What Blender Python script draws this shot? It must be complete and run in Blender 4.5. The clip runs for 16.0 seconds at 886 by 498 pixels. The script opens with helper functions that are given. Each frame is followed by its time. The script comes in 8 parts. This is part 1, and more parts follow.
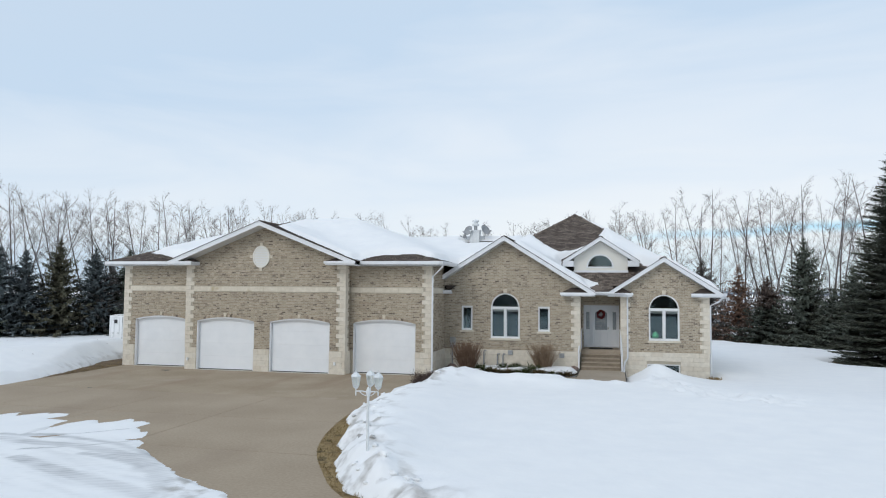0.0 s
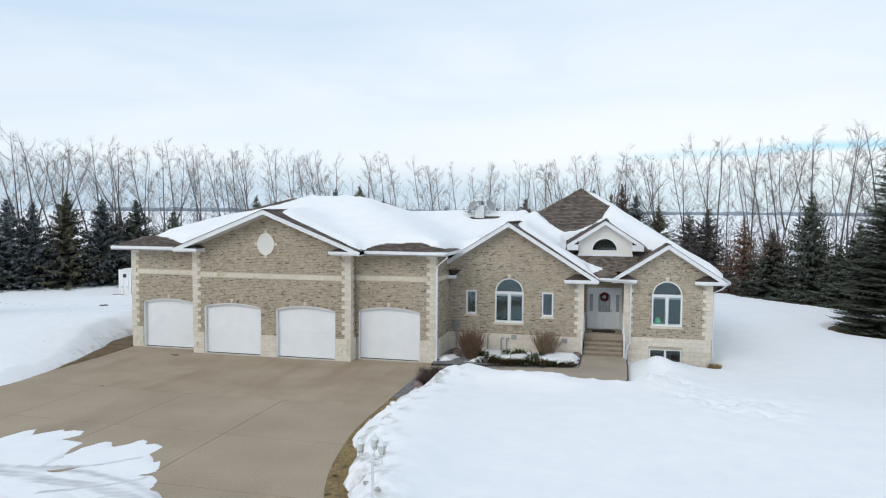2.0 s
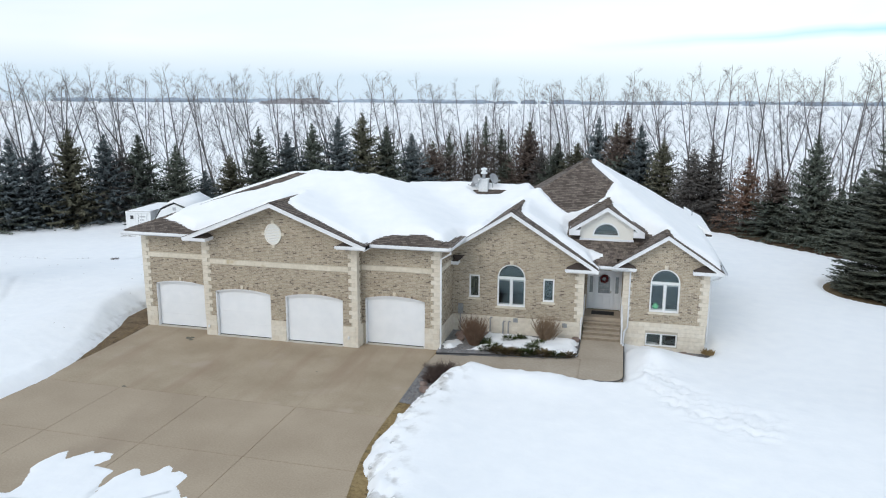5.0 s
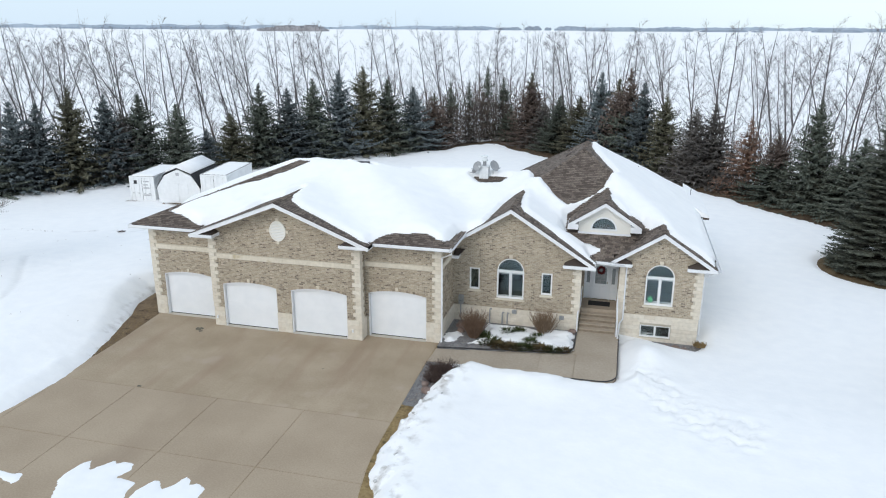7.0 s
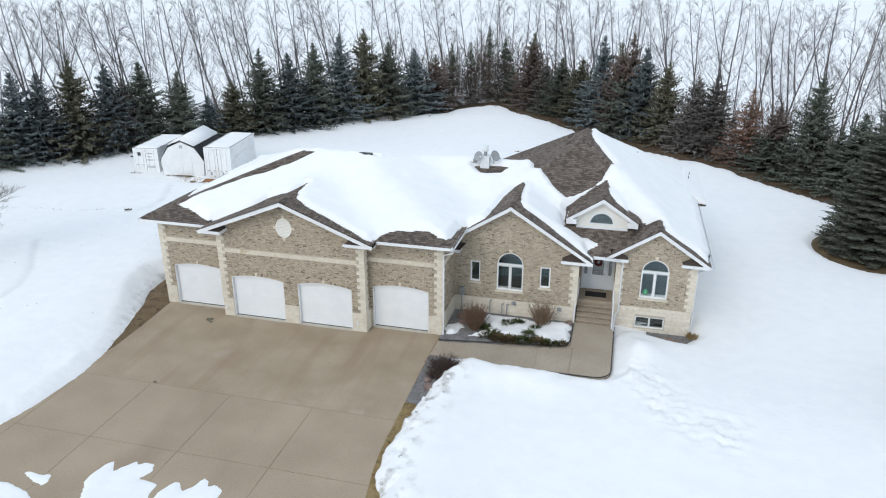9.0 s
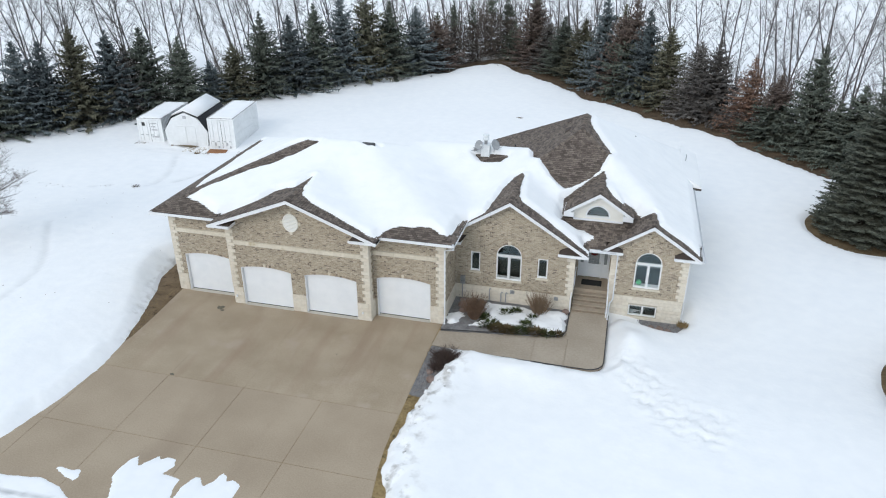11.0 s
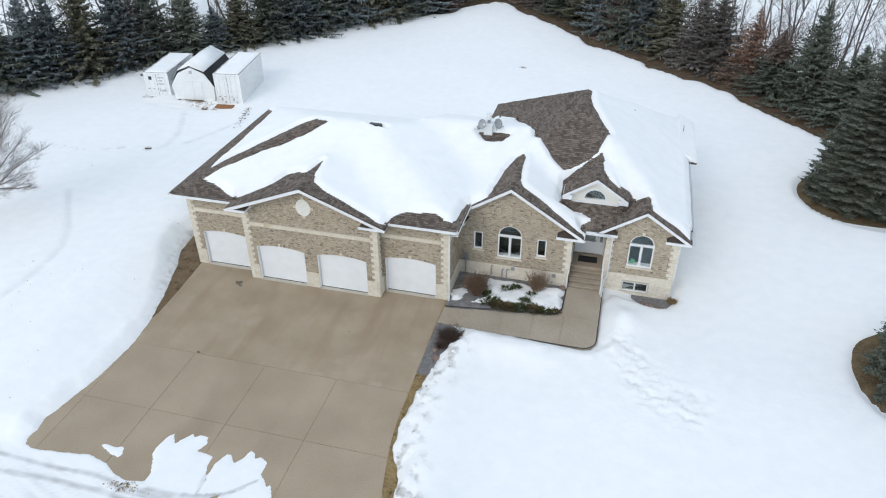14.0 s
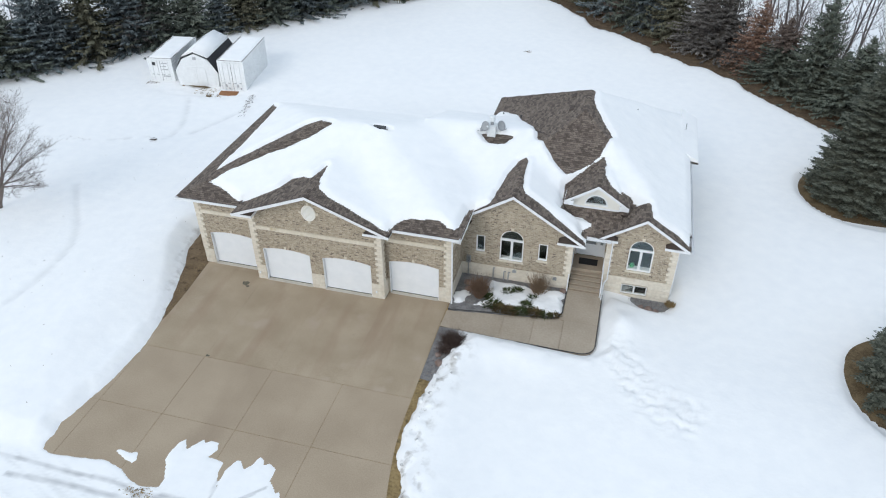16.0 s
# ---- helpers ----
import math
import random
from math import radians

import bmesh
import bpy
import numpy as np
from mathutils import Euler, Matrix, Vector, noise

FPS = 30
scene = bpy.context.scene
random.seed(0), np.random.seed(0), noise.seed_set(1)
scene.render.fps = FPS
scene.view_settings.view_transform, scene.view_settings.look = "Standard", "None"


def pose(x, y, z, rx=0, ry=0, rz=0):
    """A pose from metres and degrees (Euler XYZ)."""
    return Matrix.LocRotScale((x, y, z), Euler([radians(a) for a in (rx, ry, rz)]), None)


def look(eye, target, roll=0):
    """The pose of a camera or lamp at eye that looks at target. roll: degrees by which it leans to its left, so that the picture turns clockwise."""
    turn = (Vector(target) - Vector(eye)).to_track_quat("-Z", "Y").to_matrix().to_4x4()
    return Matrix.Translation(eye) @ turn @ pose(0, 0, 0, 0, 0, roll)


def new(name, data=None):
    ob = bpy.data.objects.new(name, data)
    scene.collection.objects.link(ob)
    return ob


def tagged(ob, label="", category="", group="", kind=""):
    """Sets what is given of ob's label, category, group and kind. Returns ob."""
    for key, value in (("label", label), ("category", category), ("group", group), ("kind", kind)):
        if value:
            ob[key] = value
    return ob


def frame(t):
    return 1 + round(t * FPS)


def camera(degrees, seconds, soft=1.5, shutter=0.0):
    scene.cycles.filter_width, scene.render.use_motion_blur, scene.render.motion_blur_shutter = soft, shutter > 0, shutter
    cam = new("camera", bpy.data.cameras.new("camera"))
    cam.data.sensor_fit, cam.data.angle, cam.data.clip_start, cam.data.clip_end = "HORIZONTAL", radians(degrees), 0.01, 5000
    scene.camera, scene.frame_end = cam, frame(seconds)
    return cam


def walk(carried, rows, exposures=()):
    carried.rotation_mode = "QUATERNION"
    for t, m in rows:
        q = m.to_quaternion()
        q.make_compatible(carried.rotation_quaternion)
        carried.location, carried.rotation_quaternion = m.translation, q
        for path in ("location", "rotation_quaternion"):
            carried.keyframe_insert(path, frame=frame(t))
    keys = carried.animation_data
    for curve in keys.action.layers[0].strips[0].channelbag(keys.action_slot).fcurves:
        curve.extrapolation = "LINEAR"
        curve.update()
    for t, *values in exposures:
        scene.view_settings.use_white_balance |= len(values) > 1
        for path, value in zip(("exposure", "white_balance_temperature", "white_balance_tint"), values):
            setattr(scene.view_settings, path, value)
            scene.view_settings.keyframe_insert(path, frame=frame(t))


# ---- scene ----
# camera: a drone that climbs almost straight up in front of the house and tips down
cam = camera(63.3, 16.0, soft=1.1)
PATH = [
    (0, (0.433, 0.551, 3.89), (-0.026, 2.494, 4.007), 0.5),
    (0.5, (0.459, 0.547, 4.672), (-0.011, 2.49, 4.734), 0.5),
    (1, (0.47, 0.557, 5.461), (-0.001, 2.501, 5.466), 0.47),
    (1.5, (0.48, 0.541, 6.258), (0.007, 2.484, 6.206), 0.42),
    (2, (0.491, 0.579, 7.075), (0.017, 2.519, 6.971), 0.4),
    (2.5, (0.502, 0.624, 7.876), (0.027, 2.562, 7.73), 0.37),
    (3, (0.533, 0.617, 8.646), (0.056, 2.549, 8.448), 0.33),
    (3.5, (0.503, 0.603, 9.48), (0.024, 2.528, 9.224), 0.3),
    (4, (0.45, 0.571, 10.256), (-0.027, 2.488, 9.949), 0.29),
    (6.5, (0.469, 0.515, 14.442), (0.002, 2.382, 13.895), 0.23),
    (7, (0.483, 0.538, 15.246), (0.018, 2.391, 14.655), 0.21),
    (7.5, (0.467, 0.483, 15.906), (0.004, 2.326, 15.282), 0.2),
    (8, (0.485, 0.464, 16.652), (0.023, 2.293, 15.989), 0.19),
    (8.5, (0.491, 0.435, 17.388), (0.032, 2.251, 16.686), 0.17),
    (9, (0.496, 0.425, 18.086), (0.04, 2.227, 17.348), 0.14),
    (11.5, (0.586, 0.284, 21.916), (0.143, 2.001, 20.99), -0.06),
    (12, (0.57, 0.196, 22.537), (0.13, 1.895, 21.578), -0.09),
    (12.5, (0.541, 0.124, 23.248), (0.105, 1.803, 22.252), -0.1),
    (13, (0.513, 0.105, 23.989), (0.082, 1.765, 22.959), -0.11),
    (13.5, (0.527, 0.121, 24.741), (0.099, 1.76, 23.679), -0.12),
    (14, (0.501, 0.145, 25.584), (0.078, 1.764, 24.489), -0.13),
    (14.5, (0.441, 0.286, 26.392), (0.017, 1.883, 25.265), -0.12),
    (15, (0.4, 0.496, 27.131), (-0.023, 2.074, 25.976), -0.1),
    (15.5, (0.352, 0.728, 27.7), (-0.067, 2.292, 26.526), -0.1),
    (16, (0.347, 0.92, 27.994), (-0.071, 2.479, 26.813), -0.1),
]
# the drone's camera brightens and warms as the sky leaves the picture
EXPOSURES = [(0, -0.10, 6520, 10), (2, 0.03, 6600, 10), (3.5, 0.09, 6580, 10), (7, 0.21, 6600, 10), (16, 0.16, 6600, 10)]
walk(cam, [(t, look(eye, target, roll)) for t, eye, target, roll in PATH], EXPOSURES)

# ---- world: a bright overcast sky with a thin gap of blue low over the fields ----
world = bpy.data.worlds.new("overcast_sky")
scene.world = world
world.use_nodes = True
wt = world.node_tree
wt.nodes.clear()


def wnode(kind, **values):
    n = wt.nodes.new(kind)
    for key, value in values.items():
        n.inputs[key].default_value = value
    return n


def wmath(op, a, b, clamp=False):
    n = wt.nodes.new("ShaderNodeMath")
    n.operation, n.use_clamp = op, clamp
    for i, v in enumerate((a, b)):
        if isinstance(v, (int, float)):
            n.inputs[i].default_value = v
        else:
            wt.links.new(v, n.inputs[i])
    return n.outputs[0]


def wramp(value, stops):
    n = wt.nodes.new("ShaderNodeValToRGB")
    wt.links.new(value, n.inputs[0])
    el = n.color_ramp.elements
    while len(el) < len(stops):
        el.new(0.5)
    for e, (p, c) in zip(el, stops):
        e.position, e.color = p, (*c, 1)
    return n.outputs[0]


def wmix(fac, a, b):
    n = wt.nodes.new("ShaderNodeMix")
    n.data_type = "RGBA"
    wt.links.new(fac, n.inputs[0])
    wt.links.new(a, n.inputs[6])
    wt.links.new(b, n.inputs[7])
    return n.outputs[2]


sky = wt.nodes.new("ShaderNodeTexSky")
sky.sky_type, sky.sun_disc = "NISHITA", False
SUN_ELEVATION, SUN_AZIMUTH = 33.0, 200.0
sky.sun_elevation, sky.sun_rotation = radians(SUN_ELEVATION), radians(SUN_AZIMUTH)
coord = wt.nodes.new("ShaderNodeTexCoord")
split = wt.nodes.new("ShaderNodeSeparateXYZ")
wt.links.new(coord.outputs["Generated"], split.inputs[0])
height = split.outputs[2]
# soft stretched cloud layers
squash = wt.nodes.new("ShaderNodeMapping")
squash.inputs["Scale"].default_value = (1.0, 1.0, 5.0)
wt.links.new(coord.outputs["Generated"], squash.inputs[0])
layers = wnode("ShaderNodeTexNoise", Scale=2.2, Detail=4.0, Roughness=0.55, Distortion=0.6)
wt.links.new(squash.outputs[0], layers.inputs["Vector"])
west = wmath("MULTIPLY", wmath("MAXIMUM", wmath("MULTIPLY", split.outputs[0], -1.0), 0.0), 0.32)
cover = wramp(wmath("ADD", wmath("ADD", wmath("MULTIPLY", height, 1.6), west), wmath("MULTIPLY", wmath("SUBTRACT", layers.outputs[0], 0.5), 0.55)),
              [(0.0, (0.86, 0.93, 1.0)), (0.16, (0.90, 0.95, 1.0)), (0.36, (0.80, 0.89, 0.99)), (0.62, (0.62, 0.77, 0.94)), (1.0, (0.66, 0.78, 0.92))])
# a band of pale blue haze right over the horizon
haze = wramp(wmath("ADD", split.outputs[0], 0.5), [(0.25, (0.60, 0.745, 0.89)), (0.8, (0.75, 0.88, 0.955))])
cover = wmix(wmath("MULTIPLY", wmath("SUBTRACT", 0.072, height), 24.0, clamp=True), cover, haze)
# the gap: a thin blue streak about five degrees above the horizon, to the north-east
wobble = wnode("ShaderNodeTexNoise", Scale=7.0, Detail=3.0)
wt.links.new(coord.outputs["Generated"], wobble.inputs["Vector"])
streak_height = wmath("ADD", wmath("MULTIPLY", split.outputs[0], 0.03), wmath("ADD", 0.0735, wmath("MULTIPLY", wmath("SUBTRACT", wobble.outputs[0], 0.5), 0.02)))
away = wmath("ABSOLUTE", wmath("SUBTRACT", height, streak_height), 0.0)
streak = wmath("SUBTRACT", 1.0, wmath("DIVIDE", away, 0.009), clamp=True)
side = wmath("MULTIPLY", wmath("ADD", split.outputs[0], 0.1), 2.6, clamp=True)
blue = wramp(height, [(0.0, (0.42, 0.78, 1.0)), (1.0, (0.42, 0.78, 1.0))])
clouds = wmix(wmath("MULTIPLY", wmath("MULTIPLY", streak, side), 0.9), cover, blue)
glow = wnode("ShaderNodeBackground", Strength=0.94)
wt.links.new(clouds, glow.inputs[0])
clear = wnode("ShaderNodeBackground", Strength=0.012)
wt.links.new(sky.outputs[0], clear.inputs[0])
both = wt.nodes.new("ShaderNodeAddShader")
wt.links.new(glow.outputs[0], both.inputs[0])
wt.links.new(clear.outputs[0], both.inputs[1])
wt.links.new(both.outputs[0], wt.nodes.new("ShaderNodeOutputWorld").inputs[0])

sun = new("sun", bpy.data.lights.new("sun", "SUN"))
sun.data.energy, sun.data.angle, sun.data.color = 0.88, radians(30), (1.0, 0.96, 0.9)
az, elv = radians(SUN_AZIMUTH), radians(SUN_ELEVATION)
sun_from = Vector((math.sin(az) * math.cos(elv), math.cos(az) * math.cos(elv), math.sin(elv)))
sun.matrix_world = look(sun_from * 100, (0, 0, 0))

# ---- materials ----
def shader(name):
    m = bpy.data.materials.new(name)
    m.use_nodes = True
    t = m.node_tree
    return m, t, t.nodes["Principled BSDF"]


def surface(name, dark, light, rough=0.8, scale=6.0, big=0.4, bump=0.3, bump_scale=60.0, bump_size=0.004, metal=0.0, spots=None, spec=0.3, streaks=None):
    """A surface with grain and larger stains between two colours, and fine relief; spots: (colour, scale, threshold) of wear."""
    m, t, p = shader(name)
    link, make = t.links.new, t.nodes.new
    c = make("ShaderNodeTexCoord")
    fine, wide = make("ShaderNodeTexNoise"), make("ShaderNodeTexNoise")
    fine.inputs["Scale"].default_value, fine.inputs["Detail"].default_value = scale, 6
    wide.inputs["Scale"].default_value, wide.inputs["Detail"].default_value = big, 4
    for n in (fine, wide):
        link(c.outputs["Object"], n.inputs["Vector"])
    add = make("ShaderNodeMath")
    add.operation = "ADD"
    link(fine.outputs[0], add.inputs[0])
    link(wide.outputs[0], add.inputs[1])
    ramp = make("ShaderNodeValToRGB")
    ramp.color_ramp.elements[0].position, ramp.color_ramp.elements[0].color = 0.38, (*dark, 1)
    ramp.color_ramp.elements[1].position, ramp.color_ramp.elements[1].color = 0.62, (*light, 1)
    half = make("ShaderNodeMath")
    half.operation = "MULTIPLY"
    half.inputs[1].default_value = 0.5
    link(add.outputs[0], half.inputs[0])
    link(half.outputs[0], ramp.inputs[0])
    colour = ramp.outputs[0]
    if spots:
        sc, ss, st = spots
        n = make("ShaderNodeTexNoise")
        n.inputs["Scale"].default_value, n.inputs["Detail"].default_value = ss, 5
        link(c.outputs["Object"], n.inputs["Vector"])
        r = make("ShaderNodeValToRGB")
        r.color_ramp.elements[0].position, r.color_ramp.elements[1].position = st, min(1.0, st + 0.12)
        link(n.outputs[0], r.inputs[0])
        mix = make("ShaderNodeMix")
        mix.data_type = "RGBA"
        link(r.outputs[0], mix.inputs[0])
        link(colour, mix.inputs[6])
        mix.inputs[7].default_value = (*sc, 1)
        colour = mix.outputs[2]
    if streaks:
        sc, size, st = streaks
        mp, n, r, mix = make("ShaderNodeMapping"), make("ShaderNodeTexNoise"), make("ShaderNodeValToRGB"), make("ShaderNodeMix")
        mp.inputs["Scale"].default_value = size
        n.inputs["Scale"].default_value, n.inputs["Detail"].default_value = 1.0, 6
        r.color_ramp.elements[0].position, r.color_ramp.elements[1].position = st, st + 0.2
        r.color_ramp.elements[1].color = (0.5, 0.5, 0.5, 1)
        mix.data_type = "RGBA"
        link(c.outputs["Object"], mp.inputs[0])
        link(mp.outputs[0], n.inputs["Vector"])
        link(n.outputs[0], r.inputs[0])
        link(r.outputs[0], mix.inputs[0])
        link(colour, mix.inputs[6])
        mix.inputs[7].default_value = (*sc, 1)
        colour = mix.outputs[2]
    link(colour, p.inputs["Base Color"])
    p.inputs["Roughness"].default_value, p.inputs["Metallic"].default_value = rough, metal
    p.inputs["Specular IOR Level"].default_value = spec
    if bump:
        b, n = make("ShaderNodeBump"), make("ShaderNodeTexNoise")
        n.inputs["Scale"].default_value, n.inputs["Detail"].default_value = bump_scale, 4
        link(c.outputs["Object"], n.inputs["Vector"])
        b.inputs["Strength"].default_value, b.inputs["Distance"].default_value = bump, bump_size
        link(n.outputs[0], b.inputs["Height"])
        link(b.outputs[0], p.inputs["Normal"])
    return m


def pieces(name, palette, rough=0.85, source="island", grain=0.25, scale=25.0):
    """A surface whose single pieces take their colours from a palette of (share, colour)."""
    m, t, p = shader(name)
    link, make = t.links.new, t.nodes.new
    if source == "island":
        rnd = make("ShaderNodeNewGeometry").outputs["Random Per Island"]
    else:
        rnd = make("ShaderNodeObjectInfo").outputs["Random"]
    ramp = make("ShaderNodeValToRGB")
    ramp.color_ramp.interpolation = "CONSTANT"
    el = ramp.color_ramp.elements
    while len(el) < len(palette):
        el.new(0.5)
    at = 0.0
    for e, (share, colour) in zip(el, palette):
        e.position, e.color = at, (*colour, 1)
        at += share
    link(rnd, ramp.inputs[0])
    c, n = make("ShaderNodeTexCoord"), make("ShaderNodeTexNoise")
    n.inputs["Scale"].default_value, n.inputs["Detail"].default_value = scale, 5
    link(c.outputs["Object"], n.inputs["Vector"])
    r = make("ShaderNodeMapRange")
    r.inputs[1].default_value, r.inputs[2].default_value = 0.3, 0.7
    r.inputs[3].default_value, r.inputs[4].default_value = 1 - grain, 1 + grain
    link(n.outputs[0], r.inputs[0])
    mul = make("ShaderNodeMix")
    mul.data_type, mul.blend_type = "RGBA", "MULTIPLY"
    mul.inputs[0].default_value = 1.0
    link(ramp.outputs[0], mul.inputs[6])
    link(r.outputs[0], mul.inputs[7])
    link(mul.outputs[2], p.inputs["Base Color"])
    p.inputs["Roughness"].default_value = rough
    p.inputs["Specular IOR Level"].default_value = 0.25
    b = make("ShaderNodeBump")
    b.inputs["Strength"].default_value, b.inputs["Distance"].default_value = 0.4, 0.004
    link(n.outputs[0], b.inputs["Height"])
    link(b.outputs[0], p.inputs["Normal"])
    return m


BRICKS = [(0.30, (0.408, 0.340, 0.256)), (0.22, (0.452, 0.383, 0.292)), (0.20, (0.358, 0.296, 0.224)), (0.13, (0.500, 0.428, 0.332)), (0.10, (0.285, 0.232, 0.180)), (0.05, (0.185, 0.148, 0.118))]
SHINGLES = [(0.28, (0.138, 0.111, 0.093)), (0.26, (0.164, 0.132, 0.110)), (0.22, (0.098, 0.079, 0.067)), (0.24, (0.196, 0.160, 0.134))]
STONES = [(0.4, (0.695, 0.635, 0.535)), (0.3, (0.715, 0.66, 0.565)), (0.3, (0.67, 0.605, 0.505))]
M = {}
M["brick"] = pieces("brown_brick", BRICKS)
M["brick_single"] = pieces("brown_brick_single", BRICKS, source="object")
M["mortar"] = surface("mortar", (0.45, 0.405, 0.325), (0.55, 0.50, 0.41), scale=30, bump=0.4)
M["stone"] = pieces("limestone", STONES, source="object", grain=0.08, scale=6)
M["stone_plain"] = surface("limestone_trim", (0.60, 0.54, 0.44), (0.72, 0.66, 0.55), scale=8, big=0.8, spots=((0.50, 0.42, 0.28), 1.6, 0.64))
M["shingle"] = pieces("brown_asphalt_shingle", SHINGLES, rough=0.95, grain=0.35, scale=14)
M["shingle_single"] = pieces("brown_asphalt_shingle_single", SHINGLES, rough=0.95, source="object", grain=0.35, scale=14)
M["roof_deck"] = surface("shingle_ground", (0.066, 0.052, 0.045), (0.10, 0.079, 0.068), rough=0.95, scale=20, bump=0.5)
M["white_metal"] = surface("white_painted_metal", (0.74, 0.75, 0.77), (0.82, 0.83, 0.84), rough=0.45, scale=3, big=0.7, bump=0.05, spots=((0.55, 0.55, 0.55), 3.0, 0.72))
M["white_door"] = surface("white_garage_door", (0.79, 0.81, 0.83), (0.84, 0.855, 0.87), rough=0.5, scale=2, big=0.5, bump=0.08, bump_scale=25)
M["soffit"] = surface("white_soffit", (0.64, 0.65, 0.66), (0.72, 0.73, 0.74), rough=0.6, scale=4, bump=0.1)
M["stucco"] = surface("cream_stucco", (0.76, 0.74, 0.68), (0.82, 0.80, 0.745), scale=40, bump=0.5, bump_scale=90)
M["vinyl"] = surface("white_vinyl_frame", (0.76, 0.77, 0.77), (0.82, 0.83, 0.83), rough=0.4, scale=5, bump=0.03)
M["door_paint"] = surface("grey_white_door_paint", (0.82, 0.86, 0.90), (0.87, 0.90, 0.93), rough=0.45, scale=3, bump=0.05)
M["concrete"] = surface("tan_concrete", (0.334, 0.260, 0.184), (0.415, 0.330, 0.239), rough=0.85, scale=15.0, big=0.35, bump=0.3, bump_scale=60, streaks=((0.285, 0.215, 0.155), (0.5, 0.22, 1.0), 0.56))
M["concrete_apron"] = surface("weathered_tan_concrete", (0.320, 0.249, 0.170), (0.421, 0.337, 0.242), rough=0.85, scale=14.0, big=0.5, bump=0.3, bump_scale=60, spots=((0.405, 0.322, 0.240), 0.7, 0.58), streaks=((0.286, 0.196, 0.134), (0.95, 0.12, 1.0), 0.52))
M["concrete_walk"] = surface("grey_tan_concrete", (0.352, 0.290, 0.222), (0.425, 0.356, 0.280), rough=0.85, scale=9.0, big=0.6, bump=0.35, bump_scale=40)
M["sill_concrete"] = surface("pale_concrete_sill", (0.46, 0.42, 0.35), (0.56, 0.52, 0.45), rough=0.85, scale=5.0, big=0.6, bump=0.3, bump_scale=40)
M["oil"] = surface("oil_darkened_concrete", (0.085, 0.078, 0.058), (0.17, 0.148, 0.108), rough=0.7, scale=9, big=3)
M["riser"] = surface("brown_grey_riser", (0.23, 0.186, 0.138), (0.33, 0.272, 0.205), rough=0.9, scale=6)
# dirt in the slab joints; also colours the shade strip in the gutters
M["joint"] = surface("joint_dirt_and_gutter_shade", (0.085, 0.07, 0.055), (0.13, 0.108, 0.085), rough=0.95, scale=9)
M["dead_grass"] = surface("dead_grass", (0.195, 0.133, 0.060), (0.385, 0.278, 0.136), rough=0.95, scale=7, big=1.2, bump=0.8, bump_scale=50, bump_size=0.02, spots=((0.05, 0.04, 0.02), 2.5, 0.58))
M["gravel"] = surface("grey_gravel", (0.14, 0.135, 0.135), (0.31, 0.30, 0.295), rough=0.9, scale=30, big=3, bump=1.0, bump_scale=45, bump_size=0.03)
M["pebble"] = pieces("grey_pebble", [(0.4, (0.19, 0.185, 0.185)), (0.3, (0.27, 0.262, 0.26)), (0.2, (0.12, 0.115, 0.115)), (0.1, (0.30, 0.23, 0.20))])
M["bare_soil"] = surface("bare_brown_soil", (0.130, 0.088, 0.052), (0.225, 0.158, 0.098), rough=0.95, scale=9, big=1.3, bump=0.9, bump_scale=30, bump_size=0.03, spots=((0.07, 0.046, 0.028), 2.0, 0.56))
M["needle_litter"] = surface("brown_needle_litter", (0.070, 0.047, 0.030), (0.150, 0.103, 0.062), rough=0.95, scale=12, big=1.5, bump=0.8, bump_scale=40, bump_size=0.03)
M["soil"] = surface("brown_mulch", (0.095, 0.066, 0.036), (0.185, 0.132, 0.072), rough=0.95, scale=12, big=1.5, bump=0.8, bump_scale=40, bump_size=0.02)
# the dimness of the rooms is put into this near-black colour
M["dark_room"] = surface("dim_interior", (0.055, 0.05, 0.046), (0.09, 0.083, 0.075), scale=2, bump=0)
M["blind"] = surface("pale_window_blind", (0.42, 0.43, 0.42), (0.52, 0.53, 0.52), scale=2, bump=0)
M["leaded"] = surface("grey_leaded_glass", (0.20, 0.23, 0.25), (0.34, 0.38, 0.40), rough=0.15, scale=14, big=3, bump=0.1, spec=0.6)
M["rubber"] = surface("black_rubber_mat", (0.018, 0.018, 0.019), (0.034, 0.034, 0.036), rough=0.9, scale=40)
M["wreath"] = surface("red_wreath", (0.055, 0.006, 0.008), (0.19, 0.018, 0.020), rough=0.7, scale=40, bump=0.8)
M["green"] = surface("green_ornament", (0.05, 0.30, 0.12), (0.10, 0.45, 0.20), rough=0.5, scale=8)
M["steel"] = surface("galvanised_steel", (0.32, 0.33, 0.34), (0.45, 0.46, 0.47), rough=0.45, metal=0.7, scale=6, bump=0.05)
M["dish"] = surface("grey_dish_paint", (0.30, 0.31, 0.32), (0.38, 0.39, 0.40), rough=0.5, scale=4, bump=0.03)
M["dark_metal"] = surface("dark_metal", (0.03, 0.03, 0.032), (0.06, 0.06, 0.062), rough=0.5, scale=6, bump=0.05)
M["brass"] = surface("brushed_nickel", (0.45, 0.44, 0.40), (0.6, 0.58, 0.54), rough=0.3, metal=1.0, scale=8, bump=0)
M["lamp_paint"] = surface("chalky_white_lamp_paint", (0.66, 0.68, 0.69), (0.78, 0.80, 0.80), rough=0.5, scale=12, big=2, bump=0.1)
M["container"] = surface("worn_white_container_paint", (0.77, 0.78, 0.78), (0.85, 0.86, 0.86), rough=0.6, scale=3, big=0.5, bump=0.15, bump_scale=12, spots=((0.22, 0.13, 0.075), 2.4, 0.70))
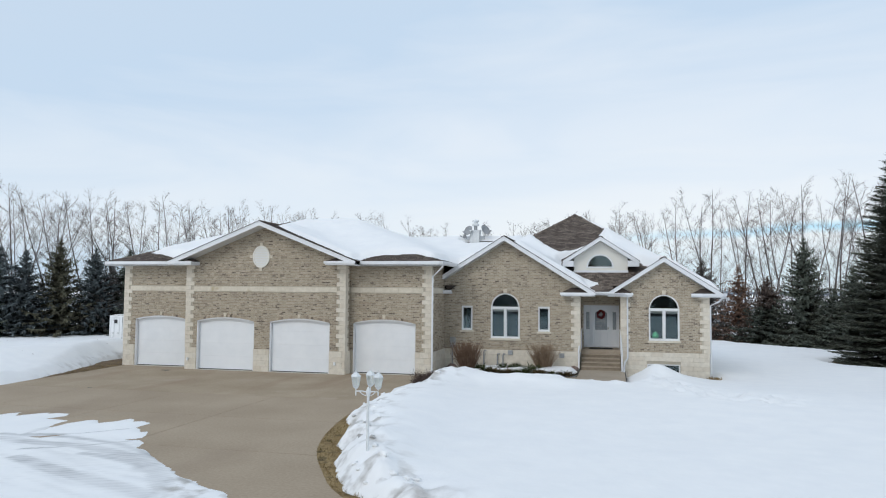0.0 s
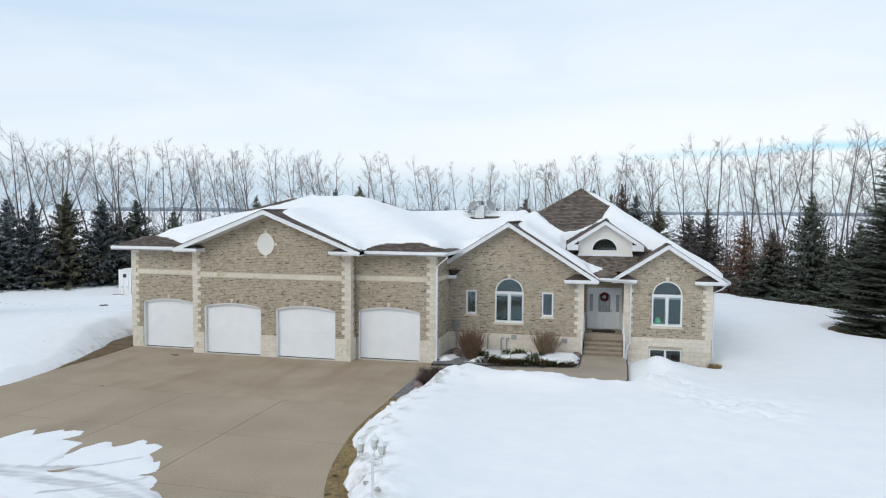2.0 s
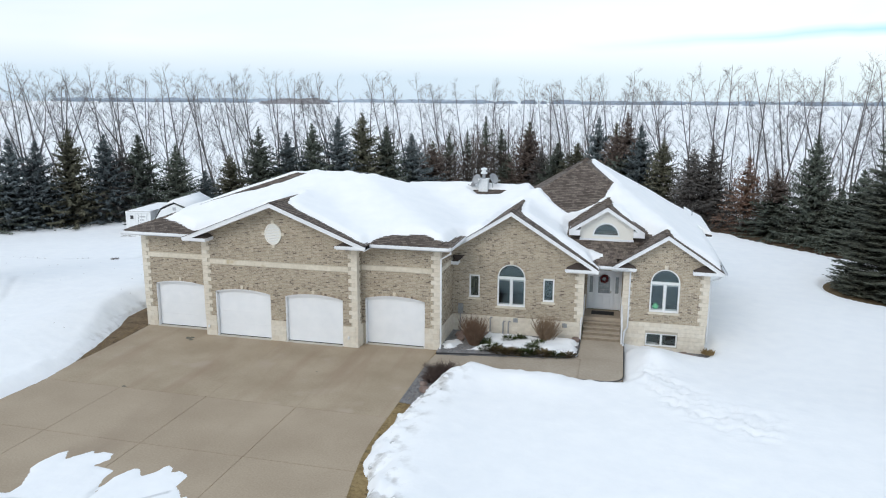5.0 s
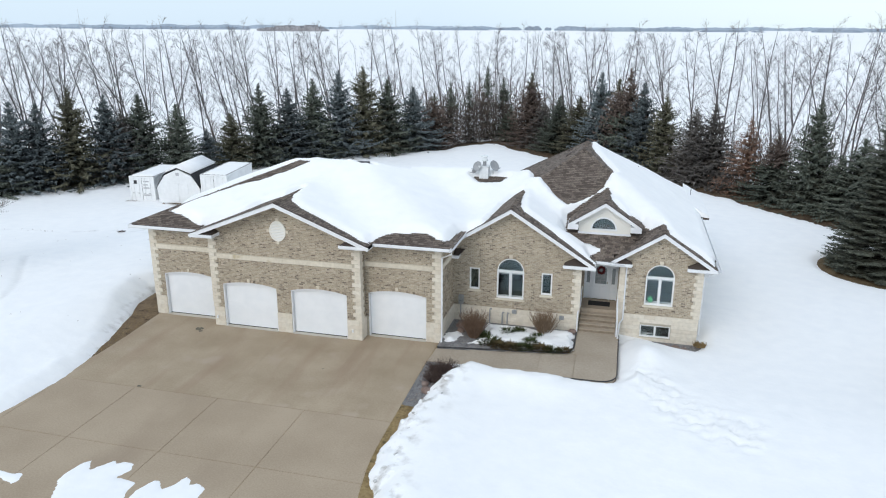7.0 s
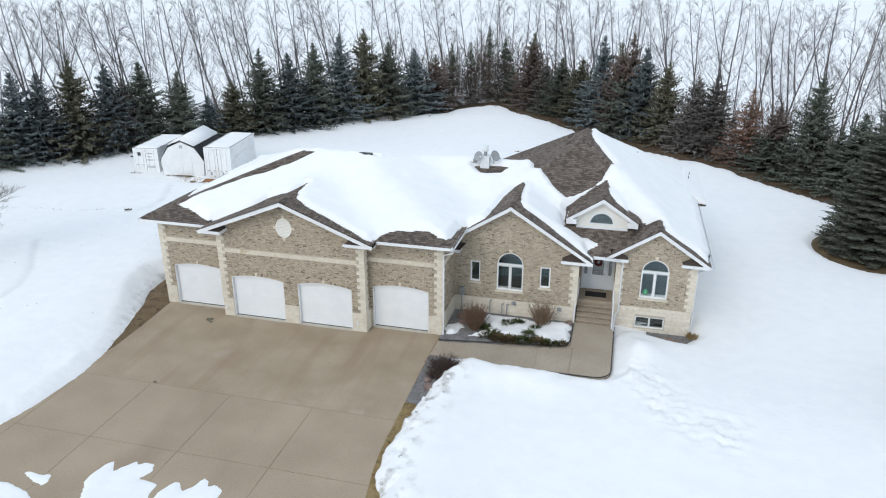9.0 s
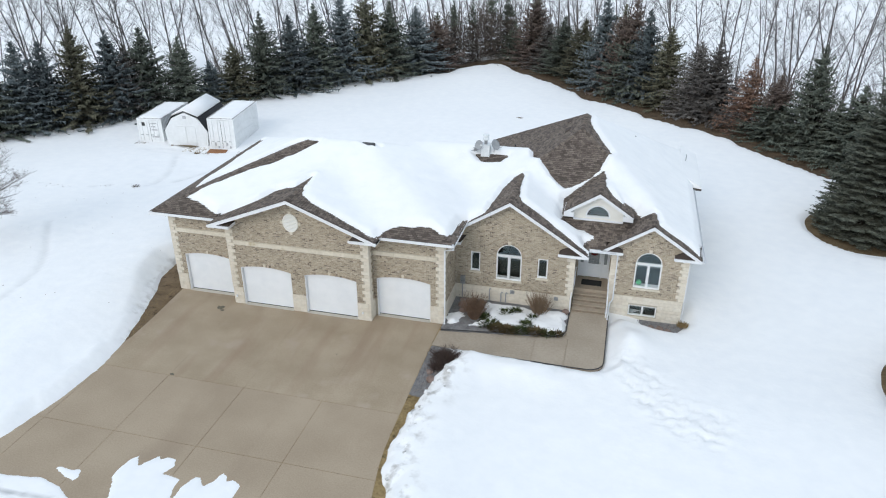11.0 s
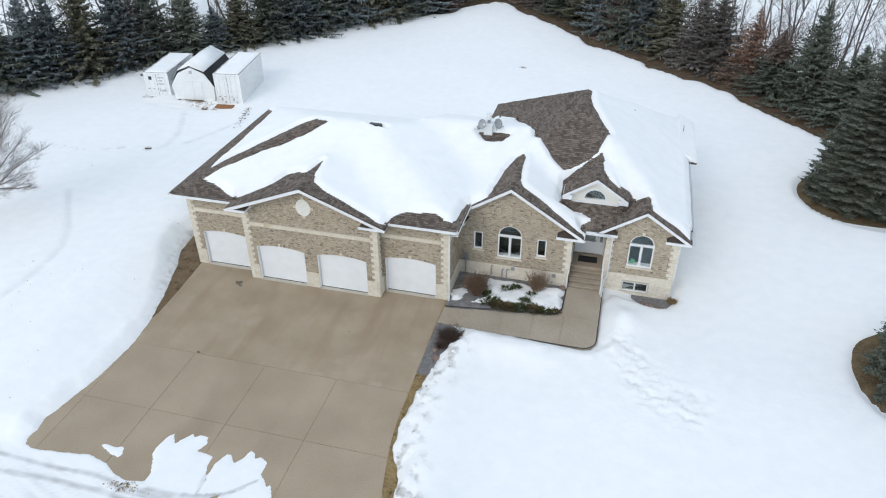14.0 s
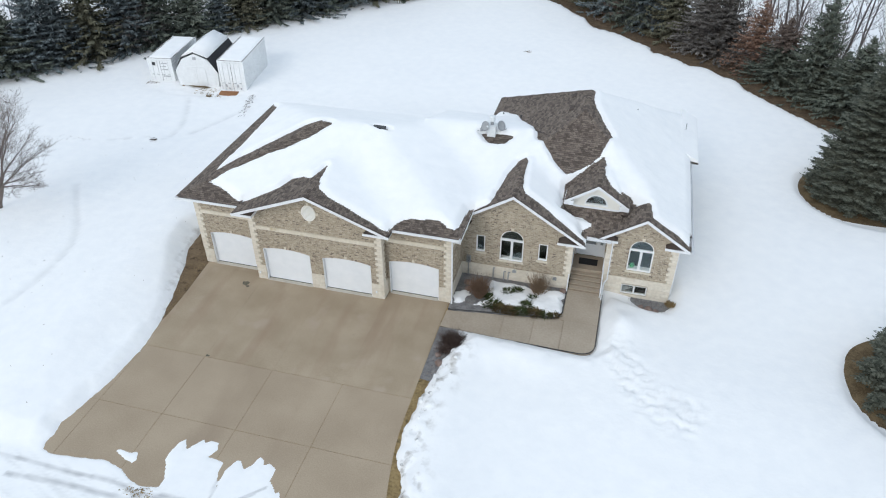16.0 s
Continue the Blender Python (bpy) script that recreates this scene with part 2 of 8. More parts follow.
M["rust"] = surface("rust_stain", (0.20, 0.12, 0.07), (0.34, 0.24, 0.16), rough=0.9, scale=8)
M["worn_rail"] = surface("worn_container_rail", (0.16, 0.13, 0.11), (0.66, 0.66, 0.65), rough=0.8, scale=4, big=1.2, bump=0.2)
M["mark"] = surface("faded_grey_marking", (0.40, 0.40, 0.41), (0.55, 0.55, 0.56), rough=0.8, scale=10)
M["shed"] = surface("white_shed_siding", (0.74, 0.75, 0.75), (0.81, 0.82, 0.82), rough=0.6, scale=3, big=0.6, bump=0.1)
M["shed_roof"] = surface("black_shed_shingle", (0.028, 0.028, 0.030), (0.055, 0.055, 0.058), rough=0.95, scale=25, bump=0.5)
M["plank"] = surface("orange_weathered_plank", (0.24, 0.11, 0.05), (0.36, 0.18, 0.085), rough=0.85, scale=8)


def needles(name, dark, light):
    """Needles: each spray takes its own tone between dark and light, drifting over the tree."""
    m, t, p = shader(name)
    link, make = t.links.new, t.nodes.new
    rnd = make("ShaderNodeNewGeometry").outputs["Random Per Island"]
    c, n = make("ShaderNodeTexCoord"), make("ShaderNodeTexNoise")
    n.inputs["Scale"].default_value, n.inputs["Detail"].default_value = 1.1, 4
    link(c.outputs["Object"], n.inputs["Vector"])
    add = make("ShaderNodeMath")
    add.operation = "MULTIPLY_ADD"
    add.inputs[1].default_value = 0.55
    link(rnd, add.inputs[0])
    link(n.outputs[0], add.inputs[2])
    ramp = make("ShaderNodeValToRGB")
    ramp.color_ramp.elements[0].position, ramp.color_ramp.elements[0].color = 0.40, (*dark, 1)
    ramp.color_ramp.elements[1].position, ramp.color_ramp.elements[1].color = 1.05, (*light, 1)
    link(add.outputs[0], ramp.inputs[0])
    own = make("ShaderNodeObjectInfo")
    r = make("ShaderNodeMapRange")
    r.inputs[3].default_value, r.inputs[4].default_value = 0.8, 1.25
    link(own.outputs["Random"], r.inputs[0])
    mul = make("ShaderNodeMix")
    mul.data_type, mul.blend_type = "RGBA", "MULTIPLY"
    mul.inputs[0].default_value = 1.0
    link(ramp.outputs[0], mul.inputs[6])
    link(r.outputs[0], mul.inputs[7])
    link(mul.outputs[2], p.inputs["Base Color"])
    p.inputs["Roughness"].default_value = 0.85
    p.inputs["Specular IOR Level"].default_value = 0.15
    return m


M["spruce"] = needles("spruce_needles", (0.044, 0.053, 0.044), (0.172, 0.190, 0.152))
M["spruce_lawn"] = needles("lawn_spruce_needles", (0.046, 0.052, 0.041), (0.188, 0.200, 0.158))
M["spruce_blue"] = needles("blue_spruce_needles", (0.047, 0.059, 0.062), (0.182, 0.211, 0.216))
M["spruce_grey"] = needles("greying_spruce_needles", (0.063, 0.058, 0.054), (0.212, 0.194, 0.178))
M["spruce_dead"] = needles("dead_rust_needles", (0.105, 0.068, 0.052), (0.300, 0.180, 0.130))
M["spruce_olive"] = needles("olive_spruce_needles", (0.048, 0.048, 0.034), (0.170, 0.162, 0.112))
M["spruce_rusty"] = needles("rusty_grey_needles", (0.076, 0.058, 0.050), (0.225, 0.172, 0.146))
M["spruce_brown"] = needles("browning_spruce_needles", (0.064, 0.053, 0.046), (0.200, 0.168, 0.142))
M["bark_dead"] = surface("grey_dead_limbs", (0.10, 0.085, 0.075), (0.20, 0.175, 0.155), rough=0.95, scale=8, bump=0)
M["bark_crab"] = surface("crab_tree_bark", (0.115, 0.095, 0.086), (0.240, 0.196, 0.172), rough=0.9, scale=6, bump=0)
M["bark_spruce"] = surface("spruce_bark", (0.035, 0.027, 0.021), (0.075, 0.06, 0.05), rough=0.95, scale=12)
M["bark_poplar"] = surface("poplar_bark", (0.092, 0.080, 0.078), (0.190, 0.170, 0.166), rough=0.9, scale=4, big=0.6, bump=0.2)
M["bark_brush"] = surface("brown_grey_brush_bark", (0.110, 0.088, 0.078), (0.215, 0.178, 0.160), rough=0.9, scale=4, big=0.6, bump=0)
M["stem"] = surface("red_brown_stems", (0.112, 0.070, 0.048), (0.245, 0.160, 0.108), rough=0.85, scale=6, bump=0)
M["stem_tan"] = surface("tan_stems", (0.150, 0.100, 0.065), (0.310, 0.220, 0.145), rough=0.85, scale=6, bump=0)
M["stem_dark"] = surface("dark_twigs", (0.060, 0.040, 0.034), (0.130, 0.092, 0.078), rough=0.85, scale=6, bump=0)
M["juniper"] = surface("juniper_green", (0.030, 0.042, 0.016), (0.100, 0.116, 0.050), rough=0.9, scale=8, big=2, bump=0, spec=0.1)
M["juniper_brown"] = surface("browning_juniper", (0.070, 0.052, 0.026), (0.150, 0.112, 0.060), rough=0.9, scale=8, big=2, bump=0, spec=0.1)
M["rock"] = surface("red_grey_rock", (0.16, 0.105, 0.085), (0.30, 0.235, 0.205), rough=0.9, scale=5, bump=0.6, bump_scale=15, bump_size=0.02)
# distance haze is mixed into the blue-grey of these two woods
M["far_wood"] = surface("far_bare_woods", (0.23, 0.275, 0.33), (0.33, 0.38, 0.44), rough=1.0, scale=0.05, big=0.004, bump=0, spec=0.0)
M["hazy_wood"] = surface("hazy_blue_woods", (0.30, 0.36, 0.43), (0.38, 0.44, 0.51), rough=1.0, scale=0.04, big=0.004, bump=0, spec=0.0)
M["near_wood"] = surface("brown_grey_grove", (0.24, 0.235, 0.245), (0.38, 0.37, 0.38), rough=1.0, scale=0.12, big=0.01, bump=0, spec=0.0)
M["mast"] = surface("grey_mast", (0.40, 0.42, 0.45), (0.45, 0.47, 0.50), rough=0.9, scale=0.1, bump=0)


def glass(name, tint=(0.85, 0.92, 0.95), ior=1.7, rough=0.02):
    m, t, p = shader(name)
    p.inputs["Base Color"].default_value = (*tint, 1)
    p.inputs["Roughness"].default_value = rough
    p.inputs["Transmission Weight"].default_value = 1.0
    p.inputs["IOR"].default_value = ior
    p.inputs["Specular Tint"].default_value = (0.72, 0.95, 1.0, 1)
    return m


M["glass"] = glass("window_glass")
M["lamp_glass"] = glass("lantern_glass", (0.9, 0.95, 0.93), 1.25, 0.3)


def snow_material(name, grit):
    m, t, p = shader(name)
    link, make = t.links.new, t.nodes.new
    c = make("ShaderNodeTexCoord")
    wide, mid = make("ShaderNodeTexNoise"), make("ShaderNodeTexNoise")
    wide.inputs["Scale"].default_value, wide.inputs["Detail"].default_value = 0.06, 3
    mid.inputs["Scale"].default_value, mid.inputs["Detail"].default_value = 1.3, 6
    for n in (wide, mid):
        link(c.outputs["Object"], n.inputs["Vector"])
    add = make("ShaderNodeMath")
    add.operation = "ADD"
    link(wide.outputs[0], add.inputs[0])
    link(mid.outputs[0], add.inputs[1])
    half = make("ShaderNodeMath")
    half.operation, half.inputs[1].default_value = "MULTIPLY", 0.5
    link(add.outputs[0], half.inputs[0])
    ramp = make("ShaderNodeValToRGB")
    ramp.color_ramp.elements[0].position, ramp.color_ramp.elements[0].color = 0.3, (0.850, 0.852, 0.858, 1)
    ramp.color_ramp.elements[1].position, ramp.color_ramp.elements[1].color = 0.65, (0.925, 0.918, 0.906, 1)
    link(half.outputs[0], ramp.inputs[0])
    colour = ramp.outputs[0]
    if grit:
        # dirt thrown up by the plough, stored along the edge of the drive
        att = make("ShaderNodeAttribute")
        att.attribute_name = "dirt"
        speck = make("ShaderNodeTexNoise")
        speck.inputs["Scale"].default_value, speck.inputs["Detail"].default_value = 1.7, 10
        link(c.outputs["Object"], speck.inputs["Vector"])
        r = make("ShaderNodeValToRGB")
        r.color_ramp.elements[0].position, r.color_ramp.elements[1].position = 0.50, 0.70
        link(speck.outputs[0], r.inputs[0])
        mul = make("ShaderNodeMath")
        mul.operation = "MULTIPLY"
        link(att.outputs["Fac"], mul.inputs[0])
        link(r.outputs[0], mul.inputs[1])
        mix = make("ShaderNodeMix")
        mix.data_type = "RGBA"
        link(mul.outputs[0], mix.inputs[0])
        link(colour, mix.inputs[6])
        mix.inputs[7].default_value = (0.30, 0.27, 0.235, 1)
        colour = mix.outputs[2]
        # packed grey snow in the tyre tracks
        track = make("ShaderNodeAttribute")
        track.attribute_name = "track"
        worn = make("ShaderNodeMix")
        worn.data_type = "RGBA"
        link(track.outputs["Fac"], worn.inputs[0])
        link(colour, worn.inputs[6])
        worn.inputs[7].default_value = (0.47, 0.47, 0.475, 1)
        colour = worn.outputs[2]
    link(colour, p.inputs["Base Color"])
    p.inputs["Roughness"].default_value = 0.75
    p.inputs["Specular IOR Level"].default_value = 0.15
    b, n = make("ShaderNodeBump"), make("ShaderNodeTexNoise")
    n.inputs["Scale"].default_value, n.inputs["Detail"].default_value = 3.0, 7
    link(c.outputs["Object"], n.inputs["Vector"])
    b.inputs["Strength"].default_value, b.inputs["Distance"].default_value = 0.35, 0.05
    link(n.outputs[0], b.inputs["Height"])
    link(b.outputs[0], p.inputs["Normal"])
    return m


M["dirty_snow"] = surface("dirty_grey_snow", (0.36, 0.345, 0.325), (0.74, 0.735, 0.73), rough=0.8, scale=9, big=2, bump=0.5, bump_scale=30, bump_size=0.01)
M["snow"] = snow_material("snow", True)
M["snow_roof"] = snow_material("roof_snow", False)

# ---- geometry helpers ----
def mesh_object(name, bm, material, parent=None, label="", smooth=False):
    me = bpy.data.meshes.new(name)
    bm.to_mesh(me)
    bm.free()
    for mat in material if isinstance(material, (list, tuple)) else [material]:
        me.materials.append(mat)
    if smooth:
        for f in me.polygons:
            f.use_smooth = True
    ob = new(name, me)
    ob.parent = parent
    if label:
        ob["label"] = label
    return ob


def part(name, bm, material, parent, label="", smooth=False):
    return mesh_object(name, bm, material, parent, label, smooth)


def thing(name, label, category, at=(0, 0, 0), turn=0.0, group="", kind=""):
    ob = new(name)
    ob.empty_display_size = 0.2
    ob.matrix_basis = pose(*at, 0, 0, turn)
    return tagged(ob, label, category, group, kind)


def raw(name, verts, faces, material, parent=None, label="", smooth=False):
    me = bpy.data.meshes.new(name)
    me.from_pydata(verts, [], faces)
    me.materials.append(material)
    me.update()
    if smooth:
        for f in me.polygons:
            f.use_smooth = True
    ob = new(name, me)
    ob.parent = parent
    if label:
        ob["label"] = label
    return ob


def box(bm, x0, x1, y0, y1, z0, z1, bevel=0.0):
    start = len(bm.verts)
    v = [bm.verts.new((x, y, z)) for z in (z0, z1) for y in (y0, y1) for x in (x0, x1)]
    fs = [bm.faces.new([v[i] for i in q]) for q in ((0, 2, 3, 1), (4, 5, 7, 6), (0, 1, 5, 4), (2, 6, 7, 3), (0, 4, 6, 2), (1, 3, 7, 5))]
    if bevel:
        bmesh.ops.bevel(bm, geom=list({e for f in fs for e in f.edges}), offset=bevel, segments=1, affect="EDGES")
    return bm


def boxes(*specs, bevel=0.0):
    bm = bmesh.new()
    for s in specs:
        box(bm, *s, bevel=bevel)
    return bm


def prism(outline, y0, y1, bm=None):
    """A solid from an outline of (x, z), counter-clockwise seen from the front (-y), between two depths."""
    bm = bm or bmesh.new()
    a = [bm.verts.new((x, y0, z)) for x, z in outline]
    b = [bm.verts.new((x, y1, z)) for x, z in outline]
    bm.faces.new(a)
    bm.faces.new(b[::-1])
    n = len(outline)
    for i in range(n):
        bm.faces.new((a[i], b[i], b[(i + 1) % n], a[(i + 1) % n]))
    return bm


def slab(outline, z0, z1, bm=None):
    """A solid from a plan outline of (x, y), between two heights."""
    bm = bm or bmesh.new()
    a = [bm.verts.new((x, y, z0)) for x, y in outline]
    b = [bm.verts.new((x, y, z1)) for x, y in outline]
    bm.faces.new(a[::-1])
    bm.faces.new(b)
    n = len(outline)
    for i in range(n):
        bm.faces.new((a[i], a[(i + 1) % n], b[(i + 1) % n], b[i]))
    return bm


def tube(bm, points, radii, sides=6, cap=True):
    """A round bar along points, with a radius for each."""
    rings = []
    n = len(points)
    pts = [Vector(p) for p in points]
    for i, p in enumerate(pts):
        d = (pts[min(i + 1, n - 1)] - pts[max(i - 1, 0)]).normalized()
        u = d.cross(Vector((0.3, 0.2, 1) if abs(d.z) < 0.9 else (1, 0.1, 0))).normalized()
        w = d.cross(u)
        r = radii[i] if isinstance(radii, (list, tuple)) else radii
        rings.append([bm.verts.new(p + (u * math.cos(k * math.tau / sides) + w * math.sin(k * math.tau / sides)) * r) for k in range(sides)])
    for a, b in zip(rings, rings[1:]):
        for k in range(sides):
            bm.faces.new((a[k], a[(k + 1) % sides], b[(k + 1) % sides], b[k]))
    if cap:
        bm.faces.new(rings[0][::-1])
        bm.faces.new(rings[-1])
    return bm


def lathe(bm, profile, centre=(0, 0, 0), sides=16):
    """A turned solid round the upright axis from (radius, z)."""
    rings = [[bm.verts.new((centre[0] + r * math.cos(k * math.tau / sides), centre[1] + r * math.sin(k * math.tau / sides), centre[2] + z)) for k in range(sides)] for r, z in profile]
    for a, b in zip(rings, rings[1:]):
        for k in range(sides):
            bm.faces.new((a[k], a[(k + 1) % sides], b[(k + 1) % sides], b[k]))
    bm.faces.new(rings[0][::-1])
    bm.faces.new(rings[-1])
    return bm


def smooth_step(a, b, v):
    t = np.clip((v - a) / (b - a), 0, 1)
    return t * t * (3 - 2 * t)


# layered value noise on arrays
LATTICE = np.random.RandomState(7).rand(256, 256)


def value_noise(x, y):
    xi, yi = np.floor(x).astype(int), np.floor(y).astype(int)
    fx, fy = x - xi, y - yi
    fx, fy = fx * fx * (3 - 2 * fx), fy * fy * (3 - 2 * fy)
    g = lambda i, j: LATTICE[i % 256, j % 256]
    return (g(xi, yi) * (1 - fx) + g(xi + 1, yi) * fx) * (1 - fy) + (g(xi, yi + 1) * (1 - fx) + g(xi + 1, yi + 1) * fx) * fy


def layered(x, y, octaves=4):
    total, amp = 0.0, 1.0
    for k in range(octaves):
        total = total + amp * (value_noise(x * 2**k + 17.3 * k, y * 2**k + 5.1 * k) - 0.5)
        amp *= 0.5
    return total


def inside(poly, x, y):
    """Whether points of arrays lie in a polygon."""
    res = np.zeros(np.shape(x), bool)
    n = len(poly)
    for i in range(n):
        (xa, ya), (xb, yb) = poly[i], poly[(i + 1) % n]
        if ya == yb:
            continue
        hit = ((ya > y) != (yb > y)) & (x < (xb - xa) * (y - ya) / (yb - ya) + xa)
        res ^= hit
    return res


def border_distance(poly, x, y, closed=True):
    best = np.full(np.shape(x), 1e9)
    n = len(poly)
    for i in range(n if closed else n - 1):
        (xa, ya), (xb, yb) = poly[i], poly[(i + 1) % n]
        dx, dy = xb - xa, yb - ya
        t = np.clip(((x - xa) * dx + (y - ya) * dy) / (dx * dx + dy * dy + 1e-12), 0, 1)
        best = np.minimum(best, np.hypot(x - xa - t * dx, y - ya - t * dy))
    return best


def signed(poly, x, y):
    """Distance from a polygon's border, below nought inside it."""
    d = border_distance(poly, x, y)
    return np.where(inside(poly, x, y), -d, d)


def clip_rect(poly, x0, x1, y0, y1):
    for axis, limit, keep in ((0, x0, 1), (0, x1, -1), (1, y0, 1), (1, y1, -1)):
        out = []
        for i in range(len(poly)):
            a, b = poly[i - 1], poly[i]
            ia, ib = keep * (a[axis] - limit) >= 0, keep * (b[axis] - limit) >= 0
            if ia != ib:
                t = (limit - a[axis]) / (b[axis] - a[axis])
                out.append((a[0] + t * (b[0] - a[0]), a[1] + t * (b[1] - a[1])))
            if ib:
                out.append(b)
        poly = out
        if len(poly) < 3:
            return []
    return poly

# ---- ground: snow to the horizon, driveway, walk, bed ----
def smooth_line(pts, step):
    """A rounded line through the given points, at even steps."""
    p = np.array(pts, float)
    p = np.vstack([2 * p[0] - p[1], p, 2 * p[-1] - p[-2]])
    out = []
    for i in range(1, len(p) - 2):
        n = max(2, int(np.hypot(*(p[i + 1] - p[i])) / step))
        for k in range(n):
            t = k / n
            out.append(0.5 * (2 * p[i] + (p[i + 1] - p[i - 1]) * t + (2 * p[i - 1] - 5 * p[i] + 4 * p[i + 1] - p[i + 2]) * t * t + (3 * p[i] - p[i - 1] - 3 * p[i + 1] + p[i + 2]) * t ** 3))
    return np.array(out)


DRIVE = [(-23.8, 33.2), (-23.75, 32.3), (-23.55, 29.5), (-23.5, 27.5), (-23.7, 25.5), (-24.2, 23.0), (-24.2, 16.0), (-24.0, 2.0), (3.5, 2.0)]
DRIVE += [tuple(p) for p in smooth_line([(1.0, 9.0), (-2.4, 11.8), (-4.6, 13.6), (-5.7, 15.3), (-6.5, 16.9), (-7.05, 18.6), (-7.45, 20.6), (-7.7, 22.6), (-7.78, 26.5), (-7.85, 30.5)], 0.45).tolist()] + [(-7.85, 30.5), (-7.8, 33.2)]
# where no snow lies, by the drive: its swept outline
swept_west = [(-25.9, 35.3), (-25.7, 33.4), (-25.0, 31.8), (-24.15, 29.1), (-23.5, 26.7), (-23.3, 24.9), (-23.4, 22.2), (-23.75, 20.6), (-23.9, 19.6), (-24.1, 18.9), (-23.95, 18.2), (-24.05, 17.75), (-23.85, 17.35), (-23.4, 17.2), (-21.7, 17.4), (-20.6, 17.55), (-19.5, 17.3), (-18.85, 16.9), (-18.2, 16.7),
              (-17.3, 16.85), (-14.6, 16.6), (-12.0, 16.5), (-10.6, 16.1), (-8.8, 14.45), (-8.0, 13.75), (-6.4, 12.8), (-4.3, 11.2), (-1.5, 8.6), (0.2, 9.4), (-3.1, 12.6), (-4.5, 14.1), (-5.4, 15.7), (-5.95, 17.2), (-6.6, 19.5)]
swept_east = [(-7.3, 21.4), (-7.45, 23.0), (-7.35, 24.7), (-6.95, 26.3), (-6.95, 27.9), (-6.4, 28.8), (-6.35, 29.7), (-6.9, 30.48), (-4.6, 30.46), (-3.2, 30.42), (-1.4, 30.33), (0.3, 30.25), (0.77, 30.45), (0.98, 30.9), (1.0, 32.2), (1.0, 34.6), (1.6, 35.8), (2.4, 35.6), (3.6, 35.3), (4.7, 35.3), (5.3, 36.4), (5.2, 38.5), (4.4, 38.5), (4.4, 37.5), (-24.0, 37.5), (-25.2, 36.5)]
SWEPT = swept_west + swept_east
# lobes of packed snow left on the slabs
LOBES = [
    [(-20.57, 18.18), (-20.35, 18.31), (-19.79, 18.22), (-19.35, 18.34), (-19.21, 18.04), (-19.25, 17.69), (-19.82, 17.81)],
    [(-17.4, 16.5), (-17.3, 17.3), (-17.95, 18.3), (-17.95, 18.75), (-17.8, 19.3), (-17.57, 19.58), (-17.21, 19.06), (-16.74, 19.82), (-16.5, 19.66), (-16.39, 19.84), (-15.93, 19.8), (-15.78, 19.41), (-15.91, 18.98), (-15.12, 18.88), (-15.05, 18.3), (-14.75, 17.2), (-14.8, 16.3)],
    [(-15.0, 16.4), (-14.78, 17.55), (-14.9, 18.46), (-14.61, 19.09), (-14.37, 19.15), (-14.06, 18.67), (-13.76, 19.02), (-13.6, 19.56), (-13.32, 19.42), (-13.26, 19.14), (-13.04, 19.37), (-12.62, 19.12), (-12.55, 18.2), (-13.3, 17.5), (-14.3, 16.6)],
    [(-14.2, 16.4), (-13.2, 17.75), (-12.6, 18.5), (-12.3, 18.25), (-12.04, 17.9), (-11.92, 18.05), (-11.5, 17.25), (-11.8, 16.95), (-11.4, 17.02), (-11.1, 16.84), (-10.8, 16.1), (-12.2, 15.8)],
]
# the ring of bare mulch round the lone spruces, and the bare border of the spruce rows
RINGS = [((18.95, 53.1), 4.4), ((18.65, 31.7), 4.45)]


def terrain(x, y):
    """The frozen ground itself: level by the house, falling away behind it."""
    back = -1.3 + 0.42 * smooth_step(-6, 12, x)
    side = smooth_step(2, 9, x) * smooth_step(28, 36, y) * smooth_step(62, 48, y)
    return back * smooth_step(36, 64, y + 0.12 * np.maximum(-x - 24, 0)) - 0.25 * side - 0.34 * np.exp(-((x - 3.7) / 1.9) ** 2 - ((y - 36.3) / 1.2) ** 2)


ROW_EDGE = [(-140, -36.0), (-59.0, 55.0), (-55.4, 58.6), (-50.0, 64.7), (-41.3, 74.9), (-36.1, 80.1), (-31.4, 85.3), (-28.6, 88.2), (-26.4, 92.3), (-23.2, 96.8), (-20.3, 101.6), (-18.6, 103.4), (-15.9, 102.0),
            (-13.5, 99.3), (-10.7, 95.9), (-7.3, 91.9), (-4.2, 87.6), (0.6, 83.6), (3.2, 80.1), (6.1, 77.8), (10.9, 74.1), (12.6, 70.4), (16.8, 65.5), (60, 20)]


def line_distance(pts, x, y):
    d = np.full(np.shape(x), 1e9)
    for (ax, ay), (bx, by) in zip(pts, pts[1:]):
        t = np.clip(((x - ax) * (bx - ax) + (y - ay) * (by - ay)) / ((bx - ax) ** 2 + (by - ay) ** 2), 0, 1)
        d = np.minimum(d, np.hypot(x - ax - t * (bx - ax), y - ay - t * (by - ay)))
    return d


# old wheel ruts and a line of footprints over the side lawn; the trampled way to the front walk
RUTS = [[(-37.6, 38.0), (-36.0, 36.0), (-34.4, 34.0), (-33.3, 32.4), (-32.7, 31.0), (-32.4, 29.1), (-32.4, 27.2), (-32.8, 24.8), (-33.6, 22.5)], [(-39.6, 56.5), (-38.6, 54.6), (-37.8, 53.1), (-37.0, 51.4), (-36.46, 49.96), (-36.2, 48.0)],
        [(-33.0, 55.5), (-34.0, 52.0), (-35.0, 49.0)]]
STEPS_LINE = [(-48.0, 44.2), (-47.0, 44.6), (-44.9, 45.4), (-43.7, 45.2), (-42.9, 45.4), (-40.5, 46.0), (-38.0, 47.2), (-36.4, 47.4)]
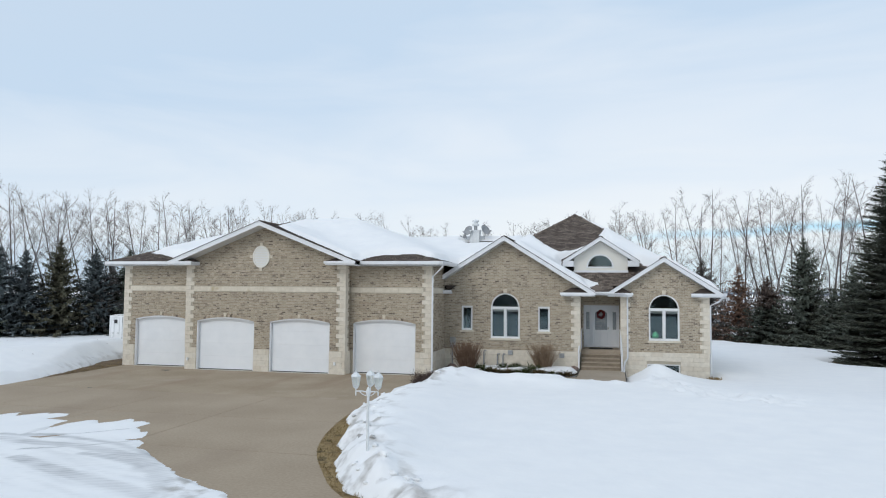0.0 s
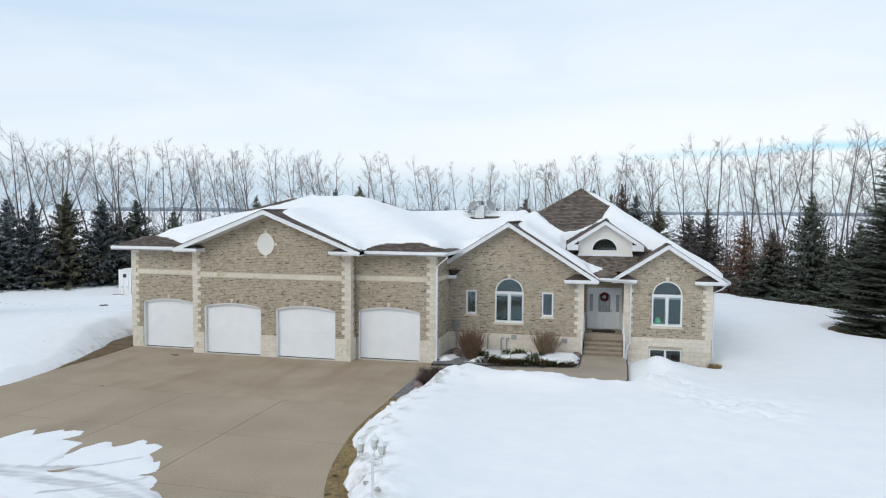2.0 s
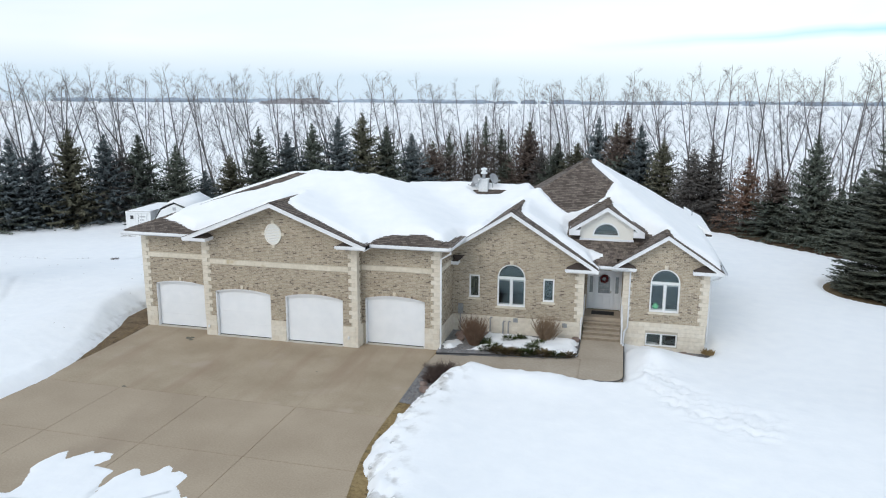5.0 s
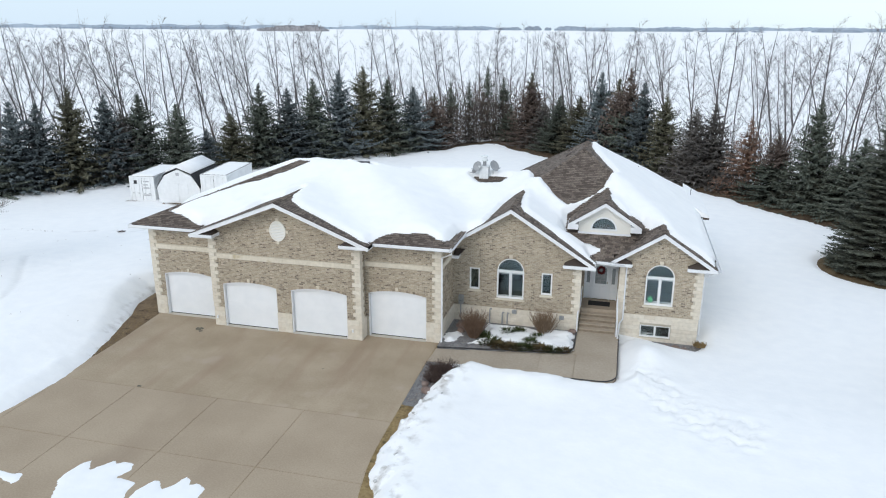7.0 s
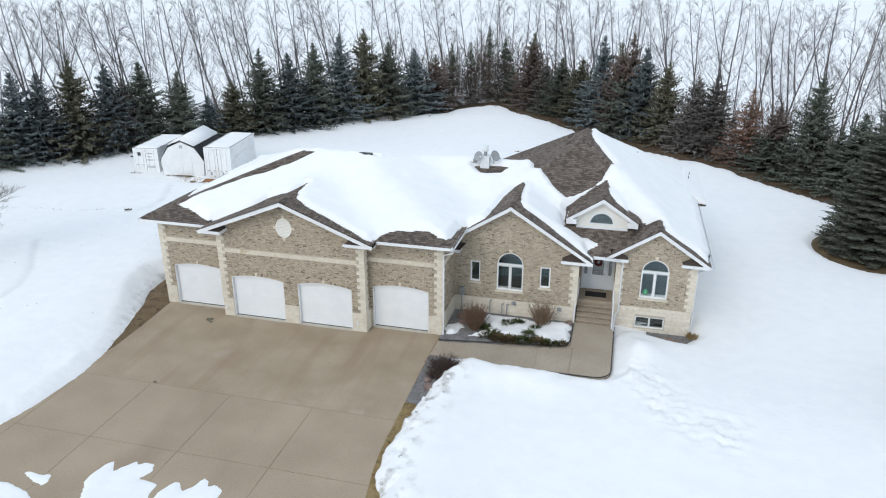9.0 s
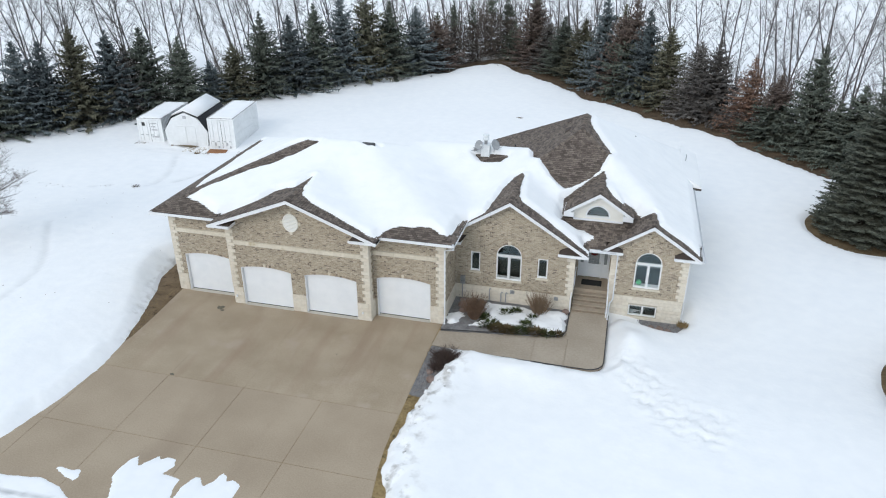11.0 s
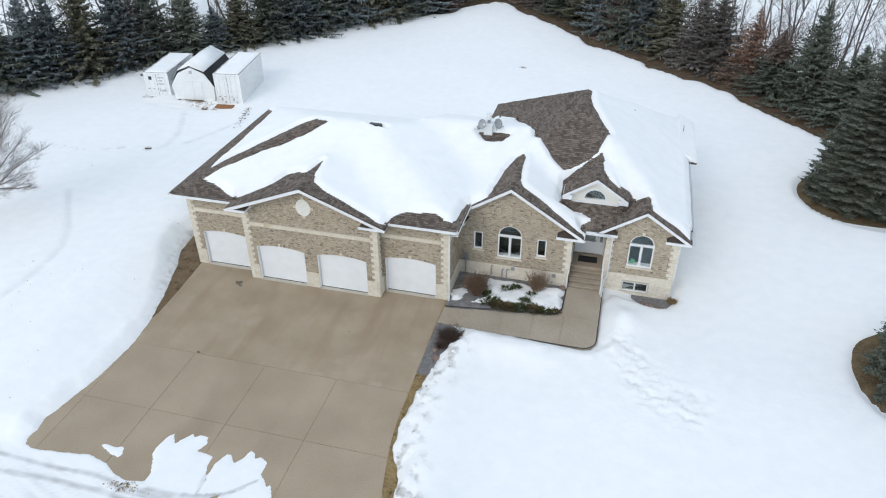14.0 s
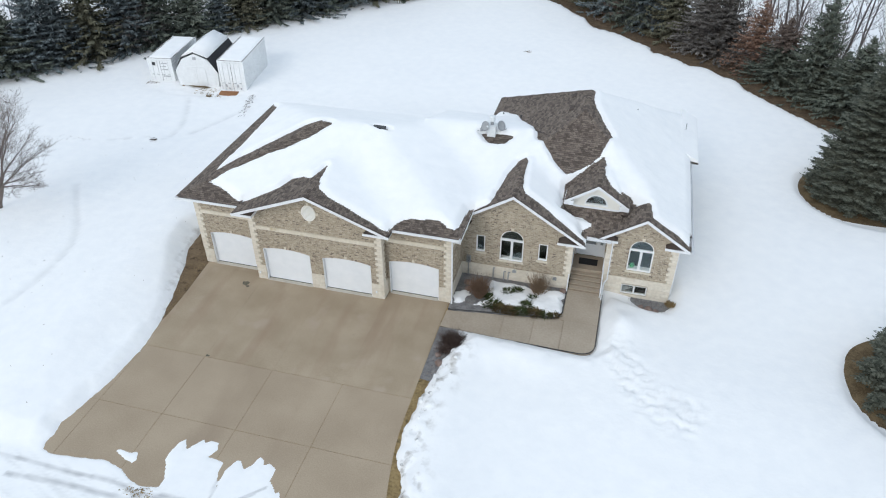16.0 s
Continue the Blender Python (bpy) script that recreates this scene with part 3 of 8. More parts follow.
TRODDEN = [(1.7, 31.2), (2.4, 30.3), (3.0, 29.2), (3.5, 28.2), (4.3, 27.6), (5.4, 27.0)]


def rut_mask(x, y):
    m = np.zeros(np.shape(x))
    for rut in RUTS:
        m = np.maximum(m, np.exp(-(line_distance(rut, x, y) / 0.2) ** 2))
    return m


def snow_height(x, y):
    g = terrain(x, y)
    fade = smooth_step(400, 140, np.hypot(x, y - 30))
    d = signed(SWEPT, x, y)
    for lobe in LOBES:
        d = np.maximum(d, -signed(lobe, x, y) * 0.5)
    bank = smooth_step(-10, -8, x) * smooth_step(30, 28.5, y)
    calm = 1 - 0.8 * smooth_step(28.6, 29.6, y) * smooth_step(-6, -5, x) - 0.55 * smooth_step(-22.6, -23.2, x) * smooth_step(18, 19, y) - 0.72 * smooth_step(20.5, 19.5, y) * smooth_step(-7, -9, x)
    ragged = d + 0.08 * bank + calm * ((0.16 + 0.24 * bank) * layered(x * (1.6 - 0.6 * bank), y * (1.6 - 0.6 * bank), 4) + 0.08 * layered(x * 4, y * 4, 2))
    on_slab = smooth_step(18.5, 17.0, y) * smooth_step(0.1, -0.6, np.where(x < -20, -1.0, signed(DRIVE, x, y)))
    lobe_d = np.full(np.shape(x), -1e9)
    for lobe in LOBES:
        lobe_d = np.maximum(lobe_d, -signed(lobe, x, y))
    thin = np.clip(np.maximum(on_slab, (lobe_d > -0.5) * 1.0), 0, 1)
    depth = 0.36 + 0.10 * layered(x * 0.12, y * 0.12, 3) * fade + 0.03 * layered(x * 0.7, y * 0.7, 4) * fade
    # bank thrown up along the walk and the drive
    crest = 0.68 * np.exp(-((x + 6.3) / 1.1) ** 2 - ((y - 29.0) / 1.2) ** 2)
    crest = crest + (0.20 + 0.22 * layered(x * 0.5, y * 0.3, 3)) * np.exp(-((y - 29.1) / 1.1) ** 2) * smooth_step(-7, -5, x) * smooth_step(1.0, -2.5, x)
    crest = crest + 0.45 * np.exp(-((x - 2.2) / 1.0) ** 2 - ((y - 33.0) / 0.9) ** 2) + 0.16 * np.exp(-((x - 1.9) / 0.7) ** 2 - ((y - 31.0) / 1.4) ** 2)
    crest = crest + 0.24 * np.exp(-(((x + 6.0) - 0.12 * (26 - y)) / 1.1) ** 2) * smooth_step(12, 15, y) * smooth_step(30, 27, y)
    crest = crest + 0.42 * np.exp(-((x + 27.2) / 2.2) ** 2) * smooth_step(16, 24, y) * smooth_step(42, 36, y)
    crest = crest + 0.30 * smooth_step(-24.5, -29, x) * smooth_step(46, 36, y) * smooth_step(-80, -40, x)
    # trampled track over the lawn, clods by the plough
    track = smooth_step(1.6, 0.4, line_distance(TRODDEN, x, y) * (1.25 - 0.12 * np.clip(x - 1, 0, 4)))
    depth = depth + track * (0.20 * layered(x * 2.3 + 3, y * 3.0, 2) + 0.26 * layered(x * 4.2, y * 4.6 + 9, 2) - 0.04)
    depth = depth - 0.09 * rut_mask(x, y) + 0.10 * layered(x * 2.2, y * 2.2, 2) * smooth_step(0.5, 0.1, line_distance(STEPS_LINE, x, y))
    yard = np.exp(-((x + 40.0) / 5.5) ** 2 - ((y - 58.4) / 2.0) ** 2)
    depth = depth * (1 - 0.85 * yard) + 0.25 * yard * layered(x * 0.9, y * 0.9, 3)
    clods = smooth_step(1.6, 0.2, d) * smooth_step(-9.5, -7.8, x) * smooth_step(31, 29, y)
    depth = depth + clods * (0.36 * layered(x * 1.7, y * 1.5, 4) + 0.13 * layered(x * 4.5, y * 4.5, 2))
    left_clods = smooth_step(1.4, 0.2, d) * smooth_step(-22, -23.5, x)
    depth = depth + left_clods * 0.22 * layered(x * 1.8, y * 1.1, 4)
    full = (depth + crest) * (1 - 0.55 * smooth_step(2.5, 5.0, x) * smooth_step(26, 33, y) * smooth_step(60, 44, y))
    slope = smooth_step(0.0, 1.0, ragged / (0.35 + (1.1 - 0.45 * bank) * np.clip(full, 0, 1)))
    z = g + full * (0.25 * smooth_step(0.0, 0.18, ragged) + 0.75 * slope)
    # drifts over the packed snow on the slabs stay thin
    z_thin = g + 0.035 * smooth_step(0.0, 0.12, ragged) + 0.012 * layered(x * 1.1, y * 3.0, 3) * smooth_step(0, 0.4, ragged)
    z = z * (1 - thin) + z_thin * thin
    z = np.where(ragged <= 0.0, g + np.maximum(-0.10, ragged), z)
    for (cx, cy), r in RINGS:
        q = np.hypot(x - cx, y - cy) + 0.16 * layered(x * 0.6, y * 0.6, 2)
        z = g - 0.1 + (z - g + 0.1) * smooth_step(r - 0.1, r + 0.7, q)
    q = signed(ROW_EDGE + [(60, 400), (-140, 400)], x, y)
    bare = np.exp(-((q + 2.8 + 1.0 * layered(x * 0.3, y * 0.3, 3)) / 3.4) ** 2) * smooth_step(-40, -20, x - 0.4 * (y - 90)) * smooth_step(120, 60, np.hypot(x + 14, y - 100))
    bare = smooth_step(0.42, 0.62, bare)
    z = z * (1 - bare) + (g - 0.16) * bare
    return z, ragged, d


def axis(*spans):
    out = []
    for a, b, step in spans:
        n = max(1, round((b - a) / step))
        out += [a + (b - a) * i / n for i in range(n)]
    return np.array(out + [spans[-1][1]])


gx = axis((-4600, -600, 500), (-600, -120, 40), (-120, -60, 2), (-60, -50, 0.6), (-50, -30, 0.25), (-30, -26, 0.16), (-26, -7, 0.11), (-7, 7, 0.15), (7, 24, 0.3), (24, 40, 0.8), (40, 140, 4), (140, 600, 46), (600, 4600, 500))
gy = axis((-900, -60, 120), (-60, 4, 4), (4, 9, 0.5), (9, 12, 0.16), (12, 20, 0.1), (20, 38, 0.16), (38, 60, 0.3), (60, 112, 0.6), (112, 300, 8), (300, 1000, 70), (1000, 4700, 370))
GX, GY = np.meshgrid(gx, gy)
GZ, RAG, GD = snow_height(GX, GY)
nx, ny = len(gx), len(gy)
idx = np.arange(nx * ny).reshape(ny, nx)
quads = np.stack([idx[:-1, :-1], idx[:-1, 1:], idx[1:, 1:], idx[1:, :-1]], -1).reshape(-1, 4)
ground = raw("ground", np.stack([GX, GY, GZ], -1).reshape(-1, 3).tolist(), quads.tolist(), M["snow"], smooth=True)
tagged(ground, "smooth white snow over flat fields and lawn", "snow", kind="structure")
# tyre tracks of grey packed snow at the mouth of the drive: (line, half width)
TRACKS = [([(-15.36, 16.62), (-14.46, 16.8), (-13.45, 17.25), (-12.4, 18.29)], 0.09), ([(-14.8, 16.78), (-14.85, 17.44), (-14.98, 18.6)], 0.08), ([(-17.0, 16.5), (-15.3, 16.56), (-13.69, 16.71), (-12.14, 16.49), (-11.05, 16.11), (-10.14, 15.55), (-9.35, 14.91)], 0.14),
          ([(-18.2, 16.3), (-16.4, 16.25), (-14.89, 16.15), (-13.7, 15.98), (-12.48, 15.91), (-11.07, 15.53), (-9.94, 15.02), (-9.01, 14.22), (-7.99, 12.94)], 0.22), ([(-13.37, 15.27), (-12.52, 15.77), (-11.83, 16.3), (-11.3, 17.0)], 0.08),
          ([(-11.62, 15.26), (-10.65, 15.0), (-9.82, 14.67), (-9.1, 13.96)], 0.16), ([(-12.8, 14.52), (-11.29, 13.85), (-10.02, 13.33), (-8.79, 12.93), (-7.87, 12.51)], 0.24), ([(-28.0, 16.6), (-25.65, 16.56), (-23.75, 16.56), (-21.54, 16.5), (-19.8, 16.58), (-18.19, 16.39)], 0.13), ([(-24.5, 15.7), (-22.55, 15.85), (-20.5, 15.92), (-18.71, 15.88), (-16.5, 15.7)], 0.15)]
dirt = ground.data.attributes.new("dirt", "FLOAT", "POINT")
near_drive = smooth_step(1.9, 0.2, GD) * smooth_step(-9.0, -7.9, GX) * smooth_step(-3.5, -6.0, GX - 0.5 * np.maximum(18 - GY, 0)) * smooth_step(30, 28, GY)
mud = np.exp(-((GX + 18.0) / 0.8) ** 2 - ((GY - 16.35) / 0.4) ** 2)
driven = smooth_step(17.3, 16.5, GY) * smooth_step(10, 12.5, GY) * smooth_step(-5.5, -8.0, GX + 0.9 * (GY - 13))
tyres = 0.34 * rut_mask(GX, GY) * np.clip(0.75 + 1.4 * layered(GX * 1.6, GY * 1.6, 2), 0.2, 1.0) + 0.25 * smooth_step(0.35, 0.05, line_distance(STEPS_LINE, GX, GY)) * smooth_step(0.02, 0.16, layered(GX * 2.6 + 5, GY * 2.6, 2)) + driven * np.clip(0.04 + 0.5 * layered(GX * 0.8, GY * 8.0 + 2.8 * GX, 3), 0, 0.3)
for line, half in TRACKS:
    away_from = line_distance(smooth_line(line, 0.25).tolist(), GX, GY) + 0.06 * layered(GX * 2.2, GY * 2.2, 2)
    ribs = 1.0 if half < 0.13 else 0.55 + 0.45 * (0.5 + 0.5 * np.cos(away_from * math.tau / 0.17))
    tyres = np.maximum(tyres, ribs * np.exp(-(np.maximum(away_from, 0) / half) ** 8) * np.clip(0.85 + 1.0 * layered(GX * 1.3 + 4, GY * 1.3, 3), 0.55, 1.0))
left_dirt = smooth_step(0.7, 0.1, GD) * smooth_step(-22, -23.4, GX) * smooth_step(26, 29, GY)
dirt.data.foreach_set("value", np.clip(np.maximum(np.maximum(near_drive * 0.9, mud), left_dirt * 0.6), 0, 1).ravel().astype(np.float32))

track_value = ground.data.attributes.new("track", "FLOAT", "POINT")
track_value.data.foreach_set("value", np.clip(tyres * (0.85 + 0.5 * layered(GX * 2.5, GY * 5, 2)), 0, 0.95).ravel().astype(np.float32))

# bare earth under the swept part and the spruces: shows wherever the snow has gone
ex = axis((-30, 9, 1.5))
ey = axis((10, 40, 1.5))
bm = bmesh.new()
grid = [[bm.verts.new((x, y, -0.012 + float(terrain(np.array(x), np.array(y))) - (0.6 if 0 < x < 7 and y > 33 else 0.0))) for x in ex] for y in ey]
for j in range(len(ey) - 1):
    for i in range(len(ex) - 1):
        bm.faces.new((grid[j][i], grid[j][i + 1], grid[j + 1][i + 1], grid[j + 1][i]))
turf = tagged(mesh_object("ground_turf", bm, M["dead_grass"], smooth=True), "brown dead grass where the snow has melted", "grass", kind="structure")
for k, ((cx, cy), r) in enumerate(RINGS):
    bm = bmesh.new()
    lathe(bm, [(r + 0.8, -0.3), (r + 0.8, 0.0), (r * 0.5, 0.06), (0.05, 0.10)], (cx, cy, float(terrain(np.array(cx), np.array(cy))) - 0.02), 40)
    tagged(mesh_object("ground_mulch", bm, M["soil"]), "ring of brown needle mulch under a lone spruce", "mulch", kind="structure")
bm = bmesh.new()
mid = Vector((-16.0, 60.0))
strip = []
for x, y in smooth_line(ROW_EDGE[1:-1] + [(24.0, 57.7)], 1.5).tolist():
    o = (Vector((x, y)) - mid).normalized()
    line = []
    for k in range(7):
        px, py = x + o.x * (1.4 * k - 1.0), y + o.y * (1.4 * k - 1.0)
        line.append(bm.verts.new((px, py, float(terrain(np.array(px), np.array(py))) + 0.02 + 0.05 * float(layered(np.array(px * 0.8), np.array(py * 0.8), 2)))))
    strip.append(line)
for p, q in zip(strip, strip[1:]):
    for k in range(6):
        bm.faces.new((p[k + 1], p[k], q[k], q[k + 1]))
tagged(mesh_object("ground_needles", bm, M["needle_litter"]), "brown fallen needles along the spruce rows", "mulch", kind="structure")

# bare earth between the garage corner and the ploughed snow
bm = bmesh.new()
earth = []
for k in range(13):
    y = 25.0 + k
    wide = 0.6 + 2.2 * smooth_step(25, 35, y)
    earth.append([bm.verts.new((-23.2 - wide * q - 0.5, y, -0.007 + max(0.0, q) * (0.05 + 0.07 * float(layered(np.array(q * 3.0 + y), np.array(y * 0.9), 3))))) for q in (-0.4, 0.0, 0.3, 0.6, 1.0)])
for p, q in zip(earth, earth[1:]):
    for k in range(4):
        bm.faces.new((p[k], p[k + 1], q[k + 1], q[k])[::-1])
tagged(mesh_object("ground_soil", bm, M["bare_soil"], smooth=True), "bare brown earth beside the garage wall", "soil", kind="structure")

# driveway slabs with open joints
driveway = thing("driveway", "broad tan concrete driveway with sawn joints", "driveway", kind="structure")
part("bed", slab(DRIVE, -0.2, -0.022), M["joint"], driveway)
xs = [-24.3, -23.25, -19.6, -15.55, -11.55, -4.0, 4.0]
ys = [2.0, 8.3, 12.5, 16.6, 20.72, 24.9, 33.3]
for i in range(len(xs) - 1):
    for j in range(len(ys) - 1):
        gap = 0.010 if ys[j] < 24 else 0.0025
        piece = clip_rect(DRIVE, xs[i] + gap, xs[i + 1] - gap, ys[j] + 0.011, ys[j + 1] - (0.011 if ys[j] < 20.8 else 0.004))
        if piece:
            bm = slab(piece, -0.15, 0.0)
            part("slab", bm, M["concrete_apron" if ys[j] > 24 else "concrete"], driveway)
# oil spot and drain cover near the first door
for sx, sy, sr, seed in ((-20.45, 31.3, 0.30, 1), (-20.2, 31.05, 0.14, 2), (-19.5, 25.0, 0.13, 3), (-12.3, 28.6, 0.06, 4)):
    spot = bmesh.new()
    rim = []
    for k in range(22):
        a = k * math.tau / 22
        r = sr * (0.8 + 0.5 * noise.noise(Vector((math.cos(a) * 1.5, math.sin(a) * 1.5, seed * 3.1))))
        rim.append(spot.verts.new((sx + r * math.cos(a), sy + r * 0.75 * math.sin(a), 0.004)))
    spot.faces.new(rim)
    tagged(mesh_object("oil_stain", spot, M["oil"]), "dark oil stain on the tan concrete driveway", "stain", group="driveway stains", kind="stuff")

# walk from the drive to the steps
walkway = thing("walkway", "grey concrete walk curving to the front steps", "walk", kind="structure")
corner = [(0.95 - 0.75 + 0.75 * math.cos(a), 30.95 - 0.0 + 0.75 * math.sin(a) - 0.0) for a in [radians(v) for v in range(0, -91, -15)]]
WALK = [(-7.8, 30.55), (-4.0, 30.35), (-0.55, 30.2)] + corner[::-1] + [(0.95, 35.6), (-1.1, 35.6), (-1.1, 33.2), (-1.25, 32.85), (-1.55, 32.65), (-7.75, 31.98)]
WALK_CUTS = [-7.9, -6.1, -4.35, -2.6, -0.95, 1.2]
part("bed", slab(WALK, -0.2, 0.02), M["joint"], walkway)
for i in range(5):
    piece = clip_rect(WALK, WALK_CUTS[i] + 0.005, WALK_CUTS[i + 1] - 0.005, 30.0, 32.638 if i == 4 else 33.3)
    part("slab", slab(piece, -0.15, 0.05 + 0.042 * min(i, 4)), M["concrete_walk"], walkway)
piece = clip_rect(WALK, -1.1, 1.2, 32.645, 35.62)
part("slab", slab(piece, -0.15, 0.222), M["concrete_walk"], walkway)
# dark edging along bed and walk
bm = bmesh.new()
tube(bm, [(0.98, 35.5, 0.2), (0.98, 30.95, 0.2), (0.92, 30.65, 0.2), (0.75, 30.39, 0.2), (0.49, 30.23, 0.19), (0.2, 30.17, 0.19), (-0.55, 30.17, 0.18), (-4.0, 30.32, 0.1)], 0.028, 5)
tagged(mesh_object("trim", bm, M["dark_metal"]), "black plastic lawn edging beside the walk", "edging", kind="structure")
bm = bmesh.new()
tube(bm, [(-7.7, 32.05, 0.1), (-1.6, 32.70, 0.24), (-1.25, 32.9, 0.26), (-1.13, 33.3, 0.26), (-1.13, 35.5, 0.26)], 0.035, 5)
tagged(mesh_object("trim", bm, M["dark_metal"]), "black plastic edging round the planting bed", "edging", kind="structure")

# planting bed by the house, gravel by the drive and below the basement window
bed = slab([(-7.7, 32.05), (-1.6, 32.70), (-1.25, 32.9), (-1.13, 33.3), (-1.13, 35.6), (-7.7, 35.6)], -0.2, 0.17)
tagged(mesh_object("ground_bed", bed, M["gravel"]), "grey gravel planting bed against the brick wall", "gravel", kind="structure")
bed = slab([(-7.76, 26.35), (-6.6, 26.2), (-5.6, 28.5), (-5.6, 30.5), (-7.8, 30.5)], -0.2, 0.035)
tagged(mesh_object("ground_gravel", bed, M["gravel"]), "grey gravel patch beside the driveway", "gravel", kind="structure")
bed = slab([(1.0, 34.3), (2.2, 34.7), (5.6, 34.4), (5.9, 36.6), (0.9, 36.6)], -0.8, -0.36)
tagged(mesh_object("ground_gravel", bed, M["gravel"]), "grey gravel strip under the basement window", "gravel", kind="structure")


# thin melting snow in the planting bed
def snow_pad(outline, z, thick, label):
    xs_, ys_ = [p[0] for p in outline], [p[1] for p in outline]
    px, py = np.meshgrid(np.arange(min(xs_) - 0.3, max(xs_) + 0.3, 0.07), np.arange(min(ys_) - 0.3, max(ys_) + 0.3, 0.07))
    dd = -signed(outline, px, py) + 0.22 * layered(px * 2.5, py * 2.5, 3)
    pz = z + thick * smooth_step(0, 0.3, dd) * (1 + 0.5 * layered(px * 1.5, py * 1.5, 3)) - 0.03 * (dd <= 0)
    ii = np.arange(px.size).reshape(px.shape)
    keep = (dd[:-1, :-1] > -0.05) | (dd[1:, 1:] > -0.05) | (dd[:-1, 1:] > -0.05)
    qq = np.stack([ii[:-1, :-1], ii[:-1, 1:], ii[1:, 1:], ii[1:, :-1]], -1)[keep]
    ob = raw("snow_patch", np.stack([px, py, pz], -1).reshape(-1, 3).tolist(), qq.tolist(), M["snow_roof"], smooth=True)
    tagged(ob, label, "snow", group="melting snow patches", kind="stuff")


snow_pad([(-7.65, 32.5), (-6.95, 32.75), (-6.7, 33.6), (-7.1, 34.0), (-7.55, 33.6)], 0.17, 0.14, "patch of melting snow on the gravel bed")
snow_pad([(-6.3, 32.7), (-5.6, 32.75), (-5.2, 33.0), (-3.9, 32.85), (-3.0, 33.0), (-2.4, 33.3), (-2.6, 34.9), (-3.6, 35.2), (-4.9, 35.25), (-6.0, 35.3), (-5.6, 34.2), (-5.7, 33.3)], 0.17, 0.2, "patch of melting snow on the gravel bed")
snow_pad([(-3.2, 33.3), (-2.2, 32.85), (-1.45, 32.85), (-1.2, 33.2), (-1.2, 35.2), (-2.0, 35.2), (-3.0, 34.8)], 0.17, 0.22, "patch of melting snow on the gravel bed")

# blades of dead grass on the bare verge of the drive, clods of mud by the tracks
rng = np.random.default_rng(3)
bx = np.concatenate([rng.uniform(-8.2, -2.5, 26000), rng.uniform(-26.5, -23.2, 9000)])
by = np.concatenate([rng.uniform(11.5, 27.0, 26000), rng.uniform(24.0, 35.0, 9000)])
verge = signed(DRIVE, bx, by)
_, rg, _ = snow_height(bx, by)
pick = (verge > 0.02) & (rg < 0.04) & (verge < 1.6)
vs, fs = [], []
for x, y in zip(bx[pick], by[pick]):
    a, l, w = rng.uniform(0, math.tau), rng.uniform(0.05, 0.15), rng.uniform(0.006, 0.014)
    c_, s_ = math.cos(a), math.sin(a)
    n = len(vs)
    vs += [(x - s_ * w, y + c_ * w, -0.01), (x + s_ * w, y - c_ * w, -0.01), (x + c_ * l, y + s_ * l, rng.uniform(0.015, 0.07))]
    fs.append((n, n + 1, n + 2))
tagged(raw("grass_blades", vs, fs, M["dead_grass"]), "matted dead yellow-brown grass along the drive", "grass", kind="stuff")
b = bmesh.new()
rnd = random.Random(31)
for _ in range(110):
    x, y = rnd.gauss(-18.0, 0.4), rnd.gauss(16.36, 0.15)
    bmesh.ops.create_icosphere(b, subdivisions=1, radius=rnd.uniform(0.010, 0.034), matrix=Matrix.Translation((x, y, max(0.01, float(snow_height(np.array([x]), np.array([y]))[0][0]) + 0.01))))
tagged(mesh_object("mud_clods", b, M["dead_grass"]), "dark clods of mud and grass by the tracks", "mud", kind="stuff")

# loose pebbles over the gravel
vs, fs = [], []
rng = np.random.default_rng(8)
for x0, x1, y0, y1, z, count in ((-7.6, -1.3, 32.2, 35.4, 0.17, 5200), (-7.7, -5.9, 26.5, 30.4, 0.035, 2600), (1.2, 5.4, 35.0, 36.4, -0.36, 1800)):
    for x, y in zip(rng.uniform(x0, x1, count), rng.uniform(y0, y1, count)):
        if z == 0.17 and y < 32.08 + 0.105 * (x + 7.6):
            continue
        r, n = rng.uniform(0.014, 0.036), len(vs)
        vs += [(x - r, y, z), (x, y - r, z), (x + r, y, z), (x, y + r, z), (x, y, z + r)]
        fs += [(n, n + 1, n + 4), (n + 1, n + 2, n + 4), (n + 2, n + 3, n + 4), (n + 3, n, n + 4)]
tagged(raw("pebbles", vs, fs, M["pebble"]), "loose grey and brown pebbles of the gravel beds", "gravel", kind="stuff")

# broken lumps of snow along the ploughed bank
rnd = random.Random(77)
clean, dirty = bmesh.new(), bmesh.new()
placed = 0
while placed < 42:
    y = rnd.uniform(13.0, 30.0)
    x = rnd.uniform(-7.6, -3.0)
    h_, rg_, d_ = (float(v[0]) for v in snow_height(np.array([x]), np.array([y])))
    if float(signed(DRIVE, np.array(x), np.array(y))) < 0.15 or not (-0.1 < d_ < 0.9 and (rg_ > 0.08 or rnd.random() < 0.03)) or x > 1.5 - 0.36 * (y - 8):
        continue
    placed += 1
    r = rnd.uniform(0.04, 0.10) * (1.6 if rnd.random() < 0.14 else 1.0)
    z = (h_ if rg_ > 0.05 else 0.0) + r * 0.02
    b = dirty if rnd.random() < 0.3 else clean
    got = bmesh.ops.create_icosphere(b, subdivisions=2, radius=r)["verts"]
    k = Vector((placed * 1.7, 0, 0))
    for v in got:
        v.co *= 1 + 1.1 * noise.noise(v.co * (1.2 / r) + k)
        v.co.z *= 0.55
        v.co += Vector((x, y, z))
tagged(mesh_object("snow_clods", clean, M["snow_roof"], smooth=True), "broken lumps of white snow on the ploughed bank", "snow", group="lumps on the bank", kind="stuff")
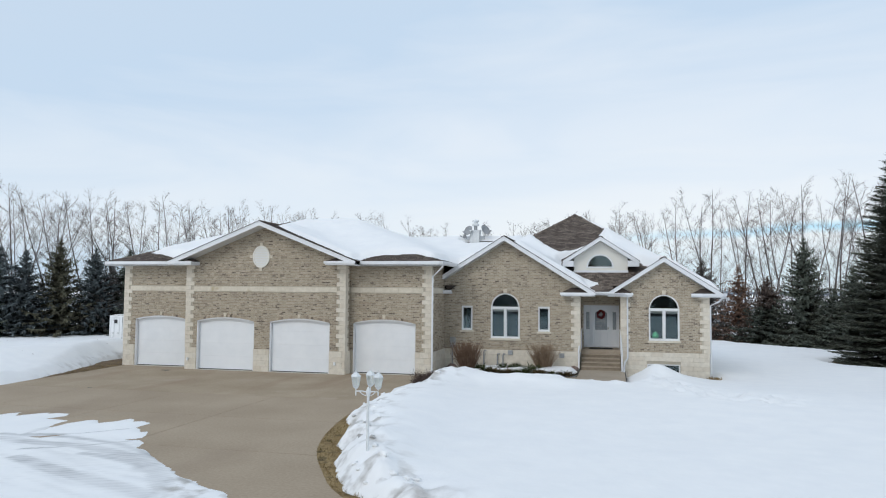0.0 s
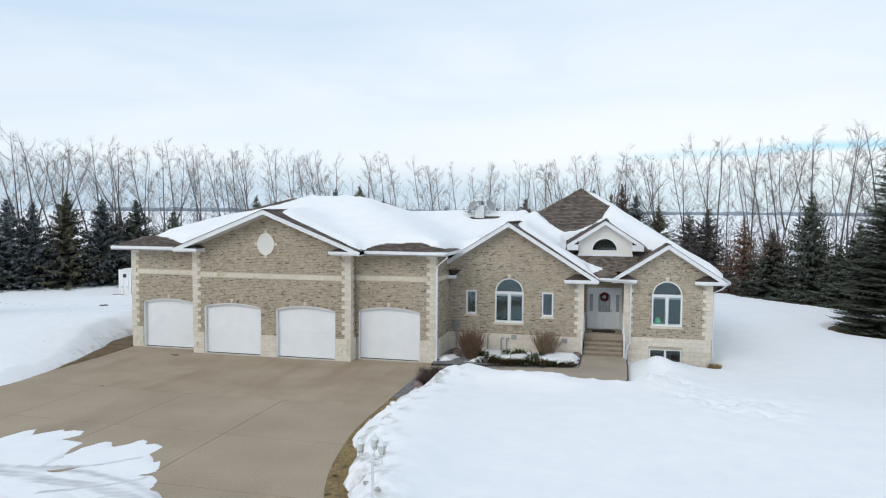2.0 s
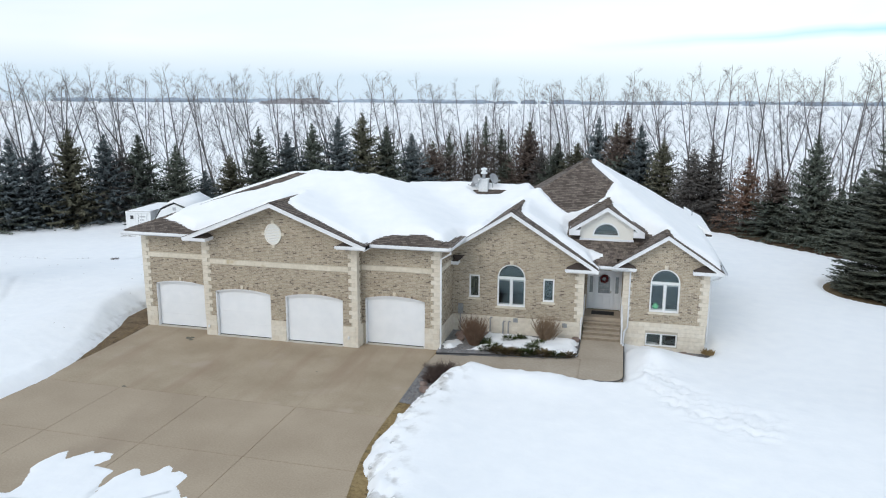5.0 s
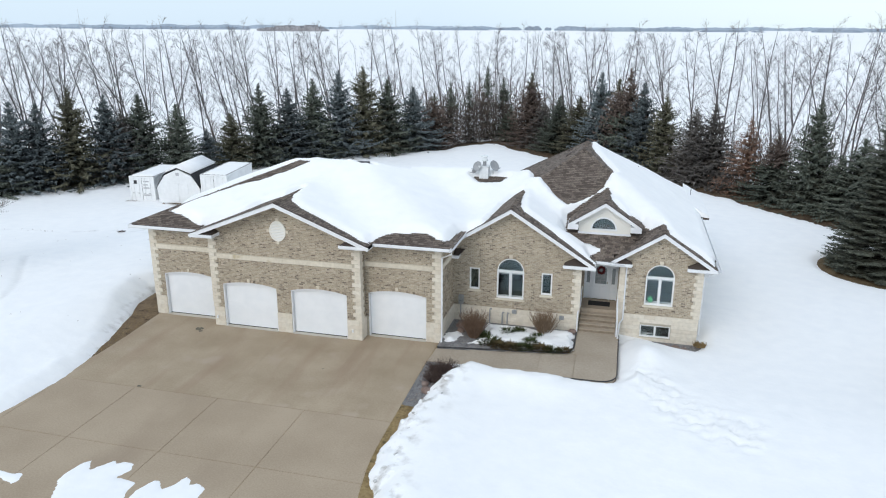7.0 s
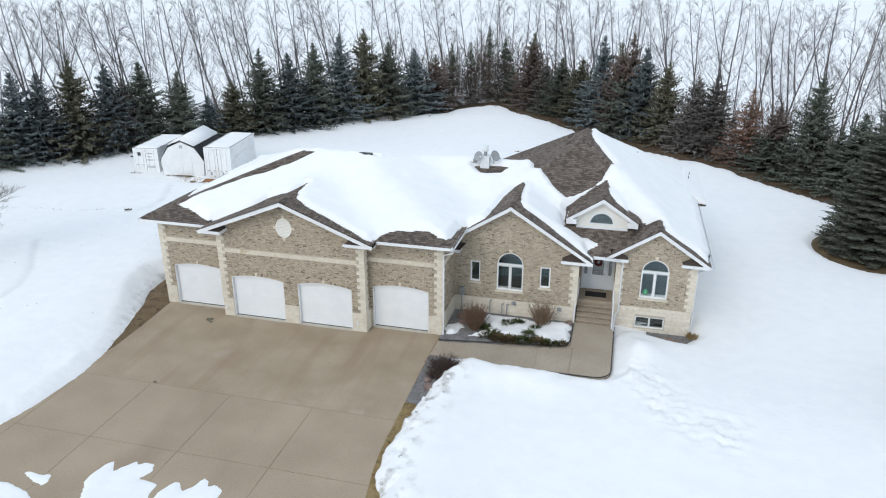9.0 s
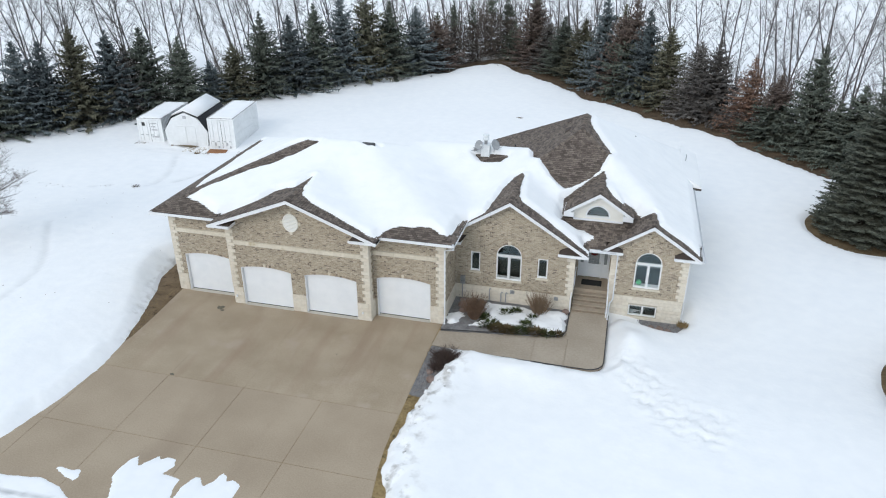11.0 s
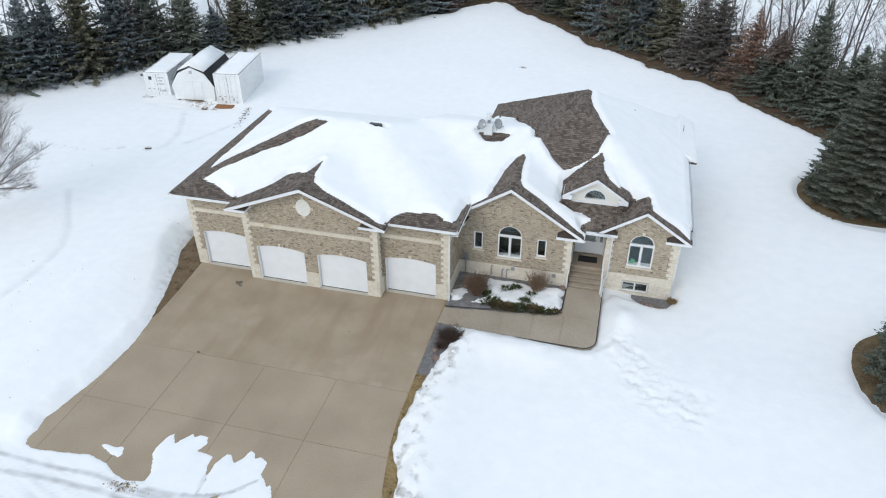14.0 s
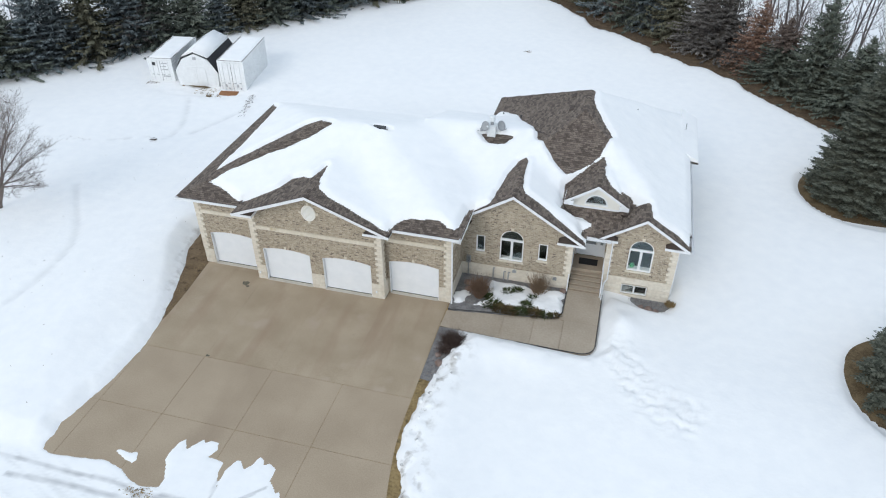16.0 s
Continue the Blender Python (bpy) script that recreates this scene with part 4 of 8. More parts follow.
tagged(mesh_object("snow_clods", dirty, M["dirty_snow"], smooth=True), "broken lumps of dirty grey snow on the ploughed bank", "snow", group="lumps on the bank", kind="stuff")

# ---- the house ----
house = thing("house", "single-storey brown brick house with attached four-door garage and snowy brown roof", "house")
STONE_TOP = 1.06


def arch(x0, x1, z0, spring, rise, steps=14):
    """An opening with a curved head: x0, x1, z0 and a function of x for its top."""
    half, mid = (x1 - x0) / 2, (x0 + x1) / 2
    radius = (half * half + rise * rise) / (2 * rise)

    def top(x):
        return spring + math.sqrt(max(0.0, radius * radius - (x - mid) ** 2)) - (radius - rise)

    return dict(x0=x0, x1=x1, z0=z0, spring=spring, crown=spring + rise, top=top, steps=steps)


def square(x0, x1, z0, z1):
    return dict(x0=x0, x1=x1, z0=z0, spring=z1, crown=z1, top=lambda x: z1, steps=1)


ALL_BRICKS = []


def wall(name, x0, x1, y, z0, top, openings, bands=(), left=0.0, right=0.0, thick=0.3, bricks=True, knots=(), to_world=None):
    """A brick wall facing -y with openings through it. top: function of x; bands: (z0, z1) without bricks; left, right: widths kept free for quoins."""
    cuts = {x0, x1, *knots}
    for o in openings:
        for k in range(o["steps"] + 1):
            cuts.add(o["x0"] + (o["x1"] - o["x0"]) * k / o["steps"])
    cuts = sorted(c for c in cuts if x0 <= c <= x1)
    bm = bmesh.new()
    for a, b in zip(cuts, cuts[1:]):
        if b - a < 1e-4:
            continue
        m = (a + b) / 2
        spans, low = [], (z0, z0)
        for o in sorted((o for o in openings if o["x0"] <= m <= o["x1"]), key=lambda o: o["z0"]):
            if o["z0"] > max(low):
                spans.append((*low, o["z0"], o["z0"]))
            low = (o["top"](a), o["top"](b))
        spans.append((*low, top(a), top(b)))
        for la, lb, ha, hb in spans:
            prism([(a, la), (b, lb), (b, hb), (a, ha)], y + 0.012, y + thick, bm)
    bmesh.ops.remove_doubles(bm, verts=bm.verts, dist=1e-4)
    if to_world is not None:
        bmesh.ops.transform(bm, matrix=to_world, verts=bm.verts)
    body = part("wall", bm, M["mortar"], house, "brown brick wall with dark headers")
    if not bricks:
        return body
    rnd = random.Random(len(name) * 31 + round(x0 * 10))
    course, length, joint = 0.075, 0.212, 0.013
    peak = max(top(x0 + (x1 - x0) * k / 40) for k in range(41))
    z, row = max(z0, STONE_TOP if z0 < STONE_TOP else z0), 0
    while z < peak - 0.02:
        lo, hi = z, z + course - joint
        row += 1
        if any(b0 - 0.03 < (lo + hi) / 2 < b1 + 0.03 for b0, b1 in bands):
            z += course
            continue
        # free stretches of this course
        free, step = [], 0.02
        n = max(1, round((x1 - right - x0 - left) / step))
        run = None
        for k in range(n + 1):
            xx = x0 + left + (x1 - right - x0 - left) * k / n
            ok = top(xx) > hi + 0.01 and not any(o["x0"] < xx < o["x1"] and hi > o["z0"] - 0.02 and lo < o["top"](xx) + 0.015 for o in openings)
            if ok and run is None:
                run = xx
            if (not ok or k == n) and run is not None:
                free.append((run, xx))
                run = None
        for a, b in free:
            xx = math.floor(a / length) * length - (length / 2 if row % 2 else 0)
            while xx < b:
                s, e = max(a, xx), min(b, xx + length - joint)
                cut = s + (e - s) * rnd.uniform(0.28, 0.72)
                halves = ((s, cut - 0.004), (cut + 0.004, e)) if e - s > 0.17 and rnd.random() < 0.4 else ((s, e),)
                for s, e in halves:
                    if e - s > 0.03:
                        ALL_BRICKS.append((name, s, e, y - 0.0015 * rnd.random(), lo, hi, to_world))
                xx += length
        z += course
    return body


def quoins(x, y, z0, z1, side, deep=0.0, h=0.2, long=0.42, short=0.26):
    """Corner stones, long and short by turns. side: +1 when the wall runs to +x from the corner."""
    n = round((z1 - z0) / h)
    for k in range(n):
        w = long if k % 2 else short
        a, b = (x, x + w) if side > 0 else (x - w, x)
        bm = bmesh.new()
        box(bm, a, b, y - 0.028, y + 0.06, z0 + k * (z1 - z0) / n + 0.003, z0 + (k + 1) * (z1 - z0) / n - 0.003, bevel=0.008)
        if deep:
            ca, cb = (x - 0.028, x + 0.06) if side > 0 else (x - 0.06, x + 0.028)
            box(bm, ca, cb, y - 0.024, y + (short if k % 2 else long), z0 + k * (z1 - z0) / n + 0.003, z0 + (k + 1) * (z1 - z0) / n - 0.003)
        yield bm


def stone_base(owner, x0, x1, y, z0, z1, gaps=(), rows=4, length=0.62, to_world=None):
    """Courses of limestone blocks, proud of the wall."""
    h = (z1 - z0) / rows
    for r in range(rows):
        xx = x0 - (length / 2 if r % 2 else 0)
        while xx < x1:
            s, e = max(x0, xx), min(x1, xx + length)
            lo, hi = z0 + r * h, z0 + (r + 1) * h
            for ga, gb, g0, g1 in gaps:
                if hi > g0 + 0.01 and lo < g1 - 0.01:
                    if ga <= s and gb >= e:
                        s = e
                    elif ga <= s < gb:
                        s = gb
                    elif ga < e <= gb:
                        e = ga
            if e - s > 0.06:
                bm = box(bmesh.new(), s + 0.003, e - 0.003, y - 0.035, y + 0.05, lo + 0.003, hi - 0.003)
                if to_world is not None:
                    bmesh.ops.transform(bm, matrix=to_world, verts=bm.verts)
                part("stone_block", bm, M["stone"], owner)
            xx += length


def keystone(owner, x, z, y, w=0.16, h=0.2):
    part("keystone", prism([(x - w * 0.34, z - h / 2), (x + w * 0.34, z - h / 2), (x + w / 2, z + h / 2), (x - w / 2, z + h / 2)], y - 0.05, y + 0.03), M["stone_plain"], owner, "pale limestone keystone")


# garage fronts: recessed bay A, proud centre bay B, recessed bay C
DOORS = [(-23.25, -20.25, 32.75), (-19.30, -16.25, 32.05), (-15.45, -12.40, 32.05), (-11.50, -8.45, 32.75)]
door_holes = [arch(a, b, 0.0, 2.36, 0.18, 12) for a, b, _ in DOORS]
GABLE1 = lambda x: 6.95 - 0.394 * abs(x + 15.67)
flat5 = lambda x: 5.1
BELT = (3.79, 4.02)
wall_a = wall("bay_a", -23.9, -19.9, 32.75, -0.2, flat5, [door_holes[0]], [BELT], left=0.34, right=0.0)
wall_b = wall("bay_b", -19.9, -11.65, 32.05, -0.2, GABLE1, door_holes[1:3], [BELT], left=0.34, right=0.34, knots=[-15.67])
wall_c = wall("bay_c", -11.65, -7.72, 32.75, -0.2, flat5, [door_holes[3]], [BELT], right=0.34)
# sides of the proud bay and of the garage
side_b = Matrix.Translation((-11.65, 32.05, 0)) @ Matrix.Rotation(radians(90), 4, "Z")
wall("bay_b_side", 0.04, 0.7, 0, -0.2, flat5, [], [BELT], to_world=side_b, thick=0.2)
part("wall", boxes((-19.9, -19.7, 32.36, 32.75, -0.2, 5.1)), M["mortar"], house)
side_c = Matrix.Translation((-7.72, 32.75, 0)) @ Matrix.Rotation(radians(90), 4, "Z")
wall_side = wall("garage_side", 0.06, 2.85, 0, -0.2, flat5, [], [BELT], left=0.2, to_world=side_c, thick=0.25)
stone_base(wall_side, 0.06, 2.85, 0, 0.1, STONE_TOP, rows=4, to_world=side_c)
bm = boxes((0.06, 2.9, -0.03, 0.05, BELT[0], BELT[1]), bevel=0.006)
bmesh.ops.transform(bm, matrix=side_c, verts=bm.verts)
part("belt_course", bm, M["stone_plain"], wall_side, "pale limestone belt course")

for w, x0, x1, y in ((wall_a, -23.56, -19.9, 32.75), (wall_b, -19.5, -12.05, 32.05), (wall_c, -11.65, -8.08, 32.75)):
    n = max(2, round((x1 - x0) / 1.2))
    for k in range(n):
        part("belt_stone", boxes((x0 + (x1 - x0) * k / n + 0.002, x0 + (x1 - x0) * (k + 1) / n - 0.002, y - 0.03, y + 0.05, BELT[0], BELT[1]), bevel=0.006), M["stone_plain"], w)
for owner, x, y, side in ((wall_a, -23.9, 32.75, 1), (wall_b, -19.9, 32.05, 1), (wall_b, -11.65, 32.05, -1), (wall_c, -7.72, 32.75, -1)):
    for bm in quoins(x, y, STONE_TOP, 5.06, side, deep=1.0):
        part("quoin", bm, M["stone"], owner)
for owner, a, b, y, g in ((wall_a, -23.9, -23.25, 32.75, ()), (wall_b, -19.9, -19.30, 32.05, ()), (wall_b, -16.25, -15.45, 32.05, ()), (wall_b, -12.40, -11.62, 32.05, ()), (wall_c, -8.45, -7.70, 32.75, ())):
    stone_base(owner, a, b, y, 0.0, STONE_TOP, rows=4, length=0.42)
bm = boxes((0.0, 0.7, -0.04, 0.05, 0.0, STONE_TOP), bevel=0.006)
bmesh.ops.transform(bm, matrix=side_b, verts=bm.verts)
part("stone_block", bm, M["stone"], wall_b)
bm = boxes((0.0, 0.3, -0.03, 0.05, STONE_TOP, 5.04), bevel=0.006)
bmesh.ops.transform(bm, matrix=side_b, verts=bm.verts)
part("quoin", bm, M["stone"], wall_b)
for (a, b, y), o, w in zip(DOORS, door_holes, (wall_a, wall_b, wall_b, wall_c)):
    keystone(w, (a + b) / 2, 2.66, y, 0.15, 0.17)
    # arched lintel: a ring of upright bricks
    for k in range(26):
        xa, xb = a + (b - a) * k / 26 + 0.004, a + (b - a) * (k + 1) / 26 - 0.004
        bm = prism([(xa, o["top"](xa) + 0.004), (xb, o["top"](xb) + 0.004), (xb, o["top"](xb) + 0.11), (xa, o["top"](xa) + 0.11)], y - 0.006, y + 0.03)
        part("lintel_brick", bm, M["brick_single"], w)

# round vent in the garage gable
vent = bmesh.new()
ring = [(0.44 * math.cos(t * math.tau / 32), 0.53 * math.sin(t * math.tau / 32)) for t in range(32)]
for k in range(32):
    (a0, b0), (a1, b1) = ring[k], ring[(k + 1) % 32]
    prism([(-15.94 + a0 * 0.84, 5.46 + b0 * 0.86), (-15.94 + a0, 5.46 + b0), (-15.94 + a1, 5.46 + b1), (-15.94 + a1 * 0.84, 5.46 + b1 * 0.86)][::-1], 31.99, 32.08, vent)
gable_vent = part("gable_vent", vent, M["stucco"], house, "round white louvred gable vent")
part("backing", prism([(-15.94 + a * 0.9, 5.46 + b * 0.9) for a, b in ring], 32.02, 32.04), M["vinyl"], gable_vent)
for k in range(11):
    z = 5.46 - 0.40 + 0.08 * k
    half = 0.37 * math.sqrt(max(0.02, 1 - ((z - 5.46) / 0.46) ** 2))
    part("slat", prism([(-15.94 - half, z - 0.025), (-15.94 + half, z - 0.025), (-15.94 + half, z + 0.02), (-15.94 - half, z + 0.02)], 31.995, 32.02), M["stucco"], gable_vent)
for dx, dz in ((0, 0.6), (0, -0.6), (-0.52, 0), (0.52, 0)):
    part("keystone", boxes((-15.94 + dx - 0.08, -15.94 + dx + 0.08, 31.99, 32.08, 5.46 + dz - 0.08, 5.46 + dz + 0.08), bevel=0.01), M["stone_plain"], gable_vent, "pale limestone block")

# garage doors: four flush sections each, white jambs
for (a, b, y), o in zip(DOORS, door_holes):
    gd = part("garage_door", boxes((a, b, y + 0.24, y + 0.27, -0.02, 2.56)), M["white_door"], house, "flush white sectional garage door with arched head")
    for k in range(4):
        z0_, z1_ = 0.03 + 0.63 * k, 0.03 + 0.63 * (k + 1) - 0.0015
        part("section", boxes((a + 0.06, b - 0.06, y + 0.2, y + 0.245, z0_, z1_)), M["white_door"], gd)
    part("jamb", boxes((a, a + 0.05, y + 0.02, y + 0.24, 0, 2.38)), M["white_metal"], gd)
    part("jamb", boxes((b - 0.05, b, y + 0.02, y + 0.24, 0, 2.38)), M["white_metal"], gd)
    bm = bmesh.new()
    for k in range(12):
        xa, xb = a + (b - a) * k / 12, a + (b - a) * (k + 1) / 12
        prism([(xa, o["top"](xa) - 0.06), (xb, o["top"](xb) - 0.06), (xb, o["top"](xb) + 0.005), (xa, o["top"](xa) + 0.005)], y + 0.02, y + 0.24, bm)
    part("head_trim", bm, M["white_metal"], gd)
    part("weather_strip", boxes((a + 0.05, b - 0.05, y + 0.185, y + 0.24, 0.012, 0.045)), M["rubber"], gd, "black rubber weather strip")
    part("sill", boxes((a + 0.01, b - 0.01, y - 0.08, y + 0.26, -0.1, 0.012), bevel=0.004), M["sill_concrete"], gd, "pale concrete sill")
for x, y in ((-19.72, 32.0), (-12.1, 32.0)):
    outlet = part("outlet_box", boxes((x - 0.04, x + 0.04, y - 0.07, y + 0.02, 0.42, 0.56), bevel=0.008), M["white_metal"], house, "small white outlet box")

# wing D with the wide gable, wing E with the narrow gable, entry between them
W2, W4 = arch(-5.41, -3.98, 1.61, 3.11, 0.71, 18), arch(2.11, 3.52, 1.61, 3.11, 0.70, 18)
W1, W3 = square(-6.87, -6.32, 1.98, 3.18), square(-3.10, -2.53, 1.98, 3.18)
BW = square(2.02, 3.54, -0.16, 0.51)
GABLE2 = lambda x: 6.36 - 0.625 * abs(x + 4.69)
GABLE3 = lambda x: 5.36 - 0.65 * abs(x - 2.80)
top_d = lambda x: min(GABLE2(x), 6.4)
top_e = lambda x: min(GABLE3(x), 5.4)
wall_d = wall("wing_d", -7.72, -1.1, 35.6, -0.2, lambda x: max(3.8, top_d(x)), [W1, W2, W3], right=0.34, knots=[-4.69])
wall_e = wall("wing_e", 0.82, 4.85, 36.5, -0.9, lambda x: max(3.8, top_e(x)), [BW, W4], left=0.34, right=0.34, knots=[2.8])
stone_base(wall_d, -7.72, -1.1, 35.6, 0.1, STONE_TOP, rows=4)
stone_base(wall_e, 0.82, 4.85, 36.5, -0.62, STONE_TOP, gaps=[(2.0, 3.56, -0.2, 0.56)], rows=8, length=0.55)
for owner, x, y, side in ((wall_d, -1.1, 35.6, -1), (wall_e, 0.82, 36.5, 1), (wall_e, 4.85, 36.5, -1)):
    for bm in quoins(x, y, STONE_TOP, 3.8, side, deep=1.0):
        part("quoin", bm, M["stone"], owner)
for w, x, z in ((wall_d, -4.695, 3.92), (wall_e, 2.815, 3.92)):
    keystone(w, x, z, 35.6 if w is wall_d else 36.5, 0.2, 0.2)
# entry recess
side_d = Matrix.Translation((-1.1, 35.6, 0)) @ Matrix.Rotation(radians(90), 4, "Z")
wall("entry_left", 0.06, 2.5, 0, -0.2, lambda x: 3.9, [], left=0.2, to_world=side_d, thick=0.22)
side_e = Matrix.Translation((0.82, 38.1, 0)) @ Matrix.Rotation(radians(-90), 4, "Z")
wall("entry_right", 0.0, 1.55, 0, -0.2, lambda x: 3.9, [], right=0.2, to_world=side_e, thick=0.22)
ENTRY = square(-1.04, 0.74, 1.1, 3.24)
wall("entry_back", -1.1, 0.82, 38.05, 0.0, lambda x: 3.9, [ENTRY], thick=0.2)

# the unseen walls that close the house
part("wall", boxes((-23.9, -23.65, 33.05, 45.0, -1.2, 5.1)), M["mortar"], house)
part("wall", boxes((-23.65, -7.72, 44.8, 45.0, -1.2, 5.1)), M["mortar"], house)
part("wall", boxes((4.6, 4.85, 36.8, 52.8, -1.5, 3.9)), M["mortar"], house)
part("wall", boxes((-8.3, 4.6, 52.55, 52.8, -1.5, 3.9)), M["mortar"], house)
part("wall", boxes((-8.3, -8.1, 45.0, 52.55, -1.5, 3.9)), M["mortar"], house)
# dark shell added behind the windows in place of furnished rooms
part("floor", boxes((-7.5, -1.4, 35.95, 52.5, 0.9, 1.05), (1.1, 4.6, 36.85, 52.5, 0.9, 1.05)), M["dark_room"], house, "dark floor of the room shell")
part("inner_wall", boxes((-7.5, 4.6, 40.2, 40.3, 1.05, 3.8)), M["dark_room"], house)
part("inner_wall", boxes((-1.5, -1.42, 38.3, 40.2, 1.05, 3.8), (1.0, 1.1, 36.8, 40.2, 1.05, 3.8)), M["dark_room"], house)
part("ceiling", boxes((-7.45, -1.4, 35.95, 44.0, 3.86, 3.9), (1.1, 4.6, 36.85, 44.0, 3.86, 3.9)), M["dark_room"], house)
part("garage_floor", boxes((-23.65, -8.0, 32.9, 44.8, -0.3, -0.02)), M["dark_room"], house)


def casement(o, y, panes, name, label, sill=True, bars=True):
    """A white window in opening o: frame, mullion, panes, stone sill."""
    a, b, z0, sp = o["x0"], o["x1"], o["z0"], o["spring"]
    f = 0.065
    bm = boxes((a, a + f, y + 0.05, y + 0.15, z0, sp), (b - f, b, y + 0.05, y + 0.15, z0, sp), (a + f, b - f, y + 0.05, y + 0.15, z0, z0 + f), (a + f, b - f, y + 0.05, y + 0.15, sp - f, sp))
    win = part(name, bm, M["vinyl"], house, label)
    for k in range(1, panes):
        x = a + (b - a) * k / panes
        part("mullion", boxes((x - 0.05, x + 0.05, y + 0.045, y + 0.155, z0 + f, sp - f), bevel=0.006), M["vinyl"], win)
    for k in range(panes):
        xa, xb = a + (b - a) * k / panes + 0.06, a + (b - a) * (k + 1) / panes - 0.06
        g = part("pane", boxes((xa, xb, y + 0.10, y + 0.108, z0 + f, sp - f)), M["glass"], win)
        g.visible_shadow = False
        if bars:
            part("sash", boxes((xa, xa + 0.018, y + 0.075, y + 0.125, z0 + f, sp - f), (xb - 0.018, xb, y + 0.075, y + 0.125, z0 + f, sp - f), (xa + 0.03, xb - 0.03, y + 0.075, y + 0.125, z0 + f, z0 + f + 0.03), (xa + 0.03, xb - 0.03, y + 0.075, y + 0.125, sp - f - 0.03, sp - f)), M["vinyl"], win)
    if o["crown"] > sp + 0.1:
        r = o["crown"] - sp
        mid = (a + b) / 2
        bm = bmesh.new()
        n = 20
        for k in range(n):
            t0, t1 = math.pi * k / n, math.pi * (k + 1) / n
            h = (b - a) / 2
            pts = [(mid + h * math.cos(t) * q, sp + r * math.sin(t) * q) for t, q in ((t0, 0.91), (t0, 1.0), (t1, 1.0), (t1, 0.91))]
            prism(pts, y + 0.05, y + 0.15, bm)
        box(bm, a, b, y + 0.045, y + 0.155, sp - 0.03, sp + 0.045)
        part("arch_frame", bm, M["vinyl"], win)
        outline = [(mid + (b - a) / 2 * 0.93 * math.cos(math.pi * k / n), sp + r * 0.93 * math.sin(math.pi * k / n)) for k in range(n + 1)]
        g = part("pane", prism(outline, y + 0.10, y + 0.108), M["glass"], win)
        g.visible_shadow = False
        # the soldier course round the arch
        w = wall_d if y < 36 else wall_e
        for k in range(26):
            t0, t1 = math.pi * (k + 0.06) / 26, math.pi * (k + 0.94) / 26
            pts = [(mid + ((b - a) / 2 + q) * math.cos(t), sp + (r + q) * math.sin(t)) for t, q in ((t0, 0.01), (t0, 0.12), (t1, 0.12), (t1, 0.01))]
            part("arch_brick", prism(pts, y - 0.008, y + 0.03), M["brick_single"], w)
        part("valance", boxes((a + 0.07, b - 0.07, y + 0.2, y + 0.22, sp - 0.2, sp - 0.05)), M["blind"], win)
    if sill:
        part("sill", boxes((a - 0.06, b + 0.06, y - 0.06, y + 0.12, z0 - 0.10, z0 - 0.004), bevel=0.008), M["stone_plain"], win, "pale limestone sill")
    return win


casement(W1, 35.6, 1, "window", "narrow white-framed window with a limestone sill")
casement(W3, 35.6, 1, "window", "narrow white-framed window with a limestone sill")
casement(W2, 35.6, 2, "window", "double white window under a half-round light")
casement(W4, 36.5, 2, "window", "double white window under a half-round light")
casement(BW, 36.5, 2, "basement_window", "low white-framed sliding basement window", sill=False, bars=False)
# dark box added behind the basement window
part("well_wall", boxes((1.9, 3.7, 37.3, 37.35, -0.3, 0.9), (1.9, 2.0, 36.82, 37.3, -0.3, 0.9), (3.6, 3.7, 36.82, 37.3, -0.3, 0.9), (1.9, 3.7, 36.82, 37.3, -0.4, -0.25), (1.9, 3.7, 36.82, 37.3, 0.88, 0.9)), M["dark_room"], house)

# front door with side lights
entry = part("front_door", boxes((-1.04, 0.74, 38.16, 38.2, 1.1, 3.24)), M["door_paint"], house, "grey-white panelled door between glazed side panels")
part("door_frame", boxes((-1.04, -0.98, 38.06, 38.16, 1.1, 3.24), (0.68, 0.74, 38.06, 38.16, 1.1, 3.24), (-0.98, 0.68, 38.06, 38.16, 3.18, 3.24), (-0.64, -0.58, 38.06, 38.16, 1.1, 3.18), (0.28, 0.34, 38.06, 38.16, 1.1, 3.18), bevel=0.005), M["door_paint"], entry)
leaf = part("door_leaf", boxes((-0.58, 0.28, 38.10, 38.15, 1.13, 3.17), bevel=0.004), M["door_paint"], entry)
part("panel", boxes((-0.48, -0.19, 38.085, 38.11, 1.25, 1.85), (-0.11, 0.18, 38.085, 38.11, 1.25, 1.85), bevel=0.012), M["door_paint"], leaf)
oval = [(-0.45, 2.0), (0.15, 2.0), (0.15, 2.8)] + [(-0.15 + 0.30 * math.cos(t * math.pi / 10), 2.8 + 0.18 * math.sin(t * math.pi / 10)) for t in range(1, 10)] + [(-0.45, 2.8)]
part("door_glass", prism(oval, 38.082, 38.10), M["leaded"], leaf, "grey leaded door glass")
lead = bmesh.new()
for z in (2.2, 2.4, 2.6, 2.8):
    box(lead, -0.43, 0.13, 38.076, 38.083, z - 0.008, z + 0.008)
for x in (-0.3, -0.15, 0.0):
    box(lead, x - 0.008, x + 0.008, 38.076, 38.083, 2.02, 2.92)
part("lead_strips", lead, M["steel"], leaf)
part("handle", lathe(bmesh.new(), [(0.03, -0.02), (0.035, 0), (0.03, 0.06), (0.012, 0.09)], (0.2, 38.08, 2.05), 10), M["brass"], leaf, "nickel door knob")
